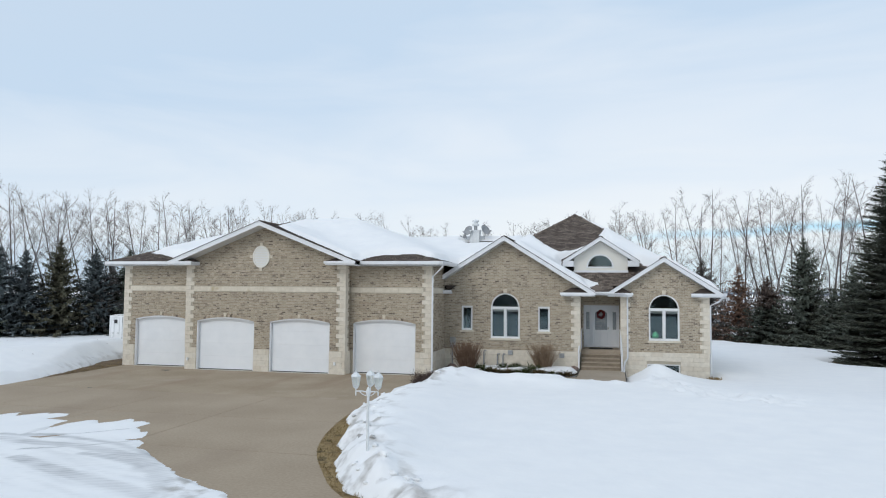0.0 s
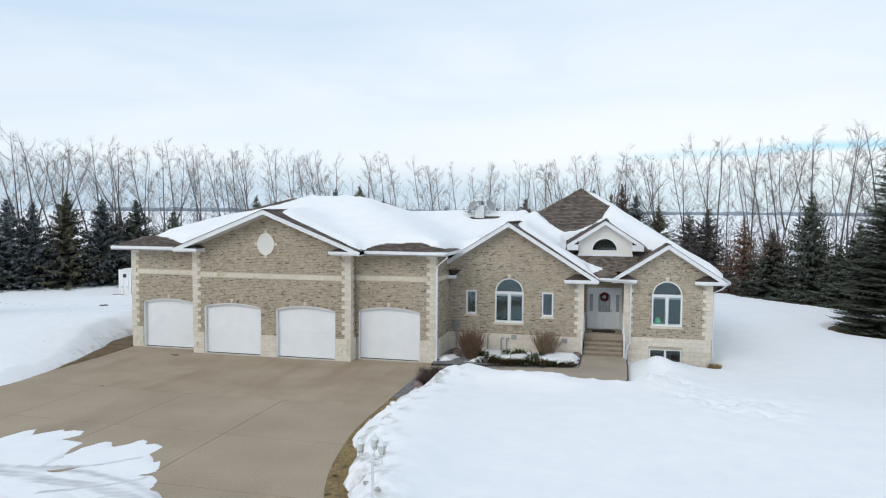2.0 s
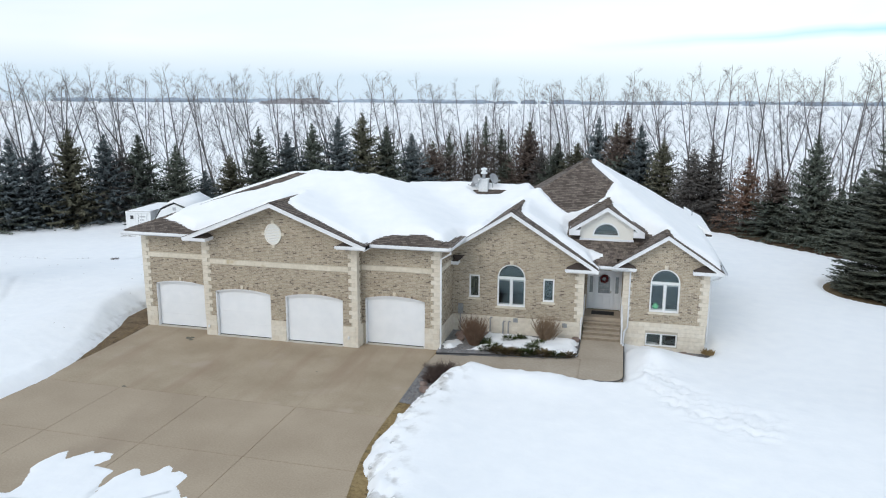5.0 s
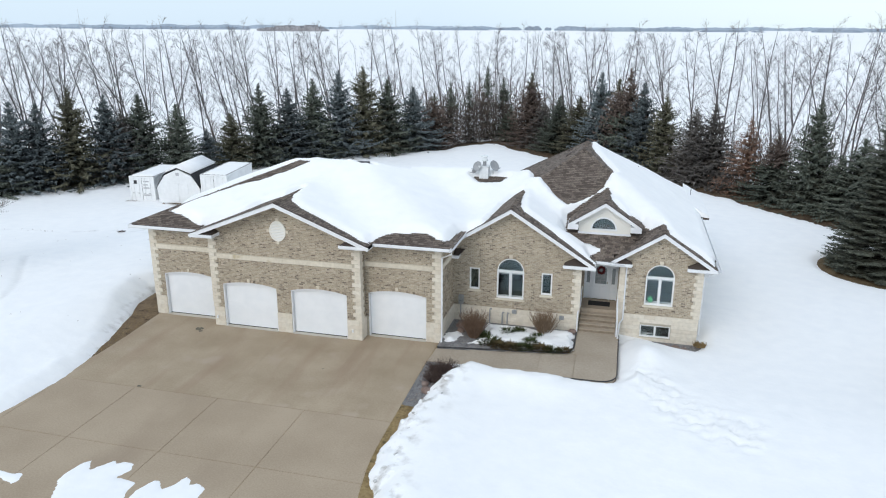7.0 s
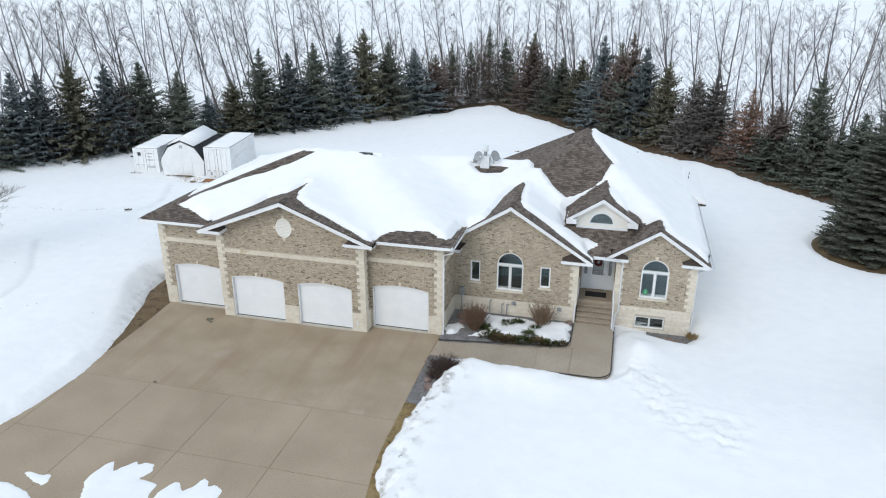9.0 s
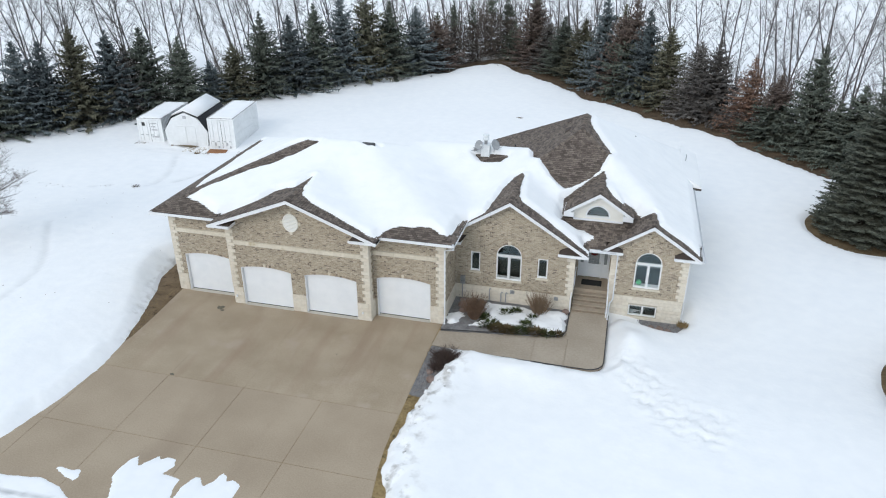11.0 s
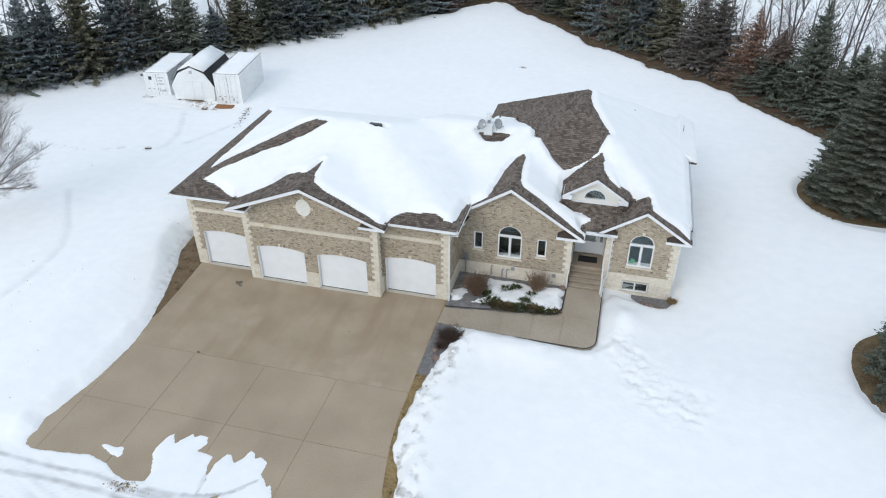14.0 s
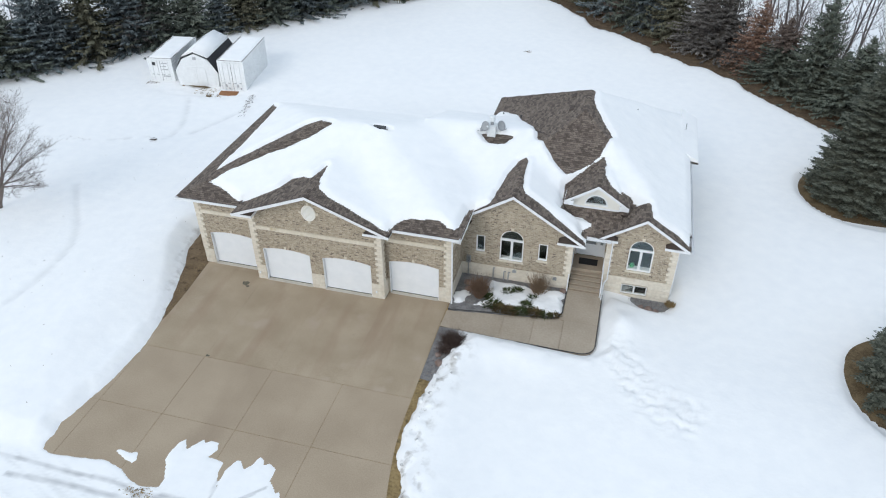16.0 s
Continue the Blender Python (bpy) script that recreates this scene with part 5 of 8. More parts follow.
for x in (-0.81, 0.51):
    sl = part("side_panel", boxes((x - 0.15, x + 0.15, 38.09, 38.15, 1.13, 3.17), bevel=0.004), M["door_paint"], entry)
    part("side_glass", boxes((x - 0.085, x + 0.085, 38.082, 38.10, 2.02, 2.9)), M["leaded"], sl, "grey leaded side light")
    part("panel", boxes((x - 0.1, x + 0.1, 38.078, 38.095, 1.25, 1.8), bevel=0.01), M["door_paint"], sl)
wreath_bm = bmesh.new()
rnd = random.Random(5)
for k in range(70):
    t = k / 70 * math.tau
    c = Vector((-0.15 + 0.16 * math.cos(t), 38.05, 2.78 + 0.17 * math.sin(t)))
    for _ in range(3):
        o = Vector([rnd.uniform(-0.05, 0.05) for _ in range(3)])
        s = rnd.uniform(0.02, 0.04)
        bmesh.ops.create_icosphere(wreath_bm, subdivisions=1, radius=s, matrix=Matrix.Translation(c + o))
wreath = tagged(mesh_object("wreath", wreath_bm, M["wreath"]), "round red berry wreath hung on the front door", "wreath")

# porch and steps
porch = part("porch", boxes((-1.08, 0.80, 36.62, 38.16, -0.2, 1.1)), M["concrete_walk"], house, "grey concrete porch landing")
for k in range(4):
    tread = 0.222 + 0.176 * (k + 1) - 0.004
    st = part("step", boxes((-1.05, 0.77, 35.5 + 0.28 * k, 36.62, 0.0, tread - 0.05)), M["riser"], porch, "brown-grey step riser")
    part("tread", boxes((-1.06, 0.78, 35.46 + 0.28 * k, 36.62, tread - 0.05, tread), bevel=0.008), M["concrete_walk"], st)
mat_bm = boxes((-0.72, 0.42, 37.1, 37.75, 1.1, 1.118), bevel=0.006)
tagged(mesh_object("doormat", mat_bm, M["rubber"]), "black rubber doormat before the front door", "doormat")
for x in (-1.14, 0.84):
    rail = thing("railing", "slim white metal handrail beside the front steps", "handrail", group="step handrails")
    y0, y1 = 35.25, 36.9
    part("post", tube(bmesh.new(), [(x, y0, 0.18), (x, y0, 1.12)], 0.038, 8), M["white_metal"], rail)
    part("post", tube(bmesh.new(), [(x + 0.06 * (1 if x < 0 else -1), y1, 1.08), (x + 0.06 * (1 if x < 0 else -1), y1, 2.0)], 0.028, 8), M["white_metal"], rail)
    part("top_rail", tube(bmesh.new(), [(x, y0 - 0.12, 1.06), (x, y0, 1.14), (x + 0.06 * (1 if x < 0 else -1), y1, 2.02), (x + 0.06 * (1 if x < 0 else -1), 37.3, 2.05)], 0.036, 8), M["white_metal"], rail)
    part("lower_rail", tube(bmesh.new(), [(x, y0, 0.42), (x + 0.06 * (1 if x < 0 else -1), y1, 1.28)], 0.018, 6), M["white_metal"], rail)
    for k in range(1, 8):
        t = k / 8
        xx = x + 0.06 * (1 if x < 0 else -1) * t
        part("baluster", tube(bmesh.new(), [(xx, y0 + (y1 - y0) * t, 0.42 + 0.86 * t), (xx, y0 + (y1 - y0) * t, 1.14 + 0.88 * t)], 0.011, 5), M["white_metal"], rail)

# ornament in the window of wing E
bm = lathe(bmesh.new(), [(0.02, 0.0), (0.10, 0.02), (0.17, 0.14), (0.10, 0.27), (0.02, 0.33)], (2.42, 36.78, 1.70), 6)
tagged(mesh_object("window_ornament", bm, M["green"]), "green glass ornament on the window ledge", "ornament")
part("ledge", boxes((2.1, 3.5, 36.66, 36.95, 1.62, 1.70)), M["vinyl"], house, "white inner window ledge")
part("ledge", boxes((-5.4, -4.0, 35.76, 36.0, 1.62, 1.68)), M["vinyl"], house, "white inner window ledge")

# meters, pipes and vents on wing D
meter = thing("meter_box", "grey electric meter box on the brick wall", "meter")
part("box", boxes((-7.42, -7.16, 35.44, 35.6, 1.12, 1.62), bevel=0.015), M["steel"], meter)
part("conduit", tube(bmesh.new(), [(-7.3, 35.5, 0.1), (-7.3, 35.5, 1.15)], 0.03, 8), M["steel"], meter)
part("dial", tube(bmesh.new(), [(-7.29, 35.45, 1.42), (-7.29, 35.36, 1.42)], 0.085, 12), M["glass"], meter)
for x, h in ((-5.72, 0.95), (-5.05, 0.8), (-4.78, 0.8)):
    pipe = bmesh.new()
    tube(pipe, [(x, 35.48, 0.1), (x, 35.48, h), (x + 0.03, 35.46, h + 0.07), (x + 0.11, 35.42, h + 0.06)], 0.032, 8)
    tagged(mesh_object("vent_pipe", pipe, M["dish"]), "grey plastic vent pipe rising from the bed", "pipe", group="vent pipes by the wall")
for x, z in ((-4.42, 0.94), (-1.95, 0.86)):
    hood = bmesh.new()
    tube(hood, [(x, 35.6, z), (x, 35.50, z)], 0.11, 12)
    box(hood, x - 0.12, x + 0.12, 35.47, 35.51, z - 0.1, z + 0.11, bevel=0.01)
    tagged(mesh_object("wall_vent", hood, M["steel"]), "small grey vent hood on the limestone base", "vent", group="wall vents")

# bricks: those of wing E first as single bricks, the rest in one mesh a wall
singles, rest = [], {}
for b in ALL_BRICKS:
    if b[0] == "wing_e" and len(singles) < 300:
        singles.append(b)
    else:
        rest.setdefault(b[0], []).append(b)


def brick_mesh(specs):
    vs, fs = [], []
    for _, s, e, y, lo, hi, m in specs:
        n = len(vs)
        c = 0.004
        pts = [(s, y + 0.03, lo), (e, y + 0.03, lo), (e, y + 0.03, hi), (s, y + 0.03, hi), (s + c, y, lo + c), (e - c, y, lo + c), (e - c, y, hi - c), (s + c, y, hi - c)]
        vs += [tuple(m @ Vector(p)) for p in pts] if m is not None else pts
        fs += [(n + 4, n + 5, n + 6, n + 7), (n, n + 1, n + 5, n + 4), (n + 1, n + 2, n + 6, n + 5), (n + 2, n + 3, n + 7, n + 6), (n + 3, n, n + 4, n + 7)]
    return vs, fs


WALL_OF = {"bay_a": wall_a, "bay_b": wall_b, "bay_c": wall_c, "garage_side": wall_side, "wing_d": wall_d, "wing_e": wall_e}
for key, specs in rest.items():
    ob = raw("brickwork", *brick_mesh(specs), M["brick"], WALL_OF.get(key, wall_d))
    ob["kind"] = "stuff"
for b in singles:
    raw("brick", *brick_mesh([b]), M["brick_single"], wall_e)

# ---- roof ----
def hip(x, y, x0, x1, y0, y1, z, s):
    return np.where((x >= x0) & (x <= x1) & (y >= y0) & (y <= y1), z + s * np.minimum(np.minimum(x - x0, x1 - x), np.minimum(y - y0, y1 - y)), -9.0)


def saddle(x, y, mid, half, y0, y1, ridge, s):
    return np.where((np.abs(x - mid) <= half) & (y >= y0) & (y <= y1), ridge - s * np.abs(x - mid), -9.0)


def roof_parts(x, y):
    main = hip(x, y, -8.9, 5.5, 36.0, 53.6, 3.9, 0.63)
    main = np.where(((x > 0.45) & (y < 36.5)) | ((x > 1.35) & (y < 37.4)), -9.0, main)
    garage = hip(x, y, -24.5, -7.05, 32.0, 45.6, 5.22, 0.375)
    garage = np.where((x > -20.35) & (x < -11.0) & (y < 32.5), -9.0, garage)
    return [
        garage,
        saddle(x, y, -15.67, 4.75, 31.2, 38.0, 7.1, 0.394),
        main,
        saddle(x, y, -4.69, 4.3, 35.0, 42.5, 6.58, 0.625),
        saddle(x, y, 2.80, 2.6, 36.0, 41.0, 5.58, 0.65),
        saddle(x, y, -0.15, 1.85, 37.15, 41.0, 6.68, 0.65),
        np.where((x > -12) & (x < -4) & (y > 36.2) & (y < 48), 7.0 - 0.375 * np.abs(y - 42.3), -9.0),
    ]


def roof_height(x, y):
    return np.max(np.stack(roof_parts(x, y)), axis=0)


roof = part("roof", bmesh.new(), M["roof_deck"], house, "brown asphalt shingle roof under thick snow")
bm = bmesh.new()


def face(*pts):
    bm.faces.new([bm.verts.new(p) for p in pts])


G1, G2 = (-17.7, 38.8, 7.765), (-13.85, 38.8, 7.765)
face((-24.5, 32, 5.215), (-20.35, 32, 5.215), (-20.35, 32.5, 5.4025), (-11.0, 32.5, 5.4025), (-11.0, 32, 5.215), (-7.05, 32, 5.215), G2, G1)
face((-7.05, 32, 5.215), (-7.05, 45.6, 5.215), G2)
face((-7.05, 45.6, 5.215), (-24.5, 45.6, 5.215), G1, G2)
face((-24.5, 45.6, 5.215), (-24.5, 32, 5.215), G1)
R1, R2 = (-1.7, 43.2, 8.43), (-1.7, 46.4, 8.43)
face((-8.9, 36, 3.895), (0.45, 36, 3.895), (0.45, 36.5, 4.21), (1.35, 36.5, 4.21), (1.35, 37.4, 4.777), (4.1, 37.4, 4.777), R1)
face((4.1, 37.4, 4.777), (5.5, 37.4, 3.895), (5.5, 53.6, 3.895), R2, R1)
face((5.5, 53.6, 3.895), (-8.9, 53.6, 3.895), R2)
face((-8.9, 53.6, 3.895), (-8.9, 36, 3.895), R1, R2)
face((-12, 36.2, 4.708), (-4, 36.2, 4.708), (-4, 42.3, 6.995), (-12, 42.3, 6.995))
face((-12, 42.3, 6.995), (-4, 42.3, 6.995), (-4, 48, 4.86), (-12, 48, 4.86))


def saddle_solid(mid, half, y0, y1, ridge, s, thick=0.16):
    e = ridge - s * half
    prism([(mid - half, e - 0.005), (mid - half, e - thick), (mid, ridge - thick), (mid, ridge - 0.005)], y0 + 0.03, y1, bm)
    prism([(mid, ridge - 0.005), (mid, ridge - thick), (mid + half, e - thick), (mid + half, e - 0.005)], y0 + 0.03, y1, bm)


SADDLES = [(-15.67, 4.75, 31.2, 38.0, 7.1, 0.394), (-4.69, 4.3, 35.0, 42.5, 6.58, 0.625), (2.80, 2.6, 36.0, 41.0, 5.58, 0.65), (-0.15, 1.85, 37.15, 41.0, 6.68, 0.65)]
for s in SADDLES:
    saddle_solid(*s)
bmesh.ops.recalc_face_normals(bm, faces=bm.faces)
bm.to_mesh(roof.data)
bm.free()
# flat soffits
for x0, x1, y0, y1, z in ((-24.45, -20.0, 32.05, 32.74, 5.03), (-11.6, -7.1, 32.05, 32.74, 5.03), (-1.3, 1.0, 35.75, 38.2, 3.84), (4.8, 5.45, 36.05, 53, 3.84)):
    part("soffit", boxes((x0, x1, y0, y1, z, z + 0.02)), M["soffit"], house, "white metal soffit")


# fascias, gutters, rake boards and boxed returns
def gutter(p, q, z, drop=0.14, out=0.10, shade_strip=True):
    """A white eave gutter in front of its fascia, along x or y from p to q."""
    (xa, ya), (xb, yb) = p, q
    g = bmesh.new()
    if ya == yb:
        box(g, min(xa, xb), max(xa, xb), ya - out, ya + 0.02, z - drop, z - drop + 0.02)
        prism([(min(xa, xb), z - drop + 0.02), (max(xa, xb), z - drop + 0.02), (max(xa, xb), z), (min(xa, xb), z)], ya - out, ya - out + 0.012, g)
        box(g, min(xa, xb), max(xa, xb), ya, ya + 0.03, z - drop - 0.03, z)
    else:
        box(g, min(xa, xb) - 0.02, max(xa, xb) + out, min(ya, yb), max(ya, yb), z - drop, z - drop + 0.02)
        box(g, max(xa, xb) + out - 0.012, max(xa, xb) + out, min(ya, yb), max(ya, yb), z - drop + 0.02, z)
        box(g, max(xa, xb) - 0.03, max(xa, xb), min(ya, yb), max(ya, yb), z - drop - 0.04, z)
    trough = part("gutter", g, M["white_metal"], house, "white metal eave gutter")
    if not shade_strip:
        return trough
    # dark strip added on the floor, standing for shade in the open trough
    if ya == yb:
        silt = boxes((min(xa, xb) + 0.01, max(xa, xb) - 0.01, ya - out + 0.014, ya - 0.002, z - drop + 0.021, z - drop + 0.075))
    else:
        silt = boxes((max(xa, xb) + 0.002, max(xa, xb) + out - 0.014, min(ya, yb) + 0.01, max(ya, yb) - 0.01, z - drop + 0.021, z - drop + 0.075))
    part("silt", silt, M["joint"], trough, "dark strip for the shade inside the gutter")


gutter((-24.5, 32.0), (-20.3, 32.0), 5.24)
gutter((-11.0, 32.0), (-6.95, 32.0), 5.24)
gutter((-7.05, 31.9), (-7.05, 35.0), 5.24)
gutter((-0.62, 36.0), (0.5, 36.0), 3.92)
gutter((5.5, 36.05), (5.5, 46.7), 3.90, shade_strip=False)
part("fascia", boxes((-24.53, -24.5, 31.95, 45.6, 5.03, 5.24)), M["white_metal"], house, "white metal fascia")


def rake(mid, half, y0, ridge, s, depth=0.21):
    e = ridge - s * half
    for sgn in (-1, 1):
        pts = [(mid + sgn * half, e + 0.012), (mid, ridge + 0.012), (mid, ridge - depth), (mid + sgn * half, e - depth)]
        part("rake_board", prism(pts if sgn > 0 else pts[::-1], y0, y0 + 0.035), M["white_metal"], house, "white metal rake board")
        edge = [(mid + sgn * half, e + 0.022), (mid, ridge + 0.022), (mid, ridge + 0.004), (mid + sgn * half, e + 0.004)]
        part("drip_edge", prism(edge if sgn > 0 else edge[::-1], y0 - 0.03, y0 + 0.05), M["roof_deck"], house, "brown drip edge")
        under = [(mid + sgn * half, e - depth + 0.02), (mid, ridge - depth + 0.02), (mid, ridge - depth), (mid + sgn * half, e - depth)]
        part("soffit", prism(under if sgn > 0 else under[::-1], y0 + 0.03, y0 + 0.86), M["soffit"], house, "white metal soffit")


for mid, half, y0, y1, ridge, s in SADDLES[:3]:
    rake(mid, half, y0, ridge, s)
rake(-0.15, 1.85, 37.15, 6.68, 0.65, depth=0.2)


def eave_return(x0, x1, y0, y1, z, inner):
    """A boxed cornice return with its small shingled top. inner: the side that dies into the wall's middle (+1 right, -1 left)."""
    r = part("eave_return", boxes((x0, x1, y0, y1, z - 0.16, z)), M["white_metal"], house, "white boxed eave return with a shingled cap")
    part("lip", boxes((x0 - 0.04, x1 + 0.04, y0 - 0.07, y0, z - 0.10, z + 0.015)), M["white_metal"], r)
    b = bmesh.new()
    rise = 0.25
    lo = [(x0, y0, z + 0.01), (x1, y0, z + 0.01), (x1, y1, z + 0.01), (x0, y1, z + 0.01)]
    xi = x0 + (0.45 if inner < 0 else 0.62)
    xj = x1 - (0.62 if inner < 0 else 0.45)
    hi = [(xi, y1, z + rise), (xj, y1, z + rise)]
    v = [b.verts.new(p) for p in lo + hi]
    for f in ((0, 1, 5, 4), (1, 2, 5), (3, 0, 4), (2, 3, 4, 5), (3, 2, 1, 0)):
        b.faces.new([v[i] for i in f])
    part("cap", b, M["roof_deck"], r, "brown shingled cap")


eave_return(-20.42, -19.2, 31.24, 32.0, 5.2, 1)
eave_return(-12.35, -10.92, 31.24, 32.0, 5.2, -1)
eave_return(-1.95, -0.4, 35.04, 35.56, 3.86, -1)
eave_return(0.2, 1.35, 36.04, 36.46, 3.86, 1)
eave_return(4.05, 5.4, 36.04, 36.46, 3.86, -1)
eave_return(-7.72, -7.35, 35.04, 35.56, 3.93, 1)

# dormer
dormer = part("dormer", bmesh.new(), M["stucco"], house, "cream stucco dormer with a half-round window")
DOR = dict(x0=-0.84, x1=0.48, z0=5.17, spring=5.17, crown=5.83, steps=18, top=lambda x: 5.17 + 0.65 * math.sqrt(max(0.0, 1 - ((x + 0.18) / 0.66) ** 2)))
db = bmesh.new()
cuts = sorted({-1.47, 1.17, -0.15, *[DOR["x0"] + (DOR["x1"] - DOR["x0"]) * k / 18 for k in range(19)]})
dtop = lambda x: 6.5 - 0.65 * abs(x + 0.15)
for a, b in zip(cuts, cuts[1:]):
    m = (a + b) / 2
    if DOR["x0"] < m < DOR["x1"]:
        prism([(a, 4.6), (b, 4.6), (b, 5.17), (a, 5.17)], 37.6, 37.75, db)
        prism([(a, DOR["top"](a)), (b, DOR["top"](b)), (b, dtop(b)), (a, dtop(a))], 37.6, 37.75, db)
    else:
        prism([(a, 4.6), (b, 4.6), (b, dtop(b)), (a, dtop(a))], 37.6, 37.75, db)
box(db, -1.47, -1.35, 37.75, 40.2, 4.6, 5.75)
box(db, 1.05, 1.17, 37.75, 40.2, 4.6, 5.75)
db.to_mesh(dormer.data)
db.free()
n = 18
frame_bm = bmesh.new()
for k in range(n):
    t0, t1 = math.pi * k / n, math.pi * (k + 1) / n
    prism([(-0.18 + 0.66 * q * math.cos(t), 5.17 + 0.65 * q * math.sin(t)) for t, q in ((t0, 0.9), (t0, 1.02), (t1, 1.02), (t1, 0.9))], 37.58, 37.68, frame_bm)
box(frame_bm, -0.86, 0.50, 37.57, 37.68, 5.12, 5.19)
dw = part("dormer_window", frame_bm, M["vinyl"], dormer, "half-round white window")
pane = part("pane", prism([(-0.18 + 0.61 * math.cos(math.pi * k / n), 5.17 + 0.60 * math.sin(math.pi * k / n)) for k in range(n + 1)], 37.63, 37.638), M["glass"], dormer)
pane.visible_shadow = False
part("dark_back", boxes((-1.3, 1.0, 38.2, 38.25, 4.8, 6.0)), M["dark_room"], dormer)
part("base_trim", boxes((-1.5, 1.2, 37.56, 37.61, 4.84, 5.0), bevel=0.006), M["white_metal"], dormer, "white base board")
# gutters and boxed feet of the dormer
for x0, x1 in ((-2.02, -1.47), (1.17, 1.72)):
    part("dormer_return", boxes((x0, x1, 37.18, 37.62, 5.18, 5.47), bevel=0.01), M["white_metal"], dormer, "white boxed eave return")
    part("gutter", boxes((x0 if x0 < 0 else x1 - 0.1, x0 + 0.1 if x0 < 0 else x1, 37.62, 39.4, 5.36, 5.47)), M["white_metal"], dormer, "white side gutter")

# downspouts
for pts in ([(-7.0, 32.0, 5.06), (-7.0, 32.0, 4.98), (-7.62, 32.62, 4.55), (-7.62, 32.62, 0.35), (-7.62, 32.45, 0.12)], [(1.12, 35.95, 3.8), (1.12, 36.42, 3.55), (1.12, 36.42, 0.75), (0.98, 36.3, 0.55), (0.93, 35.6, 0.3), (0.93, 35.0, 0.22)], [(5.5, 36.4, 3.75), (5.3, 36.6, 3.5), (4.93, 36.7, 3.3), (4.93, 36.7, 0.1)]):
    part("downspout", tube(bmesh.new(), pts, 0.045, 6), M["white_metal"], house, "white metal downspout")

# bare stretches of shingle, where snow has slid or blown off
bare_west_eave = [(-24.7, 31.8), (-23.3, 33.7), (-23.25, 36.8), (-23.35, 40.0), (-23.8, 44.3), (-24.7, 45.2)]
bare_west_hip = [(-24.7, 31.8), (-23.5, 34.3), (-22.2, 35.8), (-20.5, 37.3), (-18.8, 38.8), (-17.5, 39.05), (-17.0, 38.75), (-18.05, 37.5), (-19.3, 36.45), (-20.75, 35.4), (-22.15, 34.3), (-23.0, 33.3), (-22.1, 33.05), (-21.1, 32.55), (-20.4, 32.2), (-20.4, 31.8)]
bare_garage_gable = [(-20.7, 31.0), (-20.3, 32.3), (-19.4, 32.55), (-18.2, 33.15), (-17.7, 34.0), (-16.9, 33.85), (-16.15, 33.45), (-15.75, 34.7), (-15.6, 33.2), (-15.3, 32.4), (-14.6, 32.05), (-13.9, 31.95), (-12.5, 31.75), (-11.4, 31.5), (-10.7, 31.7), (-10.6, 31.0)]
bare_garage_eave = [(-11.0, 31.8), (-10.75, 32.4), (-10.1, 32.8), (-9.45, 32.85), (-8.5, 33.0), (-7.95, 32.6), (-7.45, 32.45), (-6.9, 31.8)]
bare_garage_corner = [(-6.95, 31.9), (-7.35, 32.6), (-7.25, 33.5), (-7.15, 34.9), (-6.5, 35.2), (-6.5, 34.0)]
bare_wide_gable = [(-7.1, 34.8), (-6.55, 35.1), (-6.0, 35.25), (-5.78, 36.75), (-5.55, 38.4), (-5.15, 39.5), (-4.72, 39.7), (-4.45, 36.5), (-4.2, 36.0), (-3.2, 35.95), (-2.1, 35.65), (-1.2, 35.45), (-0.6, 35.35), (-0.3, 34.8)]
bare_main_hip = [(-9.6, 54.5), (-9.2, 49.5), (-8.2, 50.3), (-6.8, 48.3), (-6.1, 46.5), (-5.0, 44.3), (-4.4, 41.9), (-3.8, 40.9), (-3.1, 40.0), (-2.2, 39.3), (-1.4, 39.7), (-0.45, 40.5), (-0.1, 41.6), (0.1, 42.2), (-0.7, 43.5), (-1.35, 44.9), (-1.5, 46.6), (-2.0, 47.2), (-8.5, 54.2)]
bare_dormer = [(-2.1, 37.0), (-2.1, 38.6), (-1.6, 39.2), (-0.75, 39.95), (-0.12, 40.55), (0.08, 38.8), (0.45, 38.1), (1.1, 37.9), (1.75, 38.0), (1.8, 37.0)]
bare_entry = [(-1.7, 37.15), (-1.1, 37.1), (-0.25, 36.8), (-0.2, 36.55), (-0.65, 36.25), (-0.7, 35.8), (5.6, 35.8), (5.25, 36.3), (4.7, 36.6), (3.8, 36.6), (3.05, 36.6), (2.8, 37.9), (1.9, 38.05), (1.75, 38.35), (1.2, 38.3), (1.2, 37.6), (-1.7, 37.6)]
bare_flue_foot = [(-8.0, 41.65), (-7.0, 41.75), (-5.97, 41.65), (-6.4, 41.1), (-7.4, 41.0)]
bare_ridge_vent = [(-14.3, 39.0), (-13.8, 39.15), (-13.3, 39.0), (-13.8, 38.75)]
BARE = [bare_west_eave, bare_west_hip, bare_garage_gable, bare_garage_eave, bare_garage_corner, bare_wide_gable, bare_main_hip, bare_dormer, bare_entry, bare_flue_foot, bare_ridge_vent]


def bare_distance(x, y):
    d = np.full(np.shape(x), 1e9)
    for poly in BARE:
        d = np.minimum(d, signed(poly, x, y))
    return d + 0.10 * layered(x * 2.3, y * 2.3, 3)


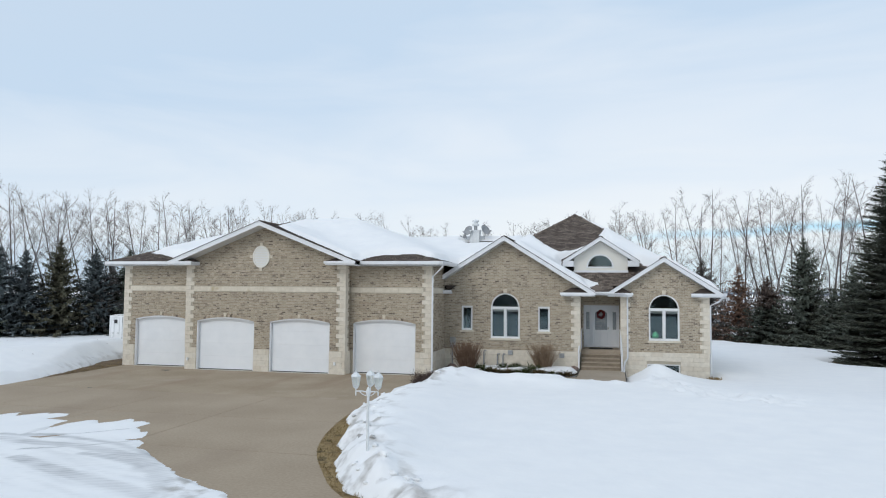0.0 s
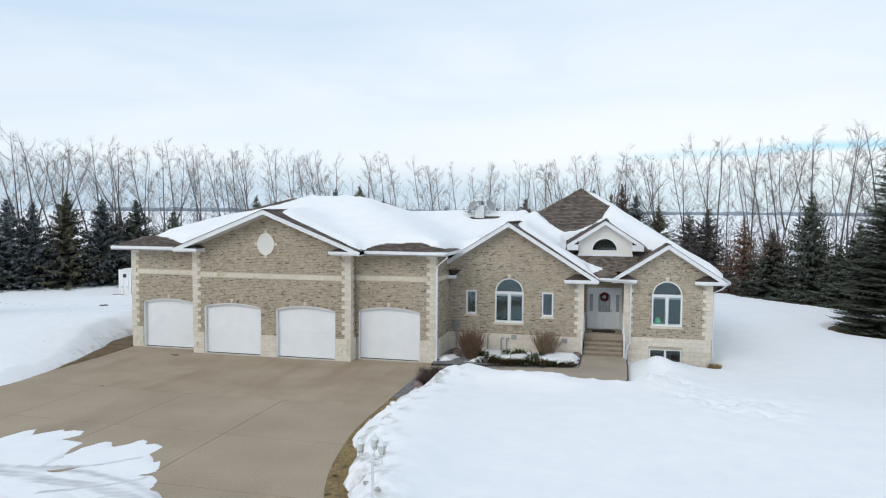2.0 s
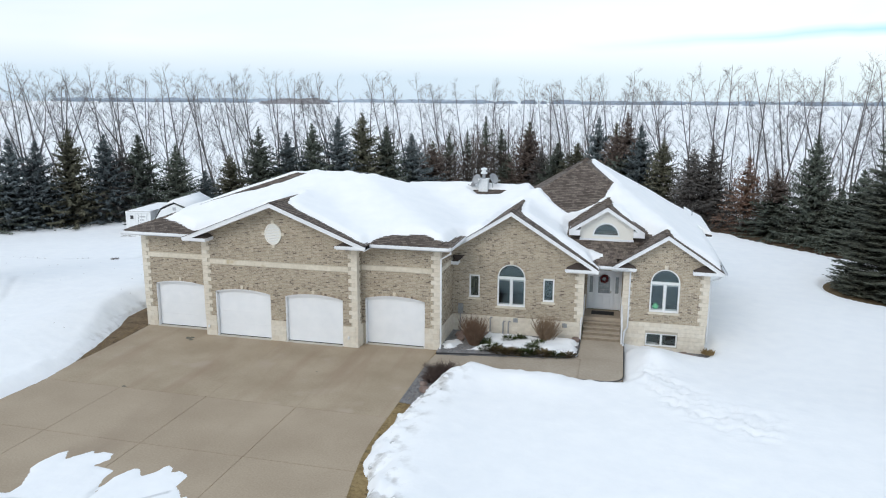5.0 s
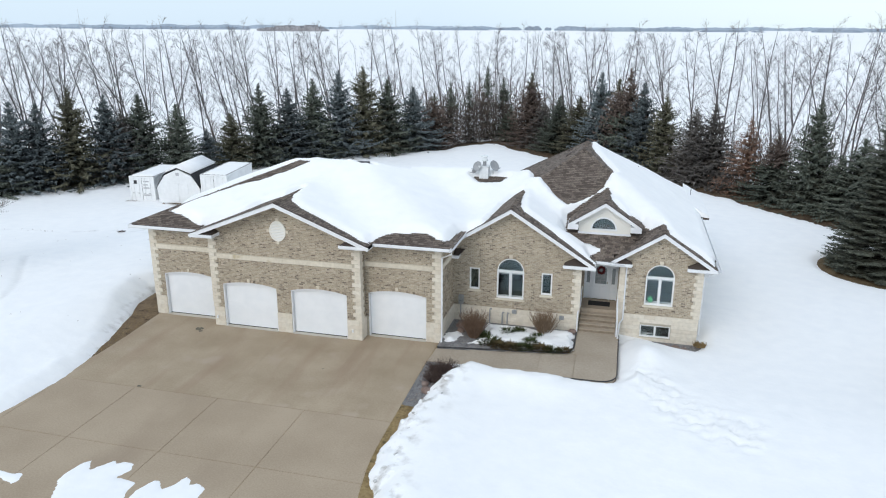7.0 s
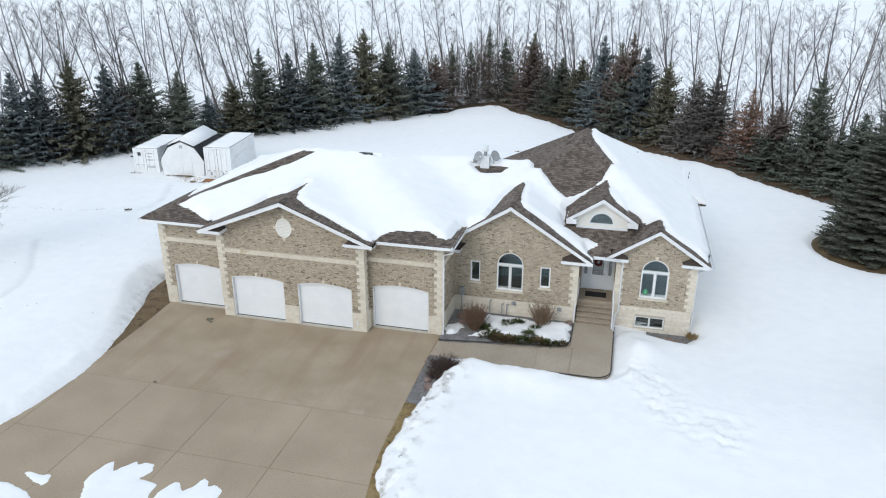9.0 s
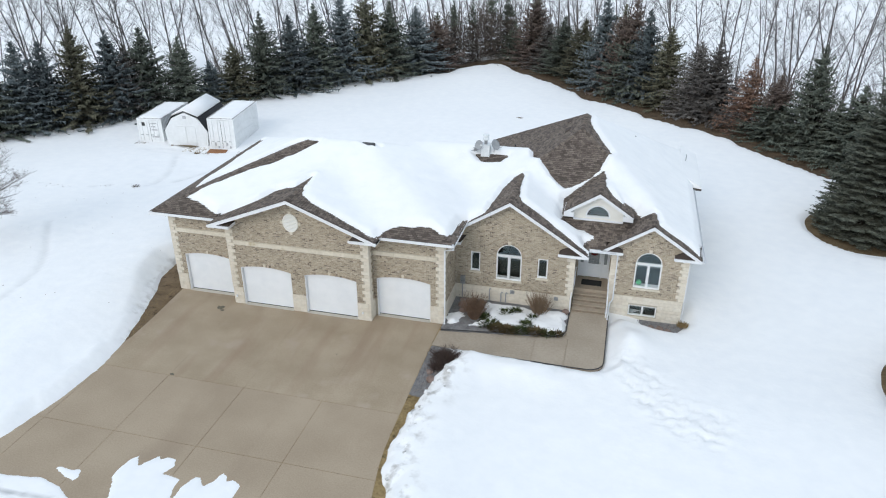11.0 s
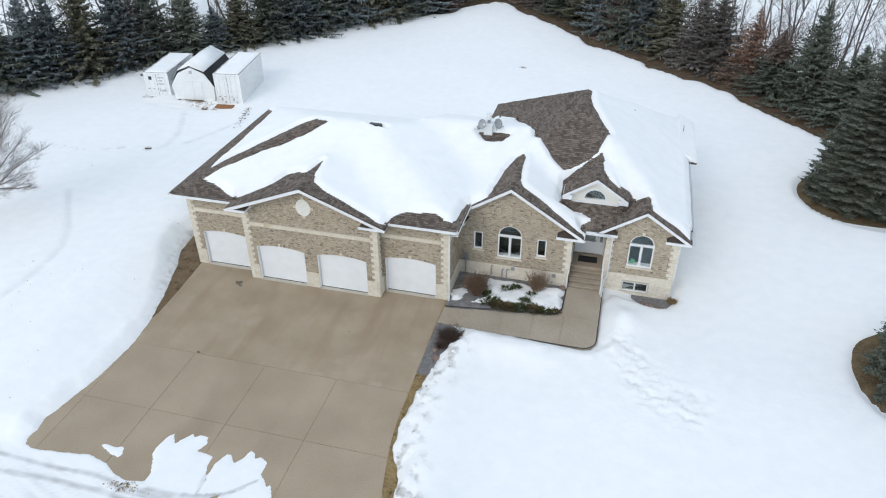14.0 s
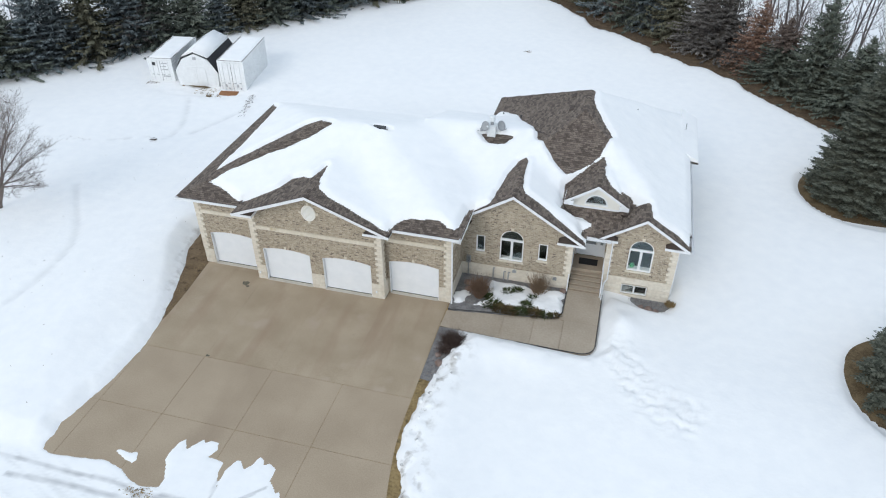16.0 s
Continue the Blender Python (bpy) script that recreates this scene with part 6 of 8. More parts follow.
# snow on the roof: fills the valleys and rounds off towards the bare shingles
step = 0.11
rx, ry = np.meshgrid(np.arange(-24.6, 5.75, step), np.arange(31.0, 53.8, step))
rz = roof_height(rx, ry)
on = rz > 0
soft = np.where(on, rz, np.nan)
for _ in range(45):
    pad = np.pad(soft, 1, mode="edge")
    soft = np.where(on, np.nanmean(np.stack([pad[1:-1, 1:-1], pad[:-2, 1:-1], pad[2:, 1:-1], pad[1:-1, :-2], pad[1:-1, 2:]]), axis=0), np.nan)
soft = np.where(on, soft, rz)
off = np.where(on, 0.0, 1.0)
rim = np.full(rx.shape, 0.6)
reach = off.copy()
for k in range(5):
    pad = np.pad(reach, 1, constant_values=1)
    reach = np.max(np.stack([pad[1:-1, 1:-1], pad[:-2, 1:-1], pad[2:, 1:-1], pad[1:-1, :-2], pad[1:-1, 2:]]), axis=0)
    rim = np.where((reach > 0) & (rim > 0.5), step * (k + 0.3), rim)
bd = bare_distance(rx, ry)
cover_depth = 0.26 + 0.10 * layered(rx * 0.35, ry * 0.35, 3) + 0.012 * layered(rx * 2, ry * 2, 3)
rounding = smooth_step(-0.02, 0.42, bd) * (0.4 + 0.6 * smooth_step(0.0, 0.5, rim))
settled = np.maximum(0.08, soft - rz + cover_depth)
blend = smooth_step(0.1, 0.9, bd)
top_z = rz + (cover_depth * (1 - blend) + settled * blend) * rounding - 0.03 * (bd < 0)
use = on & (bd > -0.08)
ii = np.arange(rx.size).reshape(rx.shape)
jump = np.maximum.reduce([top_z[:-1, :-1], top_z[1:, :-1], top_z[:-1, 1:], top_z[1:, 1:]]) - np.minimum.reduce([top_z[:-1, :-1], top_z[1:, :-1], top_z[:-1, 1:], top_z[1:, 1:]])
keep = use[:-1, :-1] & use[1:, :-1] & use[:-1, 1:] & use[1:, 1:] & (jump < 0.75)
qq = np.stack([ii[:-1, :-1], ii[:-1, 1:], ii[1:, 1:], ii[1:, :-1]], -1)[keep]
used = np.unique(qq)
remap = -np.ones(rx.size, int)
remap[used] = np.arange(len(used))
tops = np.stack([rx, ry, top_z], -1).reshape(-1, 3)[used]
snow_faces = remap[qq].tolist()
# a skirt down to the shingles along every open edge
edges = {}
for f in snow_faces:
    for a, b in zip(f, f[1:] + f[:1]):
        edges[(a, b)] = True
verts = tops.tolist()
lower = {}
flat_rz = rz.reshape(-1)[used]
for a, b in list(edges):
    if (b, a) not in edges:
        for v in (a, b):
            if v not in lower:
                lower[v] = len(verts)
                verts.append([tops[v][0], tops[v][1], float(flat_rz[v]) - 0.02])
        snow_faces.append([b, a, lower[a], lower[b]])
blanket = raw("roof_snow", verts, snow_faces, M["snow_roof"], smooth=True)
tagged(blanket, "thick white snow lying on the house roof", "snow", kind="stuff")

# shingles in courses on the bare stretches
PLANES = [(0, (0, -1), 0.375), (0, (-1, 0), 0.375), (0, (1, 0), 0.375), (1, (-1, 0), 0.394), (1, (1, 0), 0.394), (2, (0, -1), 0.63), (2, (-1, 0), 0.63), (2, (1, 0), 0.63),
          (3, (-1, 0), 0.625), (3, (1, 0), 0.625), (4, (-1, 0), 0.65), (4, (1, 0), 0.65), (5, (-1, 0), 0.65), (5, (1, 0), 0.65), (6, (0, -1), 0.375)]
FRONT = {1: 31.17, 3: 34.97, 4: 35.97, 5: 37.12}
tabs = []
rnd = random.Random(11)
for which, (ux, uy), s in PLANES:
    run = 0.142 / math.sqrt(1 + s * s)
    us, vs_ = np.meshgrid(np.arange(-60, 60, run), np.arange(-60, 60, 0.25))
    rows_ = np.round((us + 60) / run).astype(int)
    vv = vs_ + 0.25 * ((rows_ * 0.382) % 1.0)
    cx = ux * us + abs(uy) * vv
    cy = uy * us + abs(ux) * vv
    ok = (cx > -24.6) & (cx < 5.6) & (cy > 31.1) & (cy < 53.7)
    cx, cy = cx[ok], cy[ok]
    parts_ = np.stack(roof_parts(cx, cy))
    eps = 0.02
    ahead = np.stack(roof_parts(cx + ux * eps, cy + uy * eps))[which]
    right_plane = np.abs((parts_[which] - ahead) / eps - s) < 0.02
    top_one = parts_[which] >= parts_.max(axis=0) - 0.02
    if which == 2:
        # the strip sheltered by the dormer's overhang
        top_one |= (np.abs(cx + 0.15) < 1.9) & (cy < 37.62) & (parts_[2] > parts_[3]) & (parts_[2] > parts_[4])
    ok = right_plane & top_one & (bare_distance(cx, cy) < 0.3)
    for x, y, z in zip(cx[ok], cy[ok], parts_[which][ok]):
        tabs.append((float(x), float(y), float(z), ux, uy, s, run, FRONT.get(which, 0.0)))


def tab_mesh(specs):
    vs, fs = [], []
    for x, y, z, ux, uy, s, run, front in specs:
        n = len(vs)
        w, lift = 0.121, 0.024 + 0.010 * rnd.random()
        px, py = abs(uy), abs(ux)
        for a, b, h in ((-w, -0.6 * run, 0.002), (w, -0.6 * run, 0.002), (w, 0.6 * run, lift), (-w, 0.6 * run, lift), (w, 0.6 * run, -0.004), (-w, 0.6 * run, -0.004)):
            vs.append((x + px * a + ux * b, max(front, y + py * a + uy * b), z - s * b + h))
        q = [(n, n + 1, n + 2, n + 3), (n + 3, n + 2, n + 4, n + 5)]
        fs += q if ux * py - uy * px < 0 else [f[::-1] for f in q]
    return vs, fs


near_tabs = [t for t in tabs if -0.8 < t[0] < 2.9 and t[1] < 38.2][:300]
chosen = set(near_tabs)
far_tabs = [t for t in tabs if t not in chosen]
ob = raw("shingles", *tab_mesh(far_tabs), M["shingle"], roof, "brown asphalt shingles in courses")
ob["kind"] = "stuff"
# each tab's butt edge is painted dark in place of the course's shadow line
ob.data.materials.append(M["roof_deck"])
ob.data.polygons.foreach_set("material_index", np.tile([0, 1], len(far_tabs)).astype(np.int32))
for t in near_tabs:
    raw("shingle", *tab_mesh([t]), M["shingle_single"], roof)
# ridge and hip caps on the bare lines
for p, q in (((-24.4, 32.1, 5.27), (-17.7, 38.8, 7.79)), ((-15.67, 31.25, 7.12), (-15.67, 34.4, 7.12)), ((-4.69, 35.1, 6.60), (-4.69, 39.5, 6.60)), ((-1.7, 43.2, 8.45), (-1.7, 46.4, 8.45)), ((-1.7, 43.2, 8.45), (-4.2, 40.7, 6.88)), ((-1.7, 43.2, 8.45), (0.0, 41.5, 7.38)), ((-1.7, 46.4, 8.45), (-8.6, 53.3, 4.10)), ((-0.15, 37.2, 6.70), (-0.15, 40.4, 6.70)), ((2.8, 36.05, 5.60), (2.8, 37.8, 5.60))):
    a, b = Vector(p), Vector(q)
    n = max(2, round((b - a).length / 0.2))
    d = (b - a).normalized()
    w = d.cross(Vector((0, 0, 1))).normalized()
    vs, fs = [], []
    for k in range(n):
        c0, c1 = a + (b - a) * (k / n), a + (b - a) * ((k + 1.25) / n)
        m = len(vs)
        for c, h in ((c0, 0.028), (c1, 0.008)):
            vs += [tuple(c - w * 0.14 + Vector((0, 0, h - 0.06))), tuple(c + Vector((0, 0, h))), tuple(c + w * 0.14 + Vector((0, 0, h - 0.06)))]
        fs += [(m, m + 1, m + 4, m + 3), (m + 1, m + 2, m + 5, m + 4), (m + 2, m + 1, m)]
    ob = raw("ridge_capping", vs, fs, M["shingle"], roof)
    ob["kind"] = "stuff"

# low bay on the east side with its own short eave
bay = part("bay_roof", boxes((5.4, 6.02, 46.7, 53.6, 3.76, 3.86)), M["roof_deck"], house, "short brown eave of the side bay")
part("snow_layer", prism([(4.8, 4.0), (6.0, 3.87), (6.02, 3.97), (5.9, 4.06), (5.5, 4.27), (4.8, 4.66)], 46.74, 53.5), M["snow_roof"], bay, "snow on the side bay")

# flue with cap and satellite dishes
flue = thing("chimney_flue", "white boxed flue with a round metal cap on the roof", "chimney", at=(-7.35, 41.75, 6.7))
part("chase", boxes((-0.27, 0.27, -0.27, 0.27, -0.35, 0.70), bevel=0.01), M["lamp_paint"], flue)
part("top_plate", boxes((-0.31, 0.31, -0.31, 0.31, 0.70, 0.75)), M["lamp_paint"], flue)
part("pipe", lathe(bmesh.new(), [(0.10, 0.74), (0.10, 1.02)], sides=14), M["steel"], flue)
part("rain_cap", lathe(bmesh.new(), [(0.19, 1.02), (0.20, 1.12), (0.12, 1.15), (0.12, 1.25), (0.20, 1.26), (0.19, 1.34), (0.03, 1.39)], sides=16), M["lamp_paint"], flue)


def dish(at, aim, size, label):
    d = thing("satellite_dish", label, "satellite dish", at=at, group="dishes on the flue")
    turn = Vector(aim).to_track_quat("Z", "Y").to_matrix().to_4x4()
    b = bmesh.new()
    lathe(b, [(0.02, 0.0), (size * 0.35, 0.02), (size * 0.7, 0.075), (size, 0.16), (size, 0.175), (size * 0.7, 0.09), (size * 0.35, 0.035), (0.02, 0.015)], sides=24)
    bmesh.ops.transform(b, matrix=turn, verts=b.verts)
    part("reflector", b, M["dish"], d, smooth=True)
    b = bmesh.new()
    tube(b, [(0, -size * 0.95, 0.15), (0, -size * 0.8, 0.42)], 0.02, 6)
    box(b, -0.06, 0.06, -size * 0.85, -size * 0.7, 0.38, 0.5)
    bmesh.ops.transform(b, matrix=turn, verts=b.verts)
    part("feed_arm", b, M["dish"], d)
    part("mast", tube(bmesh.new(), [(0, 0, -0.02), (0.0, 0.12, -0.1), (0.0, 0.14, -0.62)], 0.025, 6), M["steel"], d)


dish((-7.66, 41.60, 7.36), (-0.5, -0.75, 0.4), 0.31, "grey satellite dish mounted beside the white flue")
dish((-6.86, 41.74, 7.40), (0.72, -0.45, 0.45), 0.33, "grey satellite dish mounted beside the white flue")
dish((-7.9, 41.75, 7.05), (-0.5, -0.75, 0.3), 0.13, "small grey antenna dish low on the white flue")
for x, y, h, r in ((-7.9, 49.0, 0.25, 0.05), (-6.3, 46.9, 0.22, 0.05), (5.1, 50.4, 0.7, 0.02), (1.5, 48.0, 0.2, 0.05)):
    z = float(roof_height(np.array([x]), np.array([y]))[0])
    b = tube(bmesh.new(), [(x, y, z - 0.1), (x, y, z + h + 0.1)], r, 8)
    tagged(mesh_object("roof_pipe", b, M["dark_metal"]), "thin dark vent pipe through the roof", "pipe", group="roof vent pipes")
for x, y in ((-2.75, 46.7), (-2.7, 44.6)):
    z = float(roof_height(np.array([x]), np.array([y]))[0])
    b = boxes((-0.17, 0.17, -0.3, 0.3, -0.05, 0.05), bevel=0.02)
    hood = tagged(mesh_object("roof_vent", b, M["roof_deck"]), "low dark brown box vent on the bare shingles", "vent", group="roof box vents")
    hood.matrix_basis = pose(x, y, z + 0.02, 0, -32, 0)
vent_bm = boxes((-14.3, -13.5, 38.72, 39.05, 7.62, 7.88), bevel=0.03)
tagged(mesh_object("ridge_vent", vent_bm, M["dark_metal"]), "low black box vent on the garage ridge", "vent")

# ---- trees ----
def spruce_mesh(seed, h, radius, density, needle, thin=0.0, even=0.0, taper=0.92, bare_below=0.0, top_needle="", top_from=2.0, loose=0.0, size=1.0):
    """A spruce: tapered trunk, tiers of limbs that rise near the top and sag lower down, each a frond of needle sprays.
    thin: share of sprays lost; bare_below: part of the height where dead limbs have dropped most needles; top_needle: another foliage above top_from."""
    rnd = random.Random(seed)
    tb = bmesh.new()
    tube(tb, [(0, 0, -0.4), (0.03, 0.02, h * 0.3), (0.0, 0.03, h * 0.7), (0, 0, h * 0.99)], [0.16 * h / 9, 0.12 * h / 9, 0.06 * h / 9, 0.012], 7)
    vs, fs, upper = [], [], []

    def spray(p, d, length, width, droop):
        length, width, droop = length * size, width * size, droop * size
        side = Vector((-d.y, d.x, rnd.uniform(-0.25, 0.25))).normalized() * width
        tip = p + d * length + Vector((0, 0, -droop))
        mid = p + d * length * 0.42 + Vector((0, 0, -droop * 0.2))
        lift = Vector((0, 0, width * rnd.uniform(-0.9, 0.2)))
        n = len(vs)
        vs.extend([tuple(p), tuple(mid + side + lift), tuple(tip), tuple(mid - side + lift)])
        fs.extend([(n, n + 1, n + 2), (n, n + 2, n + 3)])
        high = p.z + rnd.uniform(-0.5, 0.5) > top_from * h
        upper.extend([high, high])

    z = 0.25
    az = rnd.random() * 6
    ph1, ph2 = rnd.random() * 6, rnd.random() * 6
    reaches = (0.62 + 0.28 * even, 0.8 + 0.12 * even, 0.9 + 0.06 * even, 0.96, 1.0, 1.06 - 0.05 * even)
    if loose:
        reaches = (0.45, 0.66, 0.82, 0.92, 0.98, 1.04, 1.1)
    while z < h * 0.975:
        frac = z / h
        reach = radius * (1 - frac) ** taper * (0.84 + 0.16 * min(1, frac * 9)) + 0.05
        tier = rnd.uniform(0.78, 1.08)
        count = max(4, round(density * (1.1 - 0.55 * frac)))
        for k in range(count):
            az += math.tau / count + rnd.uniform(-0.28, 0.28)
            lobe = 1 + 0.10 * math.sin(2 * az + ph1) + 0.08 * math.sin(3 * az + ph2 + 4 * frac)
            L = reach * (tier + (1 - tier) * even) * (lobe + (1 - lobe) * even) * rnd.choice(reaches)
            d = Vector((math.cos(az), math.sin(az), 0))
            base = Vector((0, 0, z + rnd.uniform(-0.12, 0.12) * (1 + loose)))
            rise, turn_up = 0.55 * frac ** 1.3 - 0.40 * (1 - frac), 0.26 * (1 - frac)
            if loose:
                rise, turn_up = rise + rnd.uniform(-0.12, 0.16), turn_up + rnd.uniform(-0.05, 0.12)
            rise = max(rise, (0.22 - base.z) / L - turn_up)
            small = min(1.0, 0.25 + L / 1.5)
            bald = frac < bare_below * rnd.uniform(0.7, 1.15)
            lost = 0.72 if bald else thin
            if L > 0.7:
                tube(tb, [base, base + d * L * 0.8 + Vector((0, 0, L * 0.8 * (rise + turn_up * 0.8)))], [0.022, 0.006], 3, cap=False)
            if bald:
                for _ in range(int(3 + L * 2.2)):
                    s = rnd.uniform(0.2, 0.95)
                    p = base + d * L * s + Vector((0, 0, L * s * (rise + turn_up * s)))
                    a2 = az + rnd.choice((-1, 1)) * rnd.uniform(0.4, 1.1)
                    tube(tb, [p, p + Vector((math.cos(a2), math.sin(a2), rnd.uniform(-0.35, 0.1))) * rnd.uniform(0.3, 0.7)], [0.010, 0.004], 3, cap=False)
            n = max(3, int(L / (0.20 * size)))
            for j in range(n + 1):
                s = (j + 0.6) / (n + 0.8)
                if lost and rnd.random() < lost * (1.25 - 0.6 * s):
                    continue
                p = base + d * L * s + Vector((0, 0, L * s * (rise + turn_up * s)))
                w = (0.20 + 0.42 * (1 - s) * min(1, 0.35 + 2.2 * s)) * small
                for sg in (-1, 1):
                    a2 = az + sg * rnd.uniform(0.55, 1.05)
                    d2 = Vector((math.cos(a2), math.sin(a2), rnd.uniform(-0.1, 0.15)))
                    spray(p, d2, w * rnd.uniform(0.75, 1.3), (0.062 + 0.11 * w) * (1 - 0.45 * lost), w * rnd.uniform(0.15, 0.6))
                if j % 2 == 0:
                    d3 = Vector((d.x * 0.4 + rnd.uniform(-0.5, 0.5), d.y * 0.4 + rnd.uniform(-0.5, 0.5), 0))
                    spray(p, d3, 0.28 * small, 0.085 * (1 - 0.4 * lost), rnd.uniform(0.15, 0.45) * small)
                spray(p, d, (0.36 - 0.1 * s) * small * rnd.uniform(0.8, 1.25), 0.075 * small, rnd.uniform(-0.06, 0.1))
            if even:
                for q in (-0.7, -0.35, 0.0, 0.35, 0.7):
                    d4 = Vector((math.cos(az + q), math.sin(az + q), rnd.uniform(-0.2, 0.1)))
                    spray(p, d4, 0.34 * rnd.uniform(0.8, 1.2), 0.085, rnd.uniform(0.0, 0.12))
        z += rnd.uniform(0.24, 0.36) * (1.12 - 0.5 * frac + 0.32 * loose * frac) * (0.4 + 0.6 * size)
    for k in range(10):
        a2, f = k * 2.4, 0.93 + 0.05 * k / 10
        spray(Vector((0, 0, h * f)), Vector((math.cos(a2) * 0.55, math.sin(a2) * 0.55, 0.7)), 0.28 * (1.0 - f) * 12 + 0.05, 0.035, 0.0)
    for k in range(3):
        a2 = k * 2.1
        spray(Vector((0, 0, h * 0.96)), Vector((math.cos(a2) * 0.03, math.sin(a2) * 0.03, 1.0)), h * 0.055, 0.035, 0.0)
    tm = bpy.data.meshes.new("trunk")
    tb.to_mesh(tm)
    tb.free()
    tm.materials.append(M["bark_dead" if bare_below else "bark_spruce"])
    cm = bpy.data.meshes.new("crown")
    cm.from_pydata(vs, [], fs)
    cm.materials.append(M[needle])
    if top_needle:
        cm.materials.append(M[top_needle])
        cm.polygons.foreach_set("material_index", np.array(upper, np.int32))
    return tm, cm


# the kinds of spruce in the rows: needles, share of lost sprays, bared height, other needles higher up
SPRUCE_KINDS = {
    "green": ("spruce", 0.06, 0.0, "", 2.0, "dark green spruce with drooping limbs in a dense row"),
    "olive": ("spruce_olive", 0.12, 0.0, "", 2.0, "olive-brown spruce with drooping limbs in the tree row"),
    "blue": ("spruce_blue", 0.06, 0.0, "", 2.0, "blue-grey spruce with dense drooping limbs"),
    "grey": ("spruce_grey", 0.16, 0.0, "", 2.0, "thinning grey-brown spruce in the tree row"),
    "rust": ("spruce_dead", 0.38, 0.30, "", 2.0, "dying rust-brown spruce with bare lower limbs"),
    "rusty": ("spruce_rusty", 0.18, 0.0, "spruce_olive", 0.86, "rusty grey-brown spruce with an olive-green tip"),
    "rust_top": ("spruce", 0.12, 0.0, "spruce_rusty", 0.55, "low green spruce with a dying rust-brown top"),
    "gaunt": ("spruce_brown", 0.30, 0.62, "spruce", 0.60, "gaunt spruce with bare grey lower limbs and a green top"),
}
SPRUCES = {}
for n_kind, (kind, (needle, lost, bald, top, top_from, _)) in enumerate(SPRUCE_KINDS.items()):
    SPRUCES[kind] = [spruce_mesh(n_kind * 71 + k * 13, 9.0, {"gaunt": 3.1, "rust": 3.9}.get(kind, (5.2, 4.5, 4.8, 5.4)[k]), (16, 17, 16, 16)[k], needle, lost, taper=(1.12, 0.98, 1.05, 1.2)[k], bare_below=bald, top_needle=top, top_from=top_from, loose=1.0) for k in range(4)]


def plant_spruce(x, y, h, kind, wide=1.0, group="spruce rows round the yard", z=None, meshes=None, native=9.0, label=""):
    rnd = random.Random(round(x * 100))
    g = float(terrain(np.array(x), np.array(y))) if z is None else z
    t = thing("spruce_tree", label or SPRUCE_KINDS[kind][5], "tree", at=(x, y, g), turn=rnd.uniform(0, 360), group=group)
    s = h / native
    wide *= rnd.uniform(0.94, 1.16) if meshes is None else 1.0
    for nm, me in zip(("trunk", "crown"), meshes or SPRUCES[kind][rnd.randrange(4)]):
        o = new(nm, me)
        o.parent = t
        o.scale = (s * wide, s * wide, s)
    return t


# place of the trunk and height of the tip over the house's ground
ROW_WEST = [(-59.1, 60.2, 8.1, "blue"), (-57.7, 62.0, 7.8, "blue"), (-55.7, 64.4, 9.2, "olive"), (-53.6, 67.1, 8.1, "blue"), (-52.6, 68.3, 6.8, "grey"), (-51.4, 69.8, 8.3, "green"), (-49.1, 72.7, 7.1, "green"),
            (-47.1, 75.2, 4.0, "blue"), (-45.2, 77.4, 5.7, "olive"), (-42.9, 80.4, 8.8, "green"), (-40.6, 83.2, 8.1, "blue"), (-38.4, 85.9, 9.0, "green"), (-36.1, 88.8, 10.1, "blue"), (-33.8, 91.6, 10.6, "olive"),
            (-31.5, 94.5, 8.7, "green"), (-28.9, 97.7, 7.6, "blue"), (-26.6, 100.6, 6.5, "rusty"), (-24.3, 103.5, 7.7, "gaunt"), (-22.1, 106.1, 7.7, "gaunt"), (-19.9, 108.9, 9.8, "gaunt"), (-17.9, 111.4, 7.9, "gaunt")]
ROW_EAST = [(-16.1, 110.3, 4.0, "green"), (-12.6, 106.4, 9.0, "rusty"), (-10.5, 104.1, 5.1, "grey"), (-8.0, 101.3, 6.5, "green"), (-5.1, 98.1, 6.8, "olive"), (-2.4, 95.1, 10.0, "blue"), (-0.2, 92.7, 9.3, "rusty"),
            (1.1, 91.2, 10.8, "rust_top"), (2.7, 89.4, 9.4, "blue"), (5.2, 86.6, 8.2, "olive"), (8.2, 83.3, 7.2, "grey"), (9.9, 81.3, 7.7, "grey"), (13.0, 77.9, 6.9, "rust"), (15.2, 75.4, 5.6, "rust_top"), (17.8, 72.5, 9.0, "green"),
            (19.7, 70.5, 4.5, "green"), (20.9, 69.2, 6.4, "green"), (22.6, 66.2, 7.0, "green")]
WIDTHS = {"gaunt": 0.95, "rust": 1.05}
for x, y, tip, kind in [(x + 0.8, y - 0.65, tip, kind) if -49.5 < x < -25 else (x, y, tip, kind) for x, y, tip, kind in ROW_WEST] + [(x - 0.3, y - 0.3, tip, kind) for x, y, tip, kind in ROW_EAST]:
    h = tip - float(terrain(np.array(x), np.array(y)))
    plant_spruce(x, y, h, kind, wide=WIDTHS.get(kind, 1.0) * (9.0 / h) ** 0.6 * 0.96)
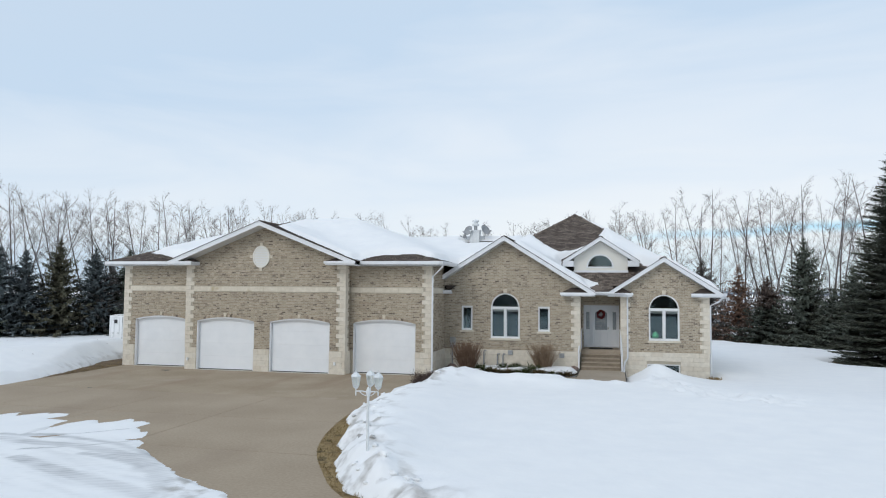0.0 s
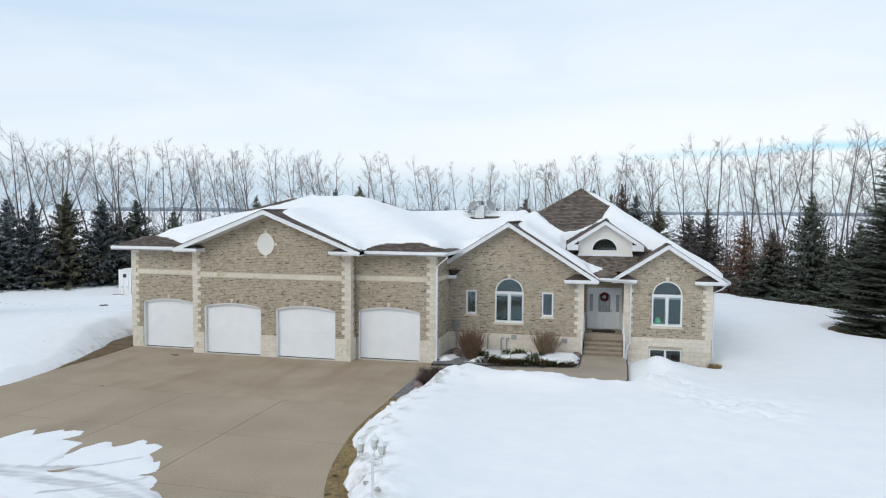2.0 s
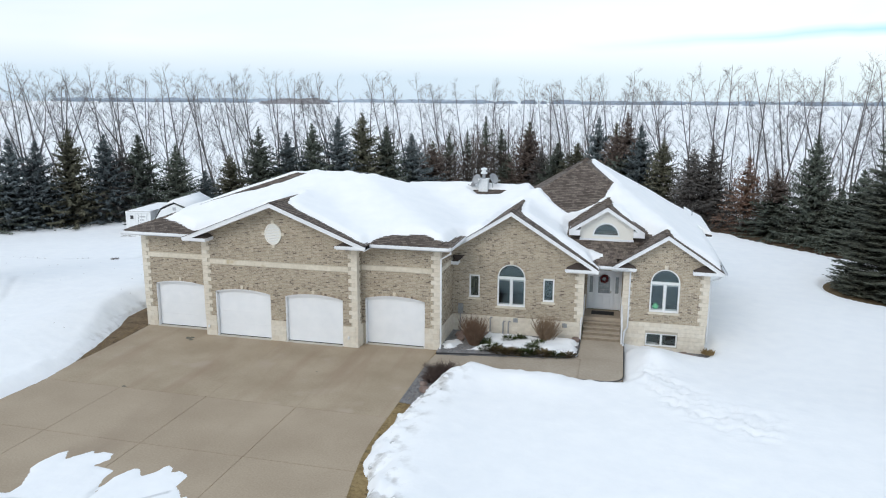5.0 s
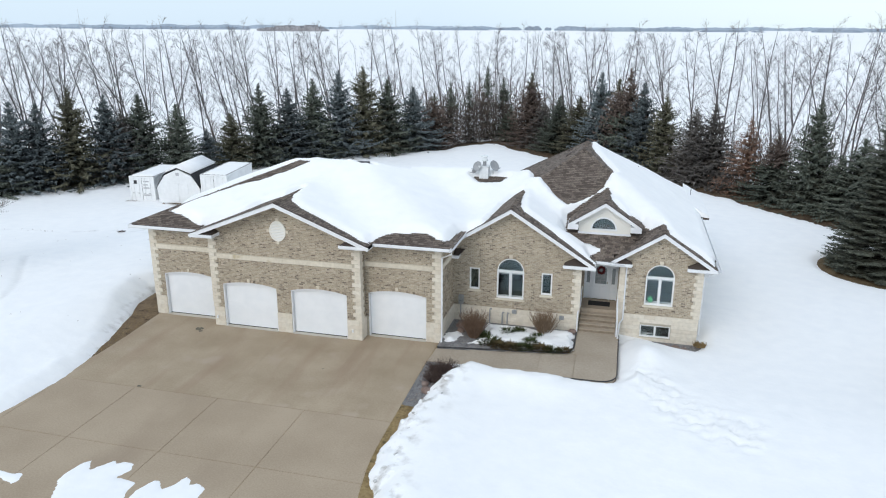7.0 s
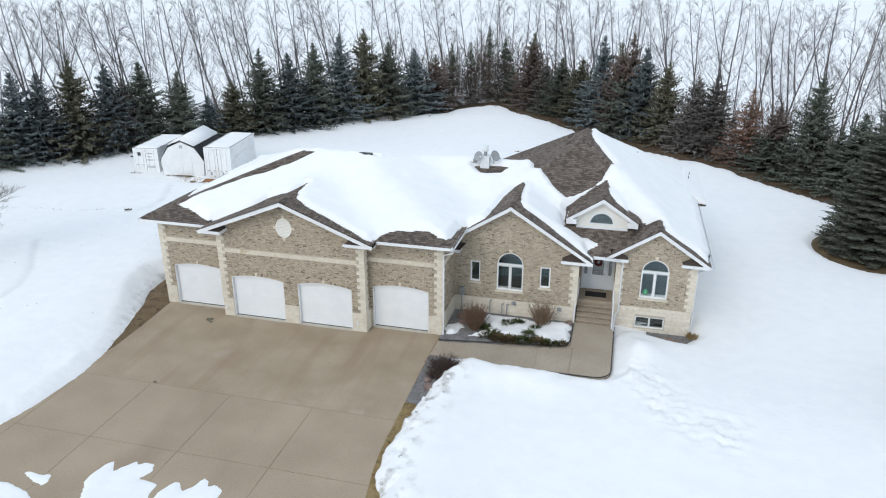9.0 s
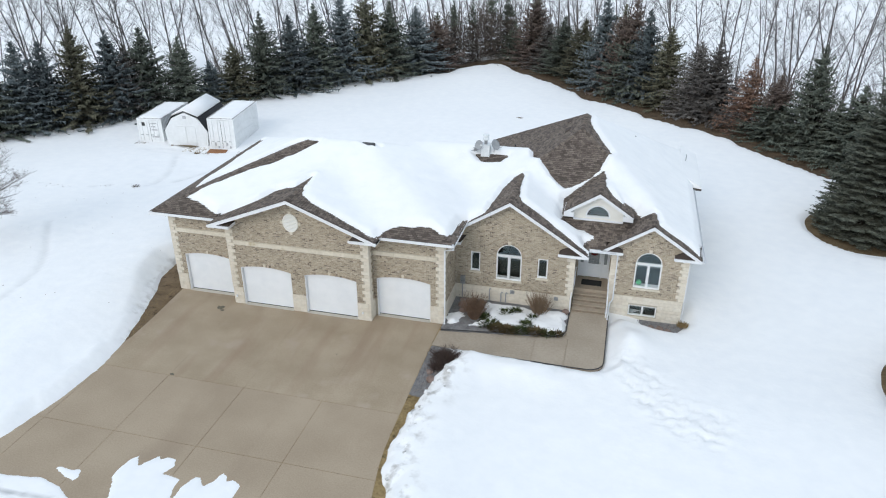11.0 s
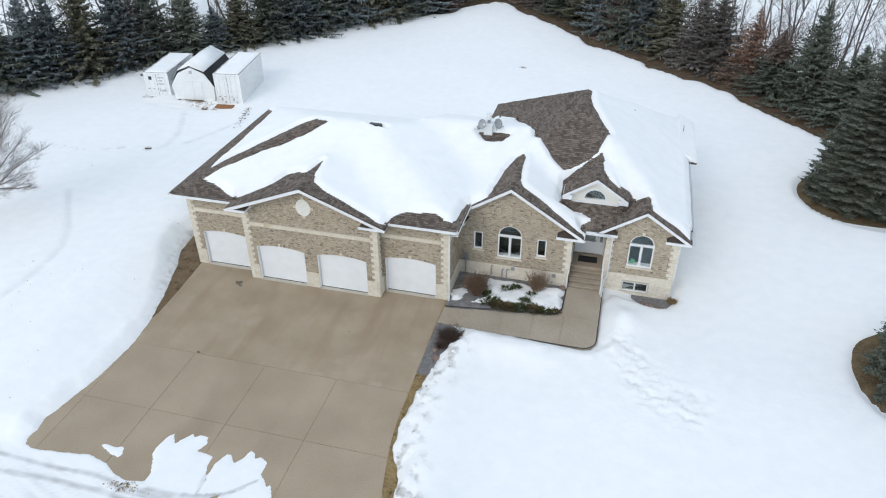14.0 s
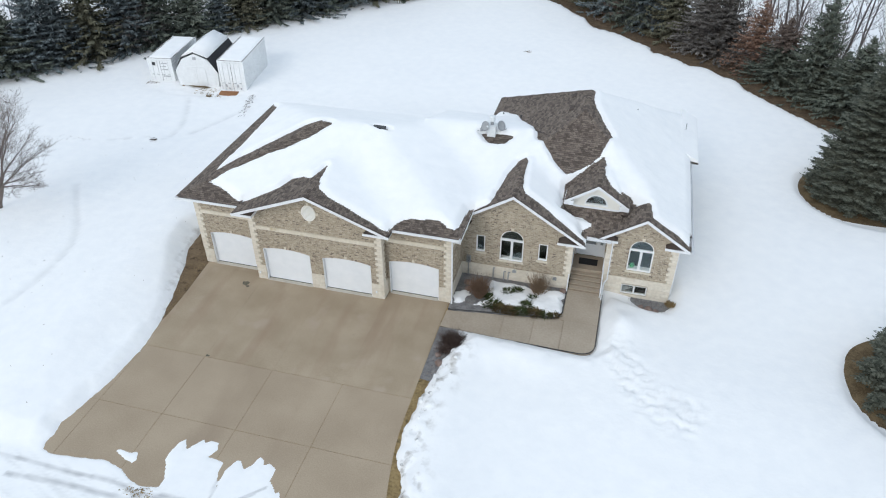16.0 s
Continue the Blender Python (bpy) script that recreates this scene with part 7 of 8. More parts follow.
# unseen spruces added behind the camera to darken the window reflections
LIGHT_SPRUCE = spruce_mesh(5, 9.0, 3.6, 6, "spruce")
for k in range(22):
    plant_spruce(-60.0 + 5.2 * k, -46.0 + (k * 7 % 3), 9.5 + (k * 31 % 4) * 0.6, "green", wide=1.35, z=0.0, meshes=LIGHT_SPRUCE)
for k in range(6):
    plant_spruce(-61.2 - 1.9 * k, 57.6 - 2.2 * k, 8.9 + (k * 37 % 5) * 0.45, "blue" if k % 2 else "green")
    plant_spruce(25.4 + 2.3 * k, 63.2 - 2.6 * k, 8.0 + (k * 23 % 5) * 0.5, "green", meshes=LIGHT_SPRUCE)


def lawn_spruce_mesh(seed, h, radius, needle, taper=0.88):
    """A full-grown open-set spruce clothed to the ground: close tiers of sagging limbs, each with side shoots thick with needle sprays."""
    rnd = random.Random(seed)
    tb = bmesh.new()
    tube(tb, [(0, 0, -0.4), (0.03, 0.02, h * 0.4), (0, 0, h * 0.99)], [0.30, 0.18, 0.012], 8)
    vs, fs = [], []

    def spray(p, d, length, width):
        side = Vector((-d.y, d.x, rnd.uniform(-0.3, 0.3))).normalized() * width
        mid = p + d * length * 0.45 + Vector((0, 0, rnd.uniform(-0.2, 0.35) * width))
        n = len(vs)
        vs.extend([tuple(p), tuple(mid + side), tuple(p + d * length), tuple(mid - side)])
        fs.extend([(n, n + 1, n + 2), (n, n + 2, n + 3)])

    def shoot(p, az, length, sag):
        """one side shoot: sprays on both sides and a tip"""
        q, steps = p, max(2, int(length / 0.16))
        for k in range(steps):
            f = (k + 1) / steps
            d = Vector((math.cos(az), math.sin(az), -sag * (0.4 + 0.8 * f)))
            for sg in (-1, 1):
                a = az + sg * rnd.uniform(0.45, 0.95)
                spray(q, Vector((math.cos(a), math.sin(a), rnd.uniform(-0.35, 0.12) - 0.5 * sag)), (0.30 - 0.08 * f) * rnd.uniform(0.8, 1.25), 0.06)
            q = q + d * (length / steps)
        spray(q, Vector((math.cos(az), math.sin(az), rnd.uniform(-0.2, 0.25))), 0.22, 0.05)

    z, az = 0.18, 0.0
    ph = rnd.random() * 6
    while z < h * 0.97:
        frac = z / h
        reach = radius * (1 - frac) ** taper * (0.87 + 0.13 * min(1, frac * 7)) + 0.08
        count = max(5, round(math.tau * reach / 0.72))
        for k in range(count):
            az += math.tau / count * rnd.uniform(0.75, 1.25)
            L = reach * rnd.choice((0.74, 0.84, 0.92, 0.98, 1.03, 1.09)) * (1 + 0.04 * math.sin(3 * az + ph + 5 * frac))
            rise, turn_up = 0.5 * frac ** 1.3 - 0.30 * (1 - frac), 0.20 * (1 - frac)
            base = Vector((0, 0, z + rnd.uniform(-0.14, 0.14)))
            rise = max(rise, (0.16 - base.z) / L - turn_up)
            d = Vector((math.cos(az), math.sin(az), 0))
            if L > 0.8:
                tube(tb, [base, base + d * L * 0.8 + Vector((0, 0, L * 0.8 * (rise + turn_up * 0.8)))], [0.03, 0.006], 3, cap=False)
            start = max(0.12, 1 - 1.7 / L)
            n = max(3, int(L * (1 - start) / 0.15))
            for j in range(n + 1):
                f = start + (1 - start) * (j + 0.3) / (n + 0.4)
                p = base + d * L * f + Vector((0, 0, L * f * (rise + turn_up * f)))
                wide = min(0.62, 0.16 + 0.8 * (1 - f) * L * 0.5) * rnd.uniform(0.8, 1.15)
                for sg in (-1, 1):
                    shoot(p, az + sg * rnd.uniform(0.6, 1.0), wide, rnd.uniform(0.05, 0.35))
                spray(p, Vector((d.x, d.y, rnd.uniform(-0.1, 0.35))), 0.26, 0.05)
            shoot(p, az + rnd.uniform(-0.2, 0.2), 0.3, -0.12)
        z += rnd.uniform(0.34, 0.50) * (1.1 - 0.35 * frac)
    for k in range(26):
        a2, f = k * 2.4, 0.93 + 0.06 * k / 26
        spray(Vector((0, 0, h * f)), Vector((math.cos(a2) * 0.6, math.sin(a2) * 0.6, 0.65)), 3.2 * (1.0 - f) + 0.1, 0.04)
    tm = bpy.data.meshes.new("trunk")
    tb.to_mesh(tm)
    tb.free()
    tm.materials.append(M["bark_spruce"])
    cm = bpy.data.meshes.new("crown")
    cm.from_pydata(vs, [], fs)
    cm.materials.append(M[needle])
    return tm, cm


plant_spruce(19.0, 53.3, 15.0, "green", z=-0.65, meshes=lawn_spruce_mesh(77, 15.0, 4.3, "spruce_lawn"), native=15.0, group="lone spruces on the lawn", label="large dense dark green spruce alone on the lawn")
plant_spruce(18.8, 31.9, 8.6, "green", z=-0.2, meshes=lawn_spruce_mesh(78, 8.6, 4.3, "spruce_lawn", 0.72), native=8.6, group="lone spruces on the lawn", label="smaller dense green spruce alone on the lawn")


def bare_tree_mesh(seed, h, spread, primaries, material, thick=0.17, start=0.18, rise=(0.42, 0.8), twigs=2, side=2.1, slim=1.0, wander=0.013, forks=0, shoots=5, fine=0.008, lift=0.08):
    """A leafless tree: wavering trunk, at times forked, ascending limbs, side shoots and twigs."""
    rnd = random.Random(seed)
    bm, crown = bmesh.new(), bmesh.new()

    def limb(p, d, length, r, sides, level):
        pts, q, dd = [p], p, d.copy()
        n = (0, 4, 2, 1)[level]
        for _ in range(n):
            dd = (dd + Vector((rnd.uniform(-0.14, 0.14), rnd.uniform(-0.14, 0.14), lift))).normalized()
            q = q + dd * length / n
            pts.append(q)
        tube(crown, pts, [r * (1 - 0.85 * i / n) for i in range(n + 1)], sides, cap=False)
        return pts, dd

    trunk = [Vector((0, 0, -0.5))]
    lean = Vector((rnd.uniform(-0.06, 0.06), rnd.uniform(-0.06, 0.06), 0))
    for k in range(1, 11):
        trunk.append(trunk[-1] + Vector((rnd.uniform(-1, 1) * wander * h, rnd.uniform(-1, 1) * wander * h, (h + 0.5) / 10)) + lean * h / 10)
    tube(bm, trunk, [thick * (1 - k / 10.5) ** 0.9 + 0.012 for k in range(11)], 6)
    leaders = [(trunk, thick, primaries, start)]
    for _ in range(forks):
        i = rnd.choice((1, 2, 3, 4))
        a = rnd.random() * math.tau
        tilt = rnd.uniform(0.10, 0.24)
        second = [trunk[i]]
        for k in range(i + 1, 11):
            tilt *= 0.94
            second.append(second[-1] + Vector((math.cos(a) * tilt, math.sin(a) * tilt, 1)) * (h * rnd.uniform(0.86, 0.96) / 10) + Vector((rnd.uniform(-1, 1), rnd.uniform(-1, 1), 0)) * wander * h * 0.7)
        r0 = thick * (1 - i / 10.5) * 0.8
        tube(bm, second, [r0 * (1 - k / (len(second) - 0.6)) + 0.012 for k in range(len(second))], 5)
        leaders.append((second, r0, int(primaries * 0.75), 0.2))
    for stem, girth, count, first in leaders:
        az = rnd.random() * 6
        segs = len(stem) - 1
        for k in range(count):
            t = first + (0.97 - first) * (k + rnd.random()) / count
            i = min(segs - 1, int(t * segs))
            p = stem[i].lerp(stem[i + 1], t * segs - i)
            az += 2.4 + rnd.uniform(-0.5, 0.5)
            up = rnd.uniform(*rise)
            d = Vector((math.cos(az) * (1 - up), math.sin(az) * (1 - up), up)).normalized()
            L = h * spread * (1.05 - 0.75 * t) * rnd.uniform(0.6, 1.25)
            pts, dd = limb(p, d, L, slim * girth * 0.28 * (1.1 - 0.8 * t) + 0.006, 4, 1)
            for j in range(int(shoots + L * side)):
                s = rnd.uniform(0.25, 1.0)
                m = min(3, int(s * 4))
                q = pts[m].lerp(pts[m + 1], s * 4 - m if s < 1 else 1)
                a2 = rnd.uniform(0, math.tau)
                d2 = (dd * 0.95 + Vector((math.cos(a2), math.sin(a2), 0.35)) * 0.62).normalized()
                l2 = L * rnd.uniform(0.18, 0.45) * (1.2 - 0.6 * s)
                p2, e2 = limb(q, d2, l2, 0.013 * slim, 3, 2)
                for _ in range(twigs):
                    a3 = rnd.uniform(0, math.tau)
                    d3 = (e2 + Vector((math.cos(a3), math.sin(a3), 0.2)) * 0.7).normalized()
                    limb(p2[1].lerp(p2[2], rnd.random()), d3, l2 * 0.55, fine, 3, 3)
    out = []
    for nm, b in (("trunk", bm), ("crown", crown)):
        me = bpy.data.meshes.new(nm)
        b.to_mesh(me)
        b.free()
        me.materials.append(M[material])
        out.append(me)
    return out


def poplar_mesh(seed, h, forks):
    """A tall leafless poplar: a slender bowed stem, at times forked, long limbs that leave it wide and bend up, and fine twigs all along them."""
    rnd = random.Random(seed)
    bm, crown = bmesh.new(), bmesh.new()

    def bow(p, d, length, n, waver, climb):
        pts, dd = [p], d.copy()
        for _ in range(n):
            dd = (dd + Vector((rnd.uniform(-waver, waver), rnd.uniform(-waver, waver), climb))).normalized()
            pts.append(pts[-1] + dd * length / n)
        return pts

    def at(pts, f):
        n = len(pts) - 1
        i = min(n - 1, int(f * n))
        return pts[i].lerp(pts[i + 1], f * n - i), (pts[i + 1] - pts[i]).normalized()

    def aside(along, spread, lift):
        a = rnd.uniform(0, math.tau)
        return (along * (1 - spread) + Vector((math.cos(a), math.sin(a), lift)) * spread).normalized()

    stem = bow(Vector((0, 0, -0.5)), Vector((rnd.uniform(-0.06, 0.06), rnd.uniform(-0.06, 0.06), 1)), h + 0.5, 11, 0.055, 0.03)
    tube(bm, stem, [0.115 * (1 - k / 11.6) ** 0.85 + 0.008 for k in range(12)], 6)
    leaders = [(stem, 1.0, 0.16, 20)]
    for _ in range(forks):
        p, along = at(stem, rnd.uniform(0.12, 0.42))
        second = bow(p, aside(along, rnd.uniform(0.2, 0.32), 0.3), (h - p.z) * rnd.uniform(0.88, 1.0), 8, 0.07, 0.05)
        tube(bm, second, [0.08 * (1 - k / 8.5) + 0.008 for k in range(9)], 5)
        leaders.append((second, 0.8, 0.2, 12))
    for pts, girth, first, count in leaders:
        for k in range(count):
            f = first + (0.96 - first) * ((k + rnd.random()) / count) ** 0.9
            p, along = at(pts, f)
            L = h * (0.31 - 0.23 * f) * rnd.uniform(0.6, 1.25)
            branch = bow(p, aside(along, rnd.uniform(0.42, 0.62), 0.15), L, 5, 0.17, 0.045)
            r = 0.030 * girth * (1.1 - 0.8 * f)
            tube(crown, branch, [r * (1 - 0.16 * q) + 0.004 for q in range(6)], 4, cap=False)
            for _ in range(int(5 + 1.6 * L)):
                g = rnd.uniform(0.15, 1.0)
                p1, along1 = at(branch, g)
                l1 = (0.35 + 0.34 * L * (1.15 - 0.7 * g)) * rnd.uniform(0.6, 1.2)
                twig = bow(p1, aside(along1, rnd.uniform(0.35, 0.6), 0.1), l1, 2, 0.16, 0.05)
                tube(crown, twig, [0.0095, 0.0075, 0.005], 3, cap=False)
                for _ in range(3):
                    p2, along2 = at(twig, rnd.uniform(0.2, 1.0))
                    tip = p2 + aside(along2, rnd.uniform(0.35, 0.6), 0.0) * l1 * rnd.uniform(0.3, 0.6)
                    tube(crown, [p2, tip], [0.0065, 0.004], 3, cap=False)
    out = []
    for nm, b in (("trunk", bm), ("crown", crown)):
        me = bpy.data.meshes.new(nm)
        b.to_mesh(me)
        b.free()
        me.materials.append(M["bark_poplar"])
        out.append(me)
    return out


POPLARS = [poplar_mesh(100 + k, 17.0, (0, 1, 0, 1, 1, 2, 0, 1, 0, 1)[k]) for k in range(10)]
rnd = random.Random(21)


def plant_bare(x, y, h, meshes, native, name, label, group, z=None, wide=1.0, lean=None):
    g = float(terrain(np.array(x), np.array(y))) if z is None else z
    turn = rnd.uniform(0, 360)
    t = thing(name, label, "tree", at=(x, y, g), turn=turn, group=group)
    if lean:
        t.matrix_basis = Matrix.Translation((x, y, g)) @ Vector((0, 0, 1)).rotation_difference(Vector((*lean, 1.0))).to_matrix().to_4x4() @ Matrix.Rotation(radians(turn), 4, "Z")
    s = h / native
    for nm, me in zip(("trunk", "crown"), meshes):
        o = new(nm, me)
        o.parent = t
        o.scale = (s * wide, s * wide, s)


# the poplar belt: metres along each row and the lean along it
WEST_AT = [22.0, 21.2, 23.0, 25.6, 26.8, 24.6, 29.2, 30.2, 32.3, 33.4, 31.7, 35.7, 37.0, 39.2, 43.2, 41.8, 46.1, 46.8, 48.6, 50.4, 53.7, 52.4, 54.6, 56.1, 58.0, 60.8, 63.0, 66.9, 70.3, 71.8, 74.2, 78.2, 81.0, 83.0, 86.0, 88.9, 92.0]
WEST_LEAN = [-0.26, -0.08, -0.09, -0.26, -0.26, 0.04, -0.2, -0.18, -0.2, -0.17, 0.03, -0.19, -0.06, -0.15, -0.25, -0.14, -0.22, -0.03, -0.22, -0.15, -0.25, -0.04, 0.08, -0.08, -0.08, -0.16, -0.07, -0.04, -0.18, -0.08, -0.07, -0.1, -0.17, -0.07, -0.08, -0.07, -0.13]
EAST_AT = [-0.6, 0.9, 3.5, 7.6, 10.1, 13.0, 15.0, 16.8, 19.4, 23.3, 25.2, 27.5, 33.9, 32.6, 38.6, 36.8, 40.2, 41.4, 48.6, 46.2, 51.0, 49.6, 54.3, 53.2, 57.4, 55.8, 60.9]
EAST_LEAN = [-0.28, -0.08, 0.03, -0.12, 0.01, -0.13, -0.03, 0.14, -0.07, -0.12, -0.05, -0.03, -0.25, -0.05, -0.28, 0.02, -0.07, -0.01, -0.22, 0.09, -0.11, 0.25, -0.06, 0.02, 0.02, 0.2, -0.16]
POPLAR_LABEL = "tall leafless grey poplar in the shelter belt"
for a, b, places, leans, before, after in (((-80.5, 54.0), (-21.0, 124.5), WEST_AT, WEST_LEAN, (1, 5, 9, 13, 17), ()), ((-17.0, 121.0), (46.0, 54.5), EAST_AT, EAST_LEAN, (), (64, 68, 72, 77, 82, 87))):
    a, b = Vector(a), Vector(b)
    u = (b - a).normalized()
    for at, lean in list(zip(places, leans)) + [(s, -0.1) for s in before + after]:
        p = a + u * at + Vector((-u.y, u.x)) * rnd.uniform(-0.8, 0.8)
        across = rnd.uniform(-0.06, 0.06)
        plant_bare(p.x, p.y, rnd.uniform(15.4, 17.1) + (0.0 if after else 0.2), POPLARS[rnd.randrange(10)], 17.0, "poplar_tree", POPLAR_LABEL, "poplar shelter belt", lean=(u.x * lean - u.y * across, u.y * lean + u.x * across))
# a thinner second line behind it
SAPLINGS = [bare_tree_mesh(160 + k, 15.0, 0.34, 13, "bark_poplar", thick=0.07, start=0.2, rise=(0.52, 0.78), slim=0.7, wander=0.01, twigs=3, side=1.4, shoots=4) for k in range(4)]
for a, b, n in (((-83.0, 60.0), (-22.0, 131.0), 21), ((-14.0, 126.0), (49.0, 60.0), 19)):
    a, b = Vector(a), Vector(b)
    for k in range(n):
        p = a.lerp(b, (k + rnd.uniform(-0.35, 0.35)) / (n - 1))
        plant_bare(p.x, p.y, rnd.uniform(12.5, 15.5), SAPLINGS[k % 4], 15.0, "poplar_tree", "slender leafless young poplar behind the belt", "young poplars behind the belt", lean=(rnd.uniform(-0.16, 0.04), rnd.uniform(-0.1, 0.1)))


def spreading_tree_mesh(seed, stem, leaders, material):
    """A wide leafless tree: a leaning stem, curved leaders from one fork, and three orders of ever finer branches."""
    rnd = random.Random(seed)
    bm, crown = bmesh.new(), bmesh.new()
    tube(bm, stem, [0.21, 0.155, 0.145, 0.16][:len(stem)], 9)

    def grow(p, d, length, r, level):
        n = (6, 5, 4, 2)[level]
        pts, q, dd = [p], p, d.copy()
        for _ in range(n):
            dd = (dd + Vector((rnd.uniform(-0.26, 0.26), rnd.uniform(-0.26, 0.26), rnd.uniform(-0.08, 0.10)))).normalized()
            q = q + dd * length / n
            pts.append(q)
        tube(crown, pts, [r * (1 - 0.82 * k / n) for k in range(n + 1)], (6, 4, 3, 3)[level], cap=False)
        if level == 3:
            return
        count = (12, 9, 6)[level]
        for k in range(count):
            f = 0.22 + 0.78 * (k + rnd.random()) / count
            i = min(n - 1, int(f * n))
            b = pts[i].lerp(pts[i + 1], f * n - i)
            along = (pts[i + 1] - pts[i]).normalized()
            a = rnd.uniform(0, math.tau)
            out = Vector((math.cos(a), math.sin(a), rnd.uniform(-0.25, 0.6)))
            grow(b, (along * 0.75 + out * 0.7).normalized(), length * rnd.uniform(0.40, 0.62) * (1.25 - 0.6 * f), max(0.0055, r * (1 - 0.8 * f) * 0.45), level + 1)

    for az, up, length, r in leaders:
        a = radians(az)
        grow(Vector(stem[-1]), Vector((math.cos(a) * math.cos(up), math.sin(a) * math.cos(up), math.sin(up))), length, r, 0)
    out = []
    for nm, b in (("trunk", bm), ("crown", crown)):
        me = bpy.data.meshes.new(nm)
        b.to_mesh(me)
        b.free()
        me.materials.append(M[material])
        out.append(me)
    return out


# small crab tree by the side yard
crab = thing("fruit_tree", "small leafless spreading tree in the snow", "tree", at=(-40.65, 33.8, float(terrain(np.array(-40.65), np.array(33.8))) + 0.2))
LEADERS = [(0, 0.30, 3.3, 0.065), (350, 0.62, 3.6, 0.065), (35, 0.6, 3.7, 0.065), (15, 1.0, 4.4, 0.075), (330, 1.1, 4.8, 0.075), (70, 1.1, 5.2, 0.08), (30, 1.4, 5.9, 0.09), (150, 1.25, 5.6, 0.085), (210, 1.0, 5.2, 0.08), (250, 0.6, 4.2, 0.065), (120, 0.5, 4.0, 0.06)]
for nm, me in zip(("trunk", "crown"), spreading_tree_mesh(300, [(0, 0, -0.3), (0.12, 0.0, 0.5), (0.55, 0.0, 1.4), (1.0, 0.0, 2.3)], LEADERS, "bark_crab")):
    new(nm, me).parent = crab

# leafless brush between the spruces and the poplars
THICKETS = [bare_tree_mesh(400 + k, 4.2, 0.7, 26, "bark_brush", thick=0.05, start=0.03, rise=(0.3, 0.75), twigs=1, side=1.9, slim=1.0, fine=0.011) for k in range(3)]
for a, b, n, low, high in (((3.0, 96.5), (31.0, 66.0), 28, 3.4, 6.5), ((-29.0, 100.5), (-18.0, 113.5), 20, 4.5, 8.5), ((-32.0, 104.0), (-19.0, 120.0), 8, 6.5, 9.5), ((-15.5, 112.5), (2.0, 95.0), 24, 4.5, 8.5), ((-66.0, 63.0), (-34.0, 101.0), 24, 3.4, 6.5), ((11.0, 84.5), (24.0, 70.5), 12, 3.6, 6.0)):
    a, b = Vector(a), Vector(b)
    for k in range(n):
        p = a.lerp(b, k / (n - 1)) + Vector((rnd.uniform(-1.2, 1.2), rnd.uniform(-1.5, 1.5)))
        plant_bare(p.x, p.y, rnd.uniform(low, high), THICKETS[k % 3], 4.2, "brush_thicket", "tangled leafless grey brush behind the spruces", "brush behind the spruces", wide=0.8)

# ---- shrubs ----
def shrub(x, y, z, h, r, count, material, name, label, group, seed):
    rnd_ = random.Random(seed)
    b = bmesh.new()
    for _ in range(count):
        a, lean = rnd_.uniform(0, math.tau), rnd_.uniform(0.05, 1.0)
        d = Vector((math.cos(a) * r * lean, math.sin(a) * r * lean, h * rnd_.uniform(0.65, 1.1)))
        base = Vector((math.cos(a) * 0.16 * lean * r / 0.5, math.sin(a) * 0.16 * lean * r / 0.5, 0))
        mid = base + d * 0.5 + Vector((rnd_.uniform(-0.05, 0.05), rnd_.uniform(-0.05, 0.05), 0.06))
        tip = base + d
        tube(b, [base, mid, tip], [0.013, 0.010, 0.004], 3, cap=False)
        for _ in range(3):
            s = rnd_.uniform(0.4, 0.95)
            p = base.lerp(tip, s)
            tube(b, [p, p + Vector((rnd_.uniform(-0.14, 0.14), rnd_.uniform(-0.14, 0.14), rnd_.uniform(0.08, 0.24)))], [0.005, 0.002], 3, cap=False)
    t = thing(name, label, "shrub", at=(x, y, z), group=group)
    part("branching", b, M[material], t)


shrub(-6.15, 33.5, 0.16, 1.3, 0.66, 380, "stem", "dogwood_shrub", "leafless red-brown shrub of upright stems in the bed", "bed shrubs", 1)
shrub(-2.75, 34.6, 0.16, 1.22, 0.68, 250, "stem_tan", "dogwood_shrub", "leafless tan shrub of upright stems by the wall", "bed shrubs", 2)
shrub(-6.75, 29.3, 0.03, 0.46, 0.75, 420, "stem_dark", "barberry_shrub", "low dark leafless shrub beside the driveway", "bed shrubs", 3)
shrub(-7.0, 28.6, 0.03, 0.32, 0.45, 160, "stem_dark", "barberry_shrub", "low dark leafless shrub beside the driveway", "bed shrubs", 4)


def juniper(x, y, r, h, material, seed):
    rnd_ = random.Random(seed)
    vs, fs = [], []
    for _ in range(int(620 * r)):
        a, q = rnd_.uniform(0, math.tau), rnd_.random() ** 0.6
        p = Vector((math.cos(a) * r * q, math.sin(a) * r * q * 0.75, h * (1 - q * q) * rnd_.uniform(0.2, 1.0) + 0.03))
        d = Vector((math.cos(a + rnd_.uniform(-0.7, 0.7)), math.sin(a + rnd_.uniform(-0.7, 0.7)), rnd_.uniform(0.1, 0.9))).normalized()
        w = Vector((-d.y, d.x, rnd_.uniform(-0.4, 0.4))).normalized() * 0.035
        n = len(vs)
        l = rnd_.uniform(0.12, 0.28)
        vs += [tuple(p - w), tuple(p + w), tuple(p + d * l)]
        fs.append((n, n + 1, n + 2))
    t = thing("juniper", "low spreading juniper half buried in snow", "shrub", at=(x, y, 0.17), group="bed junipers")
    raw("foliage", vs, fs, M[material], t)


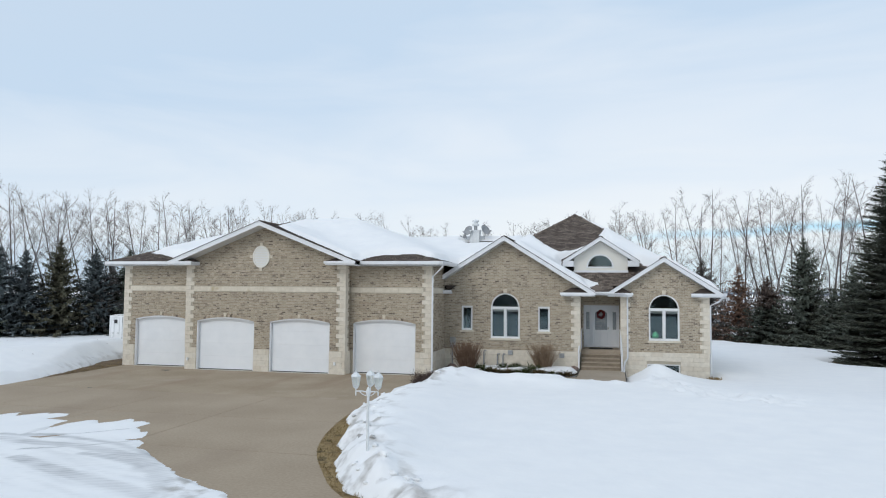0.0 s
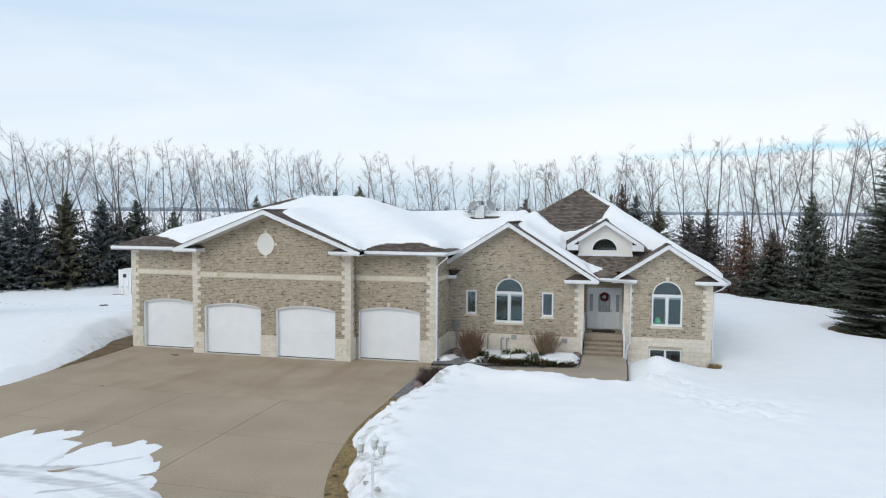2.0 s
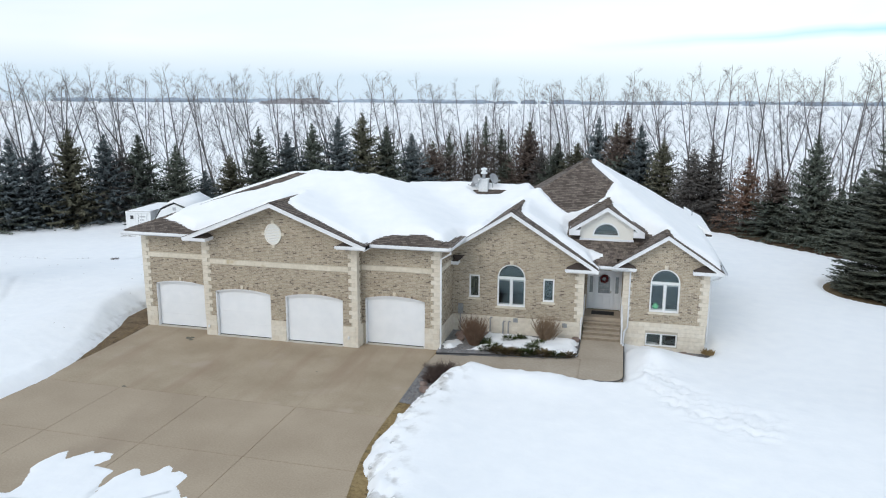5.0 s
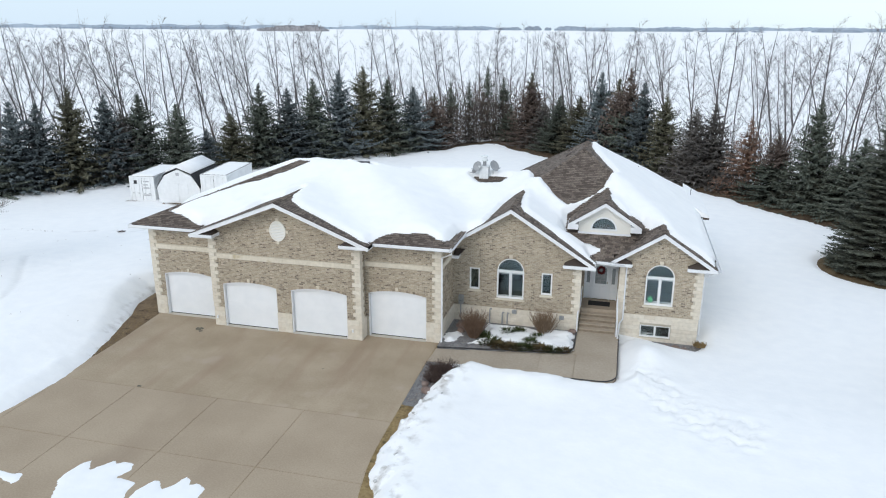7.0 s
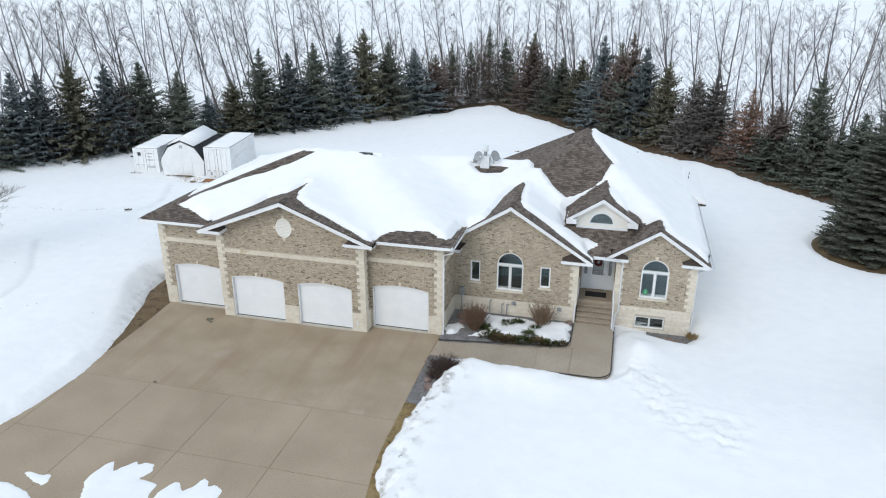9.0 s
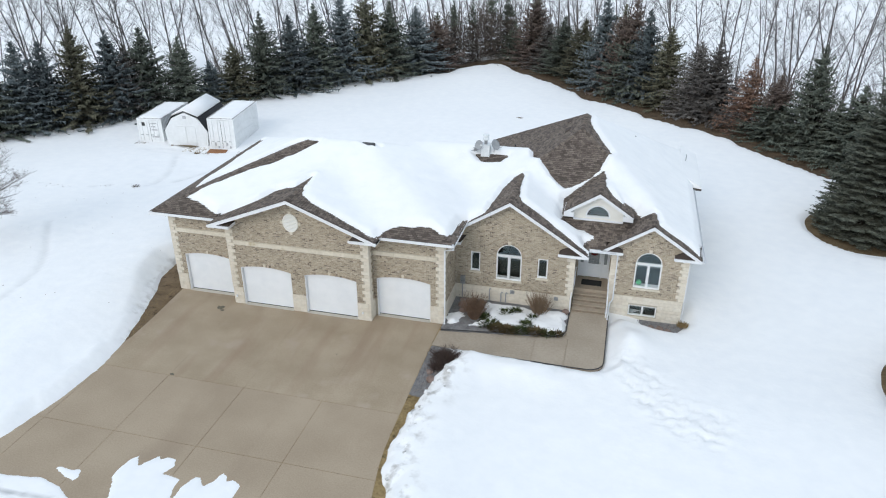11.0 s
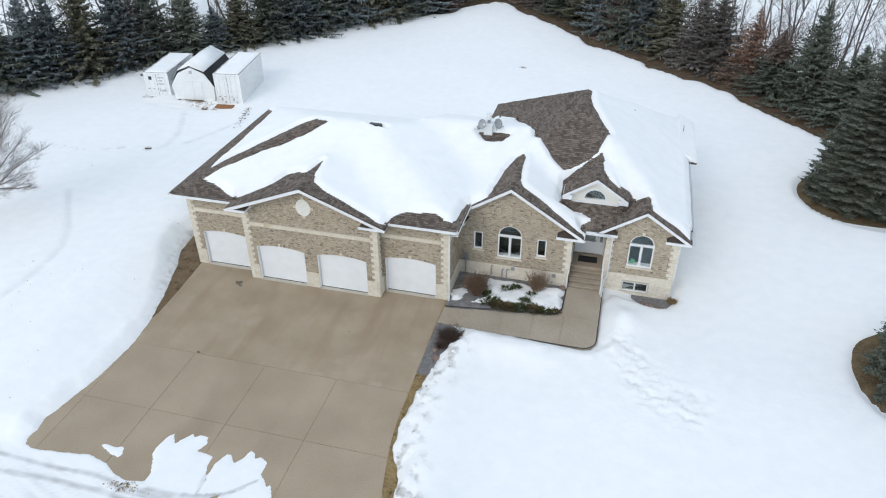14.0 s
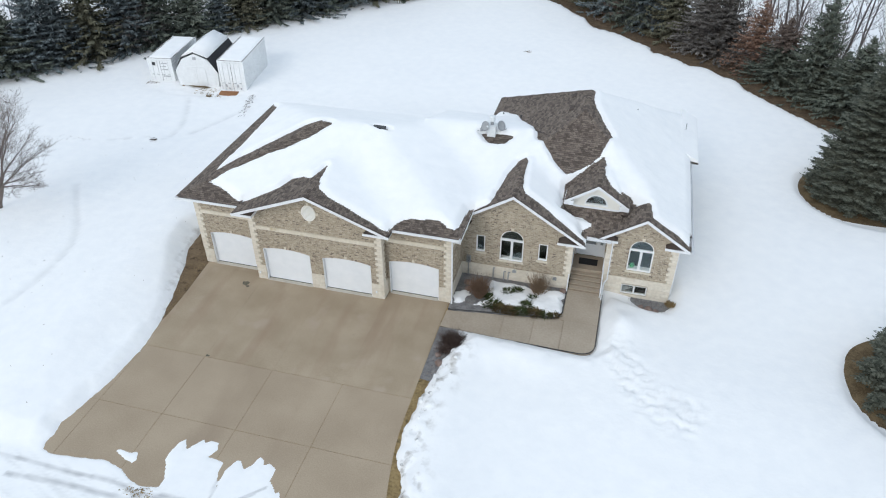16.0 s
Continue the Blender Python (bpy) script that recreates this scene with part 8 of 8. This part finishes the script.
for k, (x, y, r, h, m) in enumerate(((-5.2, 33.0, 0.62, 0.26, "juniper"), (-4.75, 32.72, 0.5, 0.18, "juniper_brown"), (-4.1, 32.68, 0.5, 0.18, "juniper_brown"), (-3.55, 32.75, 0.5, 0.22, "juniper"), (-3.25, 33.25, 0.42, 0.38, "juniper"), (-2.7, 32.82, 0.5, 0.18, "juniper_brown"), (-2.1, 32.84, 0.42, 0.16, "juniper"), (-1.6, 32.92, 0.34, 0.15, "juniper_brown"), (-4.55, 34.2, 0.4, 0.32, "juniper"), (-4.0, 34.45, 0.34, 0.34, "juniper"), (-5.55, 33.55, 0.28, 0.34, "juniper"), (-3.0, 34.0, 0.3, 0.3, "juniper"))):
    juniper(x, y, r, h, m, 40 + k)


def rock(x, y, z, s, seed, label="rounded red-grey field stone"):
    rnd_ = random.Random(seed)
    b = bmesh.new()
    bmesh.ops.create_icosphere(b, subdivisions=2, radius=s)
    for v in b.verts:
        v.co *= 1 + 0.35 * noise.noise(v.co * (1.4 / s) + Vector((seed, 0, 0)))
        v.co.z *= 0.7
    ob = tagged(mesh_object("rock", b, M["rock"], smooth=True), label, "rock", group="field stones")
    ob.matrix_basis = pose(x, y, z, 0, 0, rnd_.uniform(0, 360))


for k, (x, y, z, s) in enumerate(((-7.25, 28.2, 0.1, 0.17), (-7.05, 27.6, 0.12, 0.22), (-7.0, 28.9, 0.1, 0.15), (-7.1, 34.6, 0.25, 0.25), (-6.95, 34.0, 0.25, 0.2), (3.75, 35.2, -0.08, 0.26), (3.3, 35.35, -0.1, 0.18), (4.15, 35.15, -0.1, 0.2), (-1.35, 35.2, 0.28, 0.2))):
    rock(x, y, z, s, k)
b = bmesh.new()
rnd = random.Random(4)
for _ in range(300):
    a, q = rnd.uniform(0, math.tau), rnd.random() ** 0.5
    p = Vector((4.98 + 0.30 * q * math.cos(a), 36.1 + 0.26 * q * math.sin(a), -0.2))
    tube(b, [p, p + Vector((rnd.uniform(-0.1, 0.1), rnd.uniform(-0.1, 0.1), rnd.uniform(0.08, 0.24)))], [0.012, 0.003], 3, cap=False)
tuft = thing("grass_tuft", "brown dead ornamental grass at the house corner", "grass", at=(0, 0, 0))
part("blades", b, M["dead_grass"], tuft)

# ---- lamp post ----
lamp = thing("lamp_post", "white metal garden lamp post with three lanterns standing in snow", "street lamp", at=(-4.58, 15.05, -0.12), turn=0)
post_bm = bmesh.new()
lathe(post_bm, [(0.09, 0.2), (0.09, 0.5), (0.042, 0.56), (0.032, 0.7), (0.028, 1.8), (0.045, 1.84), (0.045, 1.92), (0.03, 1.95), (0.012, 1.99)], sides=14)
part("post", post_bm, M["lamp_paint"], lamp, smooth=True)
for ang in (198, 341, 99):
    a = radians(ang)
    c, s = math.cos(a), math.sin(a)
    R = 0.26
    arm = tube(bmesh.new(), [(0.03 * c, 0.03 * s, 1.88), (R * 0.5 * c, R * 0.5 * s, 1.90), (R * c, R * s, 1.90), (R * c, R * s, 1.96)], 0.014, 6)
    part("arm", arm, M["lamp_paint"], lamp)
    part("scroll", tube(bmesh.new(), [(0.04 * c, 0.04 * s, 1.80), (R * 0.45 * c, R * 0.45 * s, 1.83), (R * 0.7 * c, R * 0.7 * s, 1.89)], 0.009, 5), M["lamp_paint"], lamp)
    part("drop", lathe(bmesh.new(), [(0.006, 1.80), (0.015, 1.84), (0.012, 1.90)], (R * c, R * s, 0), 8), M["lamp_paint"], lamp)
    cup = part("lantern", lathe(bmesh.new(), [(0.02, 1.95), (0.05, 1.97), (0.07, 2.00), (0.072, 2.015)], (R * c, R * s, 0), 6), M["lamp_paint"], lamp)
    part("lantern_roof", lathe(bmesh.new(), [(0.108, 2.195), (0.112, 2.21), (0.085, 2.245), (0.04, 2.285), (0.015, 2.295), (0.018, 2.315), (0.006, 2.345)], (R * c, R * s, 0), 6), M["lamp_paint"], cup)
    g = part("glass", lathe(bmesh.new(), [(0.064, 2.015), (0.094, 2.195)], (R * c, R * s, 0), 6), M["lamp_glass"], cup)
    g.visible_shadow = False
    for k in range(6):
        t = k * math.tau / 6
        part("bar", tube(bmesh.new(), [(R * c + 0.068 * math.cos(t), R * s + 0.068 * math.sin(t), 2.01), (R * c + 0.098 * math.cos(t), R * s + 0.098 * math.sin(t), 2.2)], 0.006, 4), M["lamp_paint"], cup)
    part("bulb", lathe(bmesh.new(), [(0.012, 2.015), (0.014, 2.06), (0.024, 2.09), (0.024, 2.12), (0.01, 2.14)], (R * c, R * s, 0), 8), M["vinyl"], cup)

# ---- sea containers and barn-roofed shed at the back of the yard ----
def snow_cap(parent, x0, x1, y0, y1, z, t, seed):
    px, py = np.meshgrid(np.linspace(x0, x1, 16), np.linspace(y0, y1, 34))
    e = np.minimum(np.minimum(px - x0, x1 - px), np.minimum(py - y0, y1 - py))
    pz = z + t * smooth_step(-0.02, 0.22, e) * (1 + 0.5 * layered(px + seed, py, 3)) - 0.01
    ii_ = np.arange(px.size).reshape(px.shape)
    q = np.stack([ii_[:-1, :-1], ii_[:-1, 1:], ii_[1:, 1:], ii_[1:, :-1]], -1).reshape(-1, 4)
    raw("snow_layer", np.stack([px, py, pz], -1).reshape(-1, 3).tolist(), q.tolist(), M["snow_roof"], parent, "snow lying on the roof", smooth=True)


def container(at, turn, w, length, h, label, hatch):
    c = thing("sea_container", label, "container", at=at, turn=turn, group="containers behind the house")
    b = boxes((-w / 2, w / 2, 0.06, length, 0.12, h - 0.04))
    n = int(length / 0.28)
    for k in range(n):
        y = 0.2 + k * (length - 0.4) / n
        box(b, w / 2 - 0.005, w / 2 + 0.03, y, y + 0.14, 0.22, h - 0.16)
        box(b, -w / 2 - 0.03, -w / 2 + 0.005, y, y + 0.14, 0.22, h - 0.16)
    part("body", b, M["container"], c)
    part("frame", boxes((-w / 2 - 0.04, -w / 2 + 0.1, -0.02, 0.14, 0, h), (w / 2 - 0.1, w / 2 + 0.04, -0.02, 0.14, 0, h), (-w / 2 + 0.1, w / 2 - 0.1, -0.02, 0.12, h - 0.14, h), (-w / 2 + 0.1, w / 2 - 0.1, -0.02, 0.12, 0, 0.14), (w / 2 - 0.06, w / 2 + 0.045, 0.14, length, h - 0.1, h + 0.0), (-w / 2 - 0.045, -w / 2 + 0.06, 0.14, length, h - 0.1, h)), M["container"], c)
    for sg in (-1, 1):
        x0, x1 = (-w / 2 + 0.11, -0.01) if sg < 0 else (0.01, w / 2 - 0.11)
        d = part("door", boxes((x0, x1, 0.0, 0.06, 0.16, h - 0.16), bevel=0.008), M["container"], c)
        for t in (0.28, 0.75):
            x = x0 + (x1 - x0) * t
            part("lock_bar", tube(bmesh.new(), [(x, -0.04, 0.12), (x, -0.04, h - 0.12)], 0.022, 6), M["container"], d)
            part("bar_handle", boxes((x - 0.2, x + 0.02, -0.075, -0.05, 0.95, 1.0)), M["steel"], d)
        part("gasket", boxes((x1 + 0.001 if sg < 0 else x0 - 0.009, x1 + 0.009 if sg < 0 else x0 - 0.001, -0.012, 0.0, 0.16, h - 0.16)), M["dark_metal"], d, "dark rubber door gasket")
        if hatch and sg > 0:
            for k in range(3):
                part("marking", boxes((x0 + 0.12, x0 + 0.72 - 0.15 * (k % 2), -0.006, 0.004, h - 0.55 - 0.32 * k, h - 0.42 - 0.32 * k)), M["mark"], d, "faded grey marking bar")
            part("marking", boxes((x0 + 0.1, x0 + 0.85, -0.006, 0.004, 0.7, 0.86)), M["mark"], d, "faded grey marking bar")
        if hatch and sg < 0:
            part("vent_plate", boxes((x0 + 0.28, x0 + 0.62, -0.05, 0.0, h - 0.72, h - 0.38), bevel=0.01), M["dark_metal"], d, "dark square vent plate")
        if not hatch:
            part("plate", boxes((x0 + 0.35, x0 + 0.5, -0.02, 0.0, 0.55, 0.85)), M["mark"], d, "small dark plate")
            part("plate", boxes((x0 + 0.65, x0 + 0.8, -0.02, 0.0, 0.3, 0.5)), M["mark"], d, "small dark plate")
    for xa in (-w / 2 - 0.04, w / 2 - 0.05):
        part("top_rail", boxes((xa, xa + 0.09, -0.02, length, h, h + 0.035)), M["worn_rail"], c, "rusty worn top rail")
    part("top_rail", boxes((-w / 2 + 0.06, w / 2 - 0.06, -0.02, 0.07, h, h + 0.035)), M["worn_rail"], c, "rusty worn top rail")
    snow_cap(c, -w / 2 + 0.06, w / 2 - 0.07, 0.12, length, h - 0.03, 0.12, at[0])
    return c


container((-44.45, 59.7, -1.28), 8, 2.44, 6.2, 2.6, "worn white sea container with snow on its roof", True)
container((-36.5, 59.5, -1.28), 8, 2.5, 6.6, 3.2, "plain white sea container with snow on its roof", False)
shed = thing("storage_shed", "white barn-roofed shed with black shingles and snow", "shed", at=(-40.38, 59.6, -1.25), turn=8)
W_, H_ = 1.25, 1.38
prof = [(x * W_, z * H_) for x, z in ((-1.62, 0.15), (1.62, 0.15), (1.72, 1.25), (1.05, 2.1), (0.0, 2.52), (-1.05, 2.1), (-1.72, 1.25))]
part("wall", prism(prof, 0.0, 5.6), M["shed"], shed)
for (xa, za), (xb, zb) in (((1.78, 1.15), (1.08, 2.16)), ((1.08, 2.16), (0, 2.6)), ((0, 2.6), (-1.08, 2.16)), ((-1.08, 2.16), (-1.78, 1.15))):
    part("roof_side", prism([(xa * W_, za * H_), (xa * W_, za * H_ + 0.07), (xb * W_, zb * H_ + 0.07), (xb * W_, zb * H_)], -0.05, 5.72), M["shed_roof"], shed, "black shingled roof side")
for xa, xb in ((-0.95, -0.01), (0.01, 0.95)):
    part("door", boxes((xa, xb, -0.03, 0.0, 0.2, 2.1), bevel=0.006), M["shed"], shed)
part("gable_vent", boxes((-0.16, 0.16, -0.035, 0.0, 2.86, 3.16), bevel=0.01), M["mark"], shed, "small grey gable vent")
for xa in (-1.8, 1.6):
    part("skid", boxes((xa, xa + 0.2, 0.0, 5.6, -0.05, 0.17)), M["rust"], shed, "weathered timber skid")
snow_top = bmesh.new()
prism([(x * W_, z * H_) for x, z in ((1.10, 2.22), (1.12, 2.34), (0.0, 2.86), (-1.0, 2.36), (-1.02, 2.25), (0, 2.66))], -0.05, 5.65, snow_top)
bmesh.ops.bevel(snow_top, geom=list(snow_top.edges), offset=0.05, segments=2, affect="EDGES")
part("snow_layer", snow_top, M["snow_roof"], shed, "snow lying on the roof", smooth=True)
b = boxes((-0.9, 0.9, 0, 0.9, 0, 0.08), bevel=0.01)
ramp = tagged(mesh_object("wooden_ramp", b, M["plank"]), "orange-brown plank ramp before the container", "ramp")
ramp.matrix_basis = pose(-36.7, 58.3, -1.16, 4, 0, 8)


def debris(x, y, z, n, spread, seed, label, size=1.0, material="stem"):
    rnd_ = random.Random(seed)
    b = bmesh.new()
    for _ in range(n):
        p = Vector((x + rnd_.uniform(-spread, spread), y + rnd_.uniform(-spread, spread) * 0.6, z + rnd_.uniform(0, 0.12)))
        a = rnd_.uniform(0, math.tau)
        tube(b, [p, p + Vector((math.cos(a) * 0.35, math.sin(a) * 0.35, rnd_.uniform(-0.02, 0.15))) * size], [0.03 * size, 0.01 * size], 4)
    tagged(mesh_object("brush_debris", b, M[material]), label, "debris", kind="stuff")


debris(-37.1, 46.9, -0.25, 22, 0.2, 1, "dark twigs and dead leaves on the snow", 0.75, "stem_dark")
debris(-38.9, 58.7, -1.2, 70, 1.2, 2, "dead grass and twigs before the shed", 0.6, "dead_grass")
debris(-37.8, 57.6, -1.15, 70, 0.6, 3, "dead weeds poking through the snow", 0.8, "dead_grass")
debris(-45.3, 59.0, -1.1, 30, 0.45, 4, "dead weeds poking through the snow")
for k in range(9):
    x, y = -33.9 + 1.3 * k / 8, 58.2 - 4.7 * k / 8
    debris(x, y, float(terrain(np.array(x), np.array(y))) + 0.32, (16, 12, 16, 9, 14, 5, 7, 3, 5)[k], 0.30, 20 + k, "dark dead weeds along the rut", 0.55, "stem_dark")
for k, (x0, x1, y, deep) in enumerate(((-41.8, -38.8, 59.75, 0.24), (-38.5, -37.7, 57.7, 0.22))):
    b = bmesh.new()
    mx, my, half = (x0 + x1) / 2, y - 0.3, (x1 - x0) / 2
    b.faces.new([b.verts.new((mx + half * math.cos(a) * (0.8 + 0.35 * noise.noise(Vector((math.cos(a) * 2, math.sin(a) * 2, k * 5.0)))), my + deep * math.sin(a) * (0.8 + 0.5 * noise.noise(Vector((math.cos(a) * 2, math.sin(a) * 2, k * 3.0 + 1)))), float(snow_height(np.array([mx]), np.array([my]))[0][0]) + 0.06)) for a in [i * math.tau / 26 for i in range(26)]])
    tagged(mesh_object("bare_ground", b, M["soil"]), "bare brown ground scraped free of snow", "ground", group="bare ground by the shed", kind="stuff")
debris(-10.5, 76.5, -0.95, 8, 0.25, 5, "dark twig lying on the snow")
# lumps and specks on the lawn snow
rnd = random.Random(9)
vs, fs = [], []
for k in range(100):
    x, y = rnd.uniform(-46, -26), rnd.uniform(20, 46)
    z = float(snow_height(np.array([x]), np.array([y]))[0][0])
    s = rnd.uniform(0.016, 0.045)
    if k % 5 == 1:
        x, y, s = rnd.uniform(-35, -25), rnd.uniform(17, 30), rnd.uniform(0.03, 0.05)
        z = float(snow_height(np.array([x]), np.array([y]))[0][0])
    if k % 5 == 0:
        # clods and leaves kicked up along the footprints
        (ax, ay), (bx, by) = STEPS_LINE[k // 5 % 7], STEPS_LINE[k // 5 % 7 + 1]
        f = rnd.random()
        x, y, s = ax + (bx - ax) * f + rnd.uniform(-0.3, 0.3), ay + (by - ay) * f + rnd.uniform(-0.3, 0.3), rnd.uniform(0.03, 0.065)
        z = float(snow_height(np.array([x]), np.array([y]))[0][0])
    n = len(vs)
    vs += [(x - s, y, z + 0.004), (x, y - s * 0.7, z + 0.004), (x + s, y, z + 0.004), (x, y + s * 0.6, z + 0.004), (x, y, z + 0.03)]
    fs += [(n, n + 1, n + 4), (n + 1, n + 2, n + 4), (n + 2, n + 3, n + 4), (n + 3, n, n + 4)]
leaves = raw("leaf_litter", vs, fs, M["stem"])
tagged(leaves, "scattered dry leaves on the snow", "leaves", kind="stuff")

# ---- distance: low woods along the horizon, masts ----
def far_wood(r0, r1, y, h, seed, material="far_wood", label="low blue-grey line of far leafless woods", rough=0.3, deep=40):
    """A wood between two bearings (sideways over forwards), y metres off: a broken row of crowns of uneven height."""
    rnd_ = random.Random(seed)
    x0, x1 = r0 * y, r1 * y
    n = max(8, int((x1 - x0) / (y * 0.0022)))
    b = bmesh.new()
    pts = []
    for k in range(n + 1):
        x = x0 + (x1 - x0) * k / n
        edge = min(1.0, 0.45 + 4 * k / n, 0.45 + 4 * (n - k) / n)
        drift = 0.82 + 0.18 * math.sin(k * 0.21 + seed) * math.cos(k * 0.053 + seed * 2)
        pts.append((x, -1.5 + h * edge * drift * (1 - rough * rnd_.random())))
    for (xa, za), (xb, zb) in zip(pts, pts[1:]):
        prism([(xa, -4), (xb, -4), (xb, zb), (xa, za)], y, y + deep, b)
    ob = mesh_object("far_woods", b, M[material])
    tagged(ob, label, "woods", group="woods on the horizon", kind="stuff")


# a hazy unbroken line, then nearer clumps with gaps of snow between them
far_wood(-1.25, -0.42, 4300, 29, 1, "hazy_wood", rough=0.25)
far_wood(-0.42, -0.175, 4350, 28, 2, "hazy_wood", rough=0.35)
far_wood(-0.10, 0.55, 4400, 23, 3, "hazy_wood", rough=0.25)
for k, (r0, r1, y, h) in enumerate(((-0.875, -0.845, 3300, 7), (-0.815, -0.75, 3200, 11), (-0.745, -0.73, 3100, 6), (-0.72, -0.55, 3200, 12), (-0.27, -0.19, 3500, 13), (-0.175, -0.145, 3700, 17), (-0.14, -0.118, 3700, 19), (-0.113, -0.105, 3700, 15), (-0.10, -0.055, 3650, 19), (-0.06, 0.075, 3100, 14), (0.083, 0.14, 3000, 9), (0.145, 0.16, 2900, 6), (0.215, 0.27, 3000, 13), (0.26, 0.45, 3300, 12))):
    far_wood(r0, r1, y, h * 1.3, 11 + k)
far_wood(-0.533, -0.43, 2280, 24, 41, "near_wood", "brown-grey leafless grove out on the snowy fields", 0.55, 60)
far_wood(-0.118, -0.025, 2150, 1.6, 42, "near_wood", "low dark line of stubble across the snowy field", 0.6, 10)
for x, h in ((-955, 80), (-2500, 90)):
    m = thing("radio_mast", "thin grey lattice mast on the far horizon", "mast", at=(x, 2990, -2), group="far masts")
    part("tower", tube(bmesh.new(), [(0, 0, 0), (0, 0, h)], [1.2, 0.7], 4), M["mast"], m)
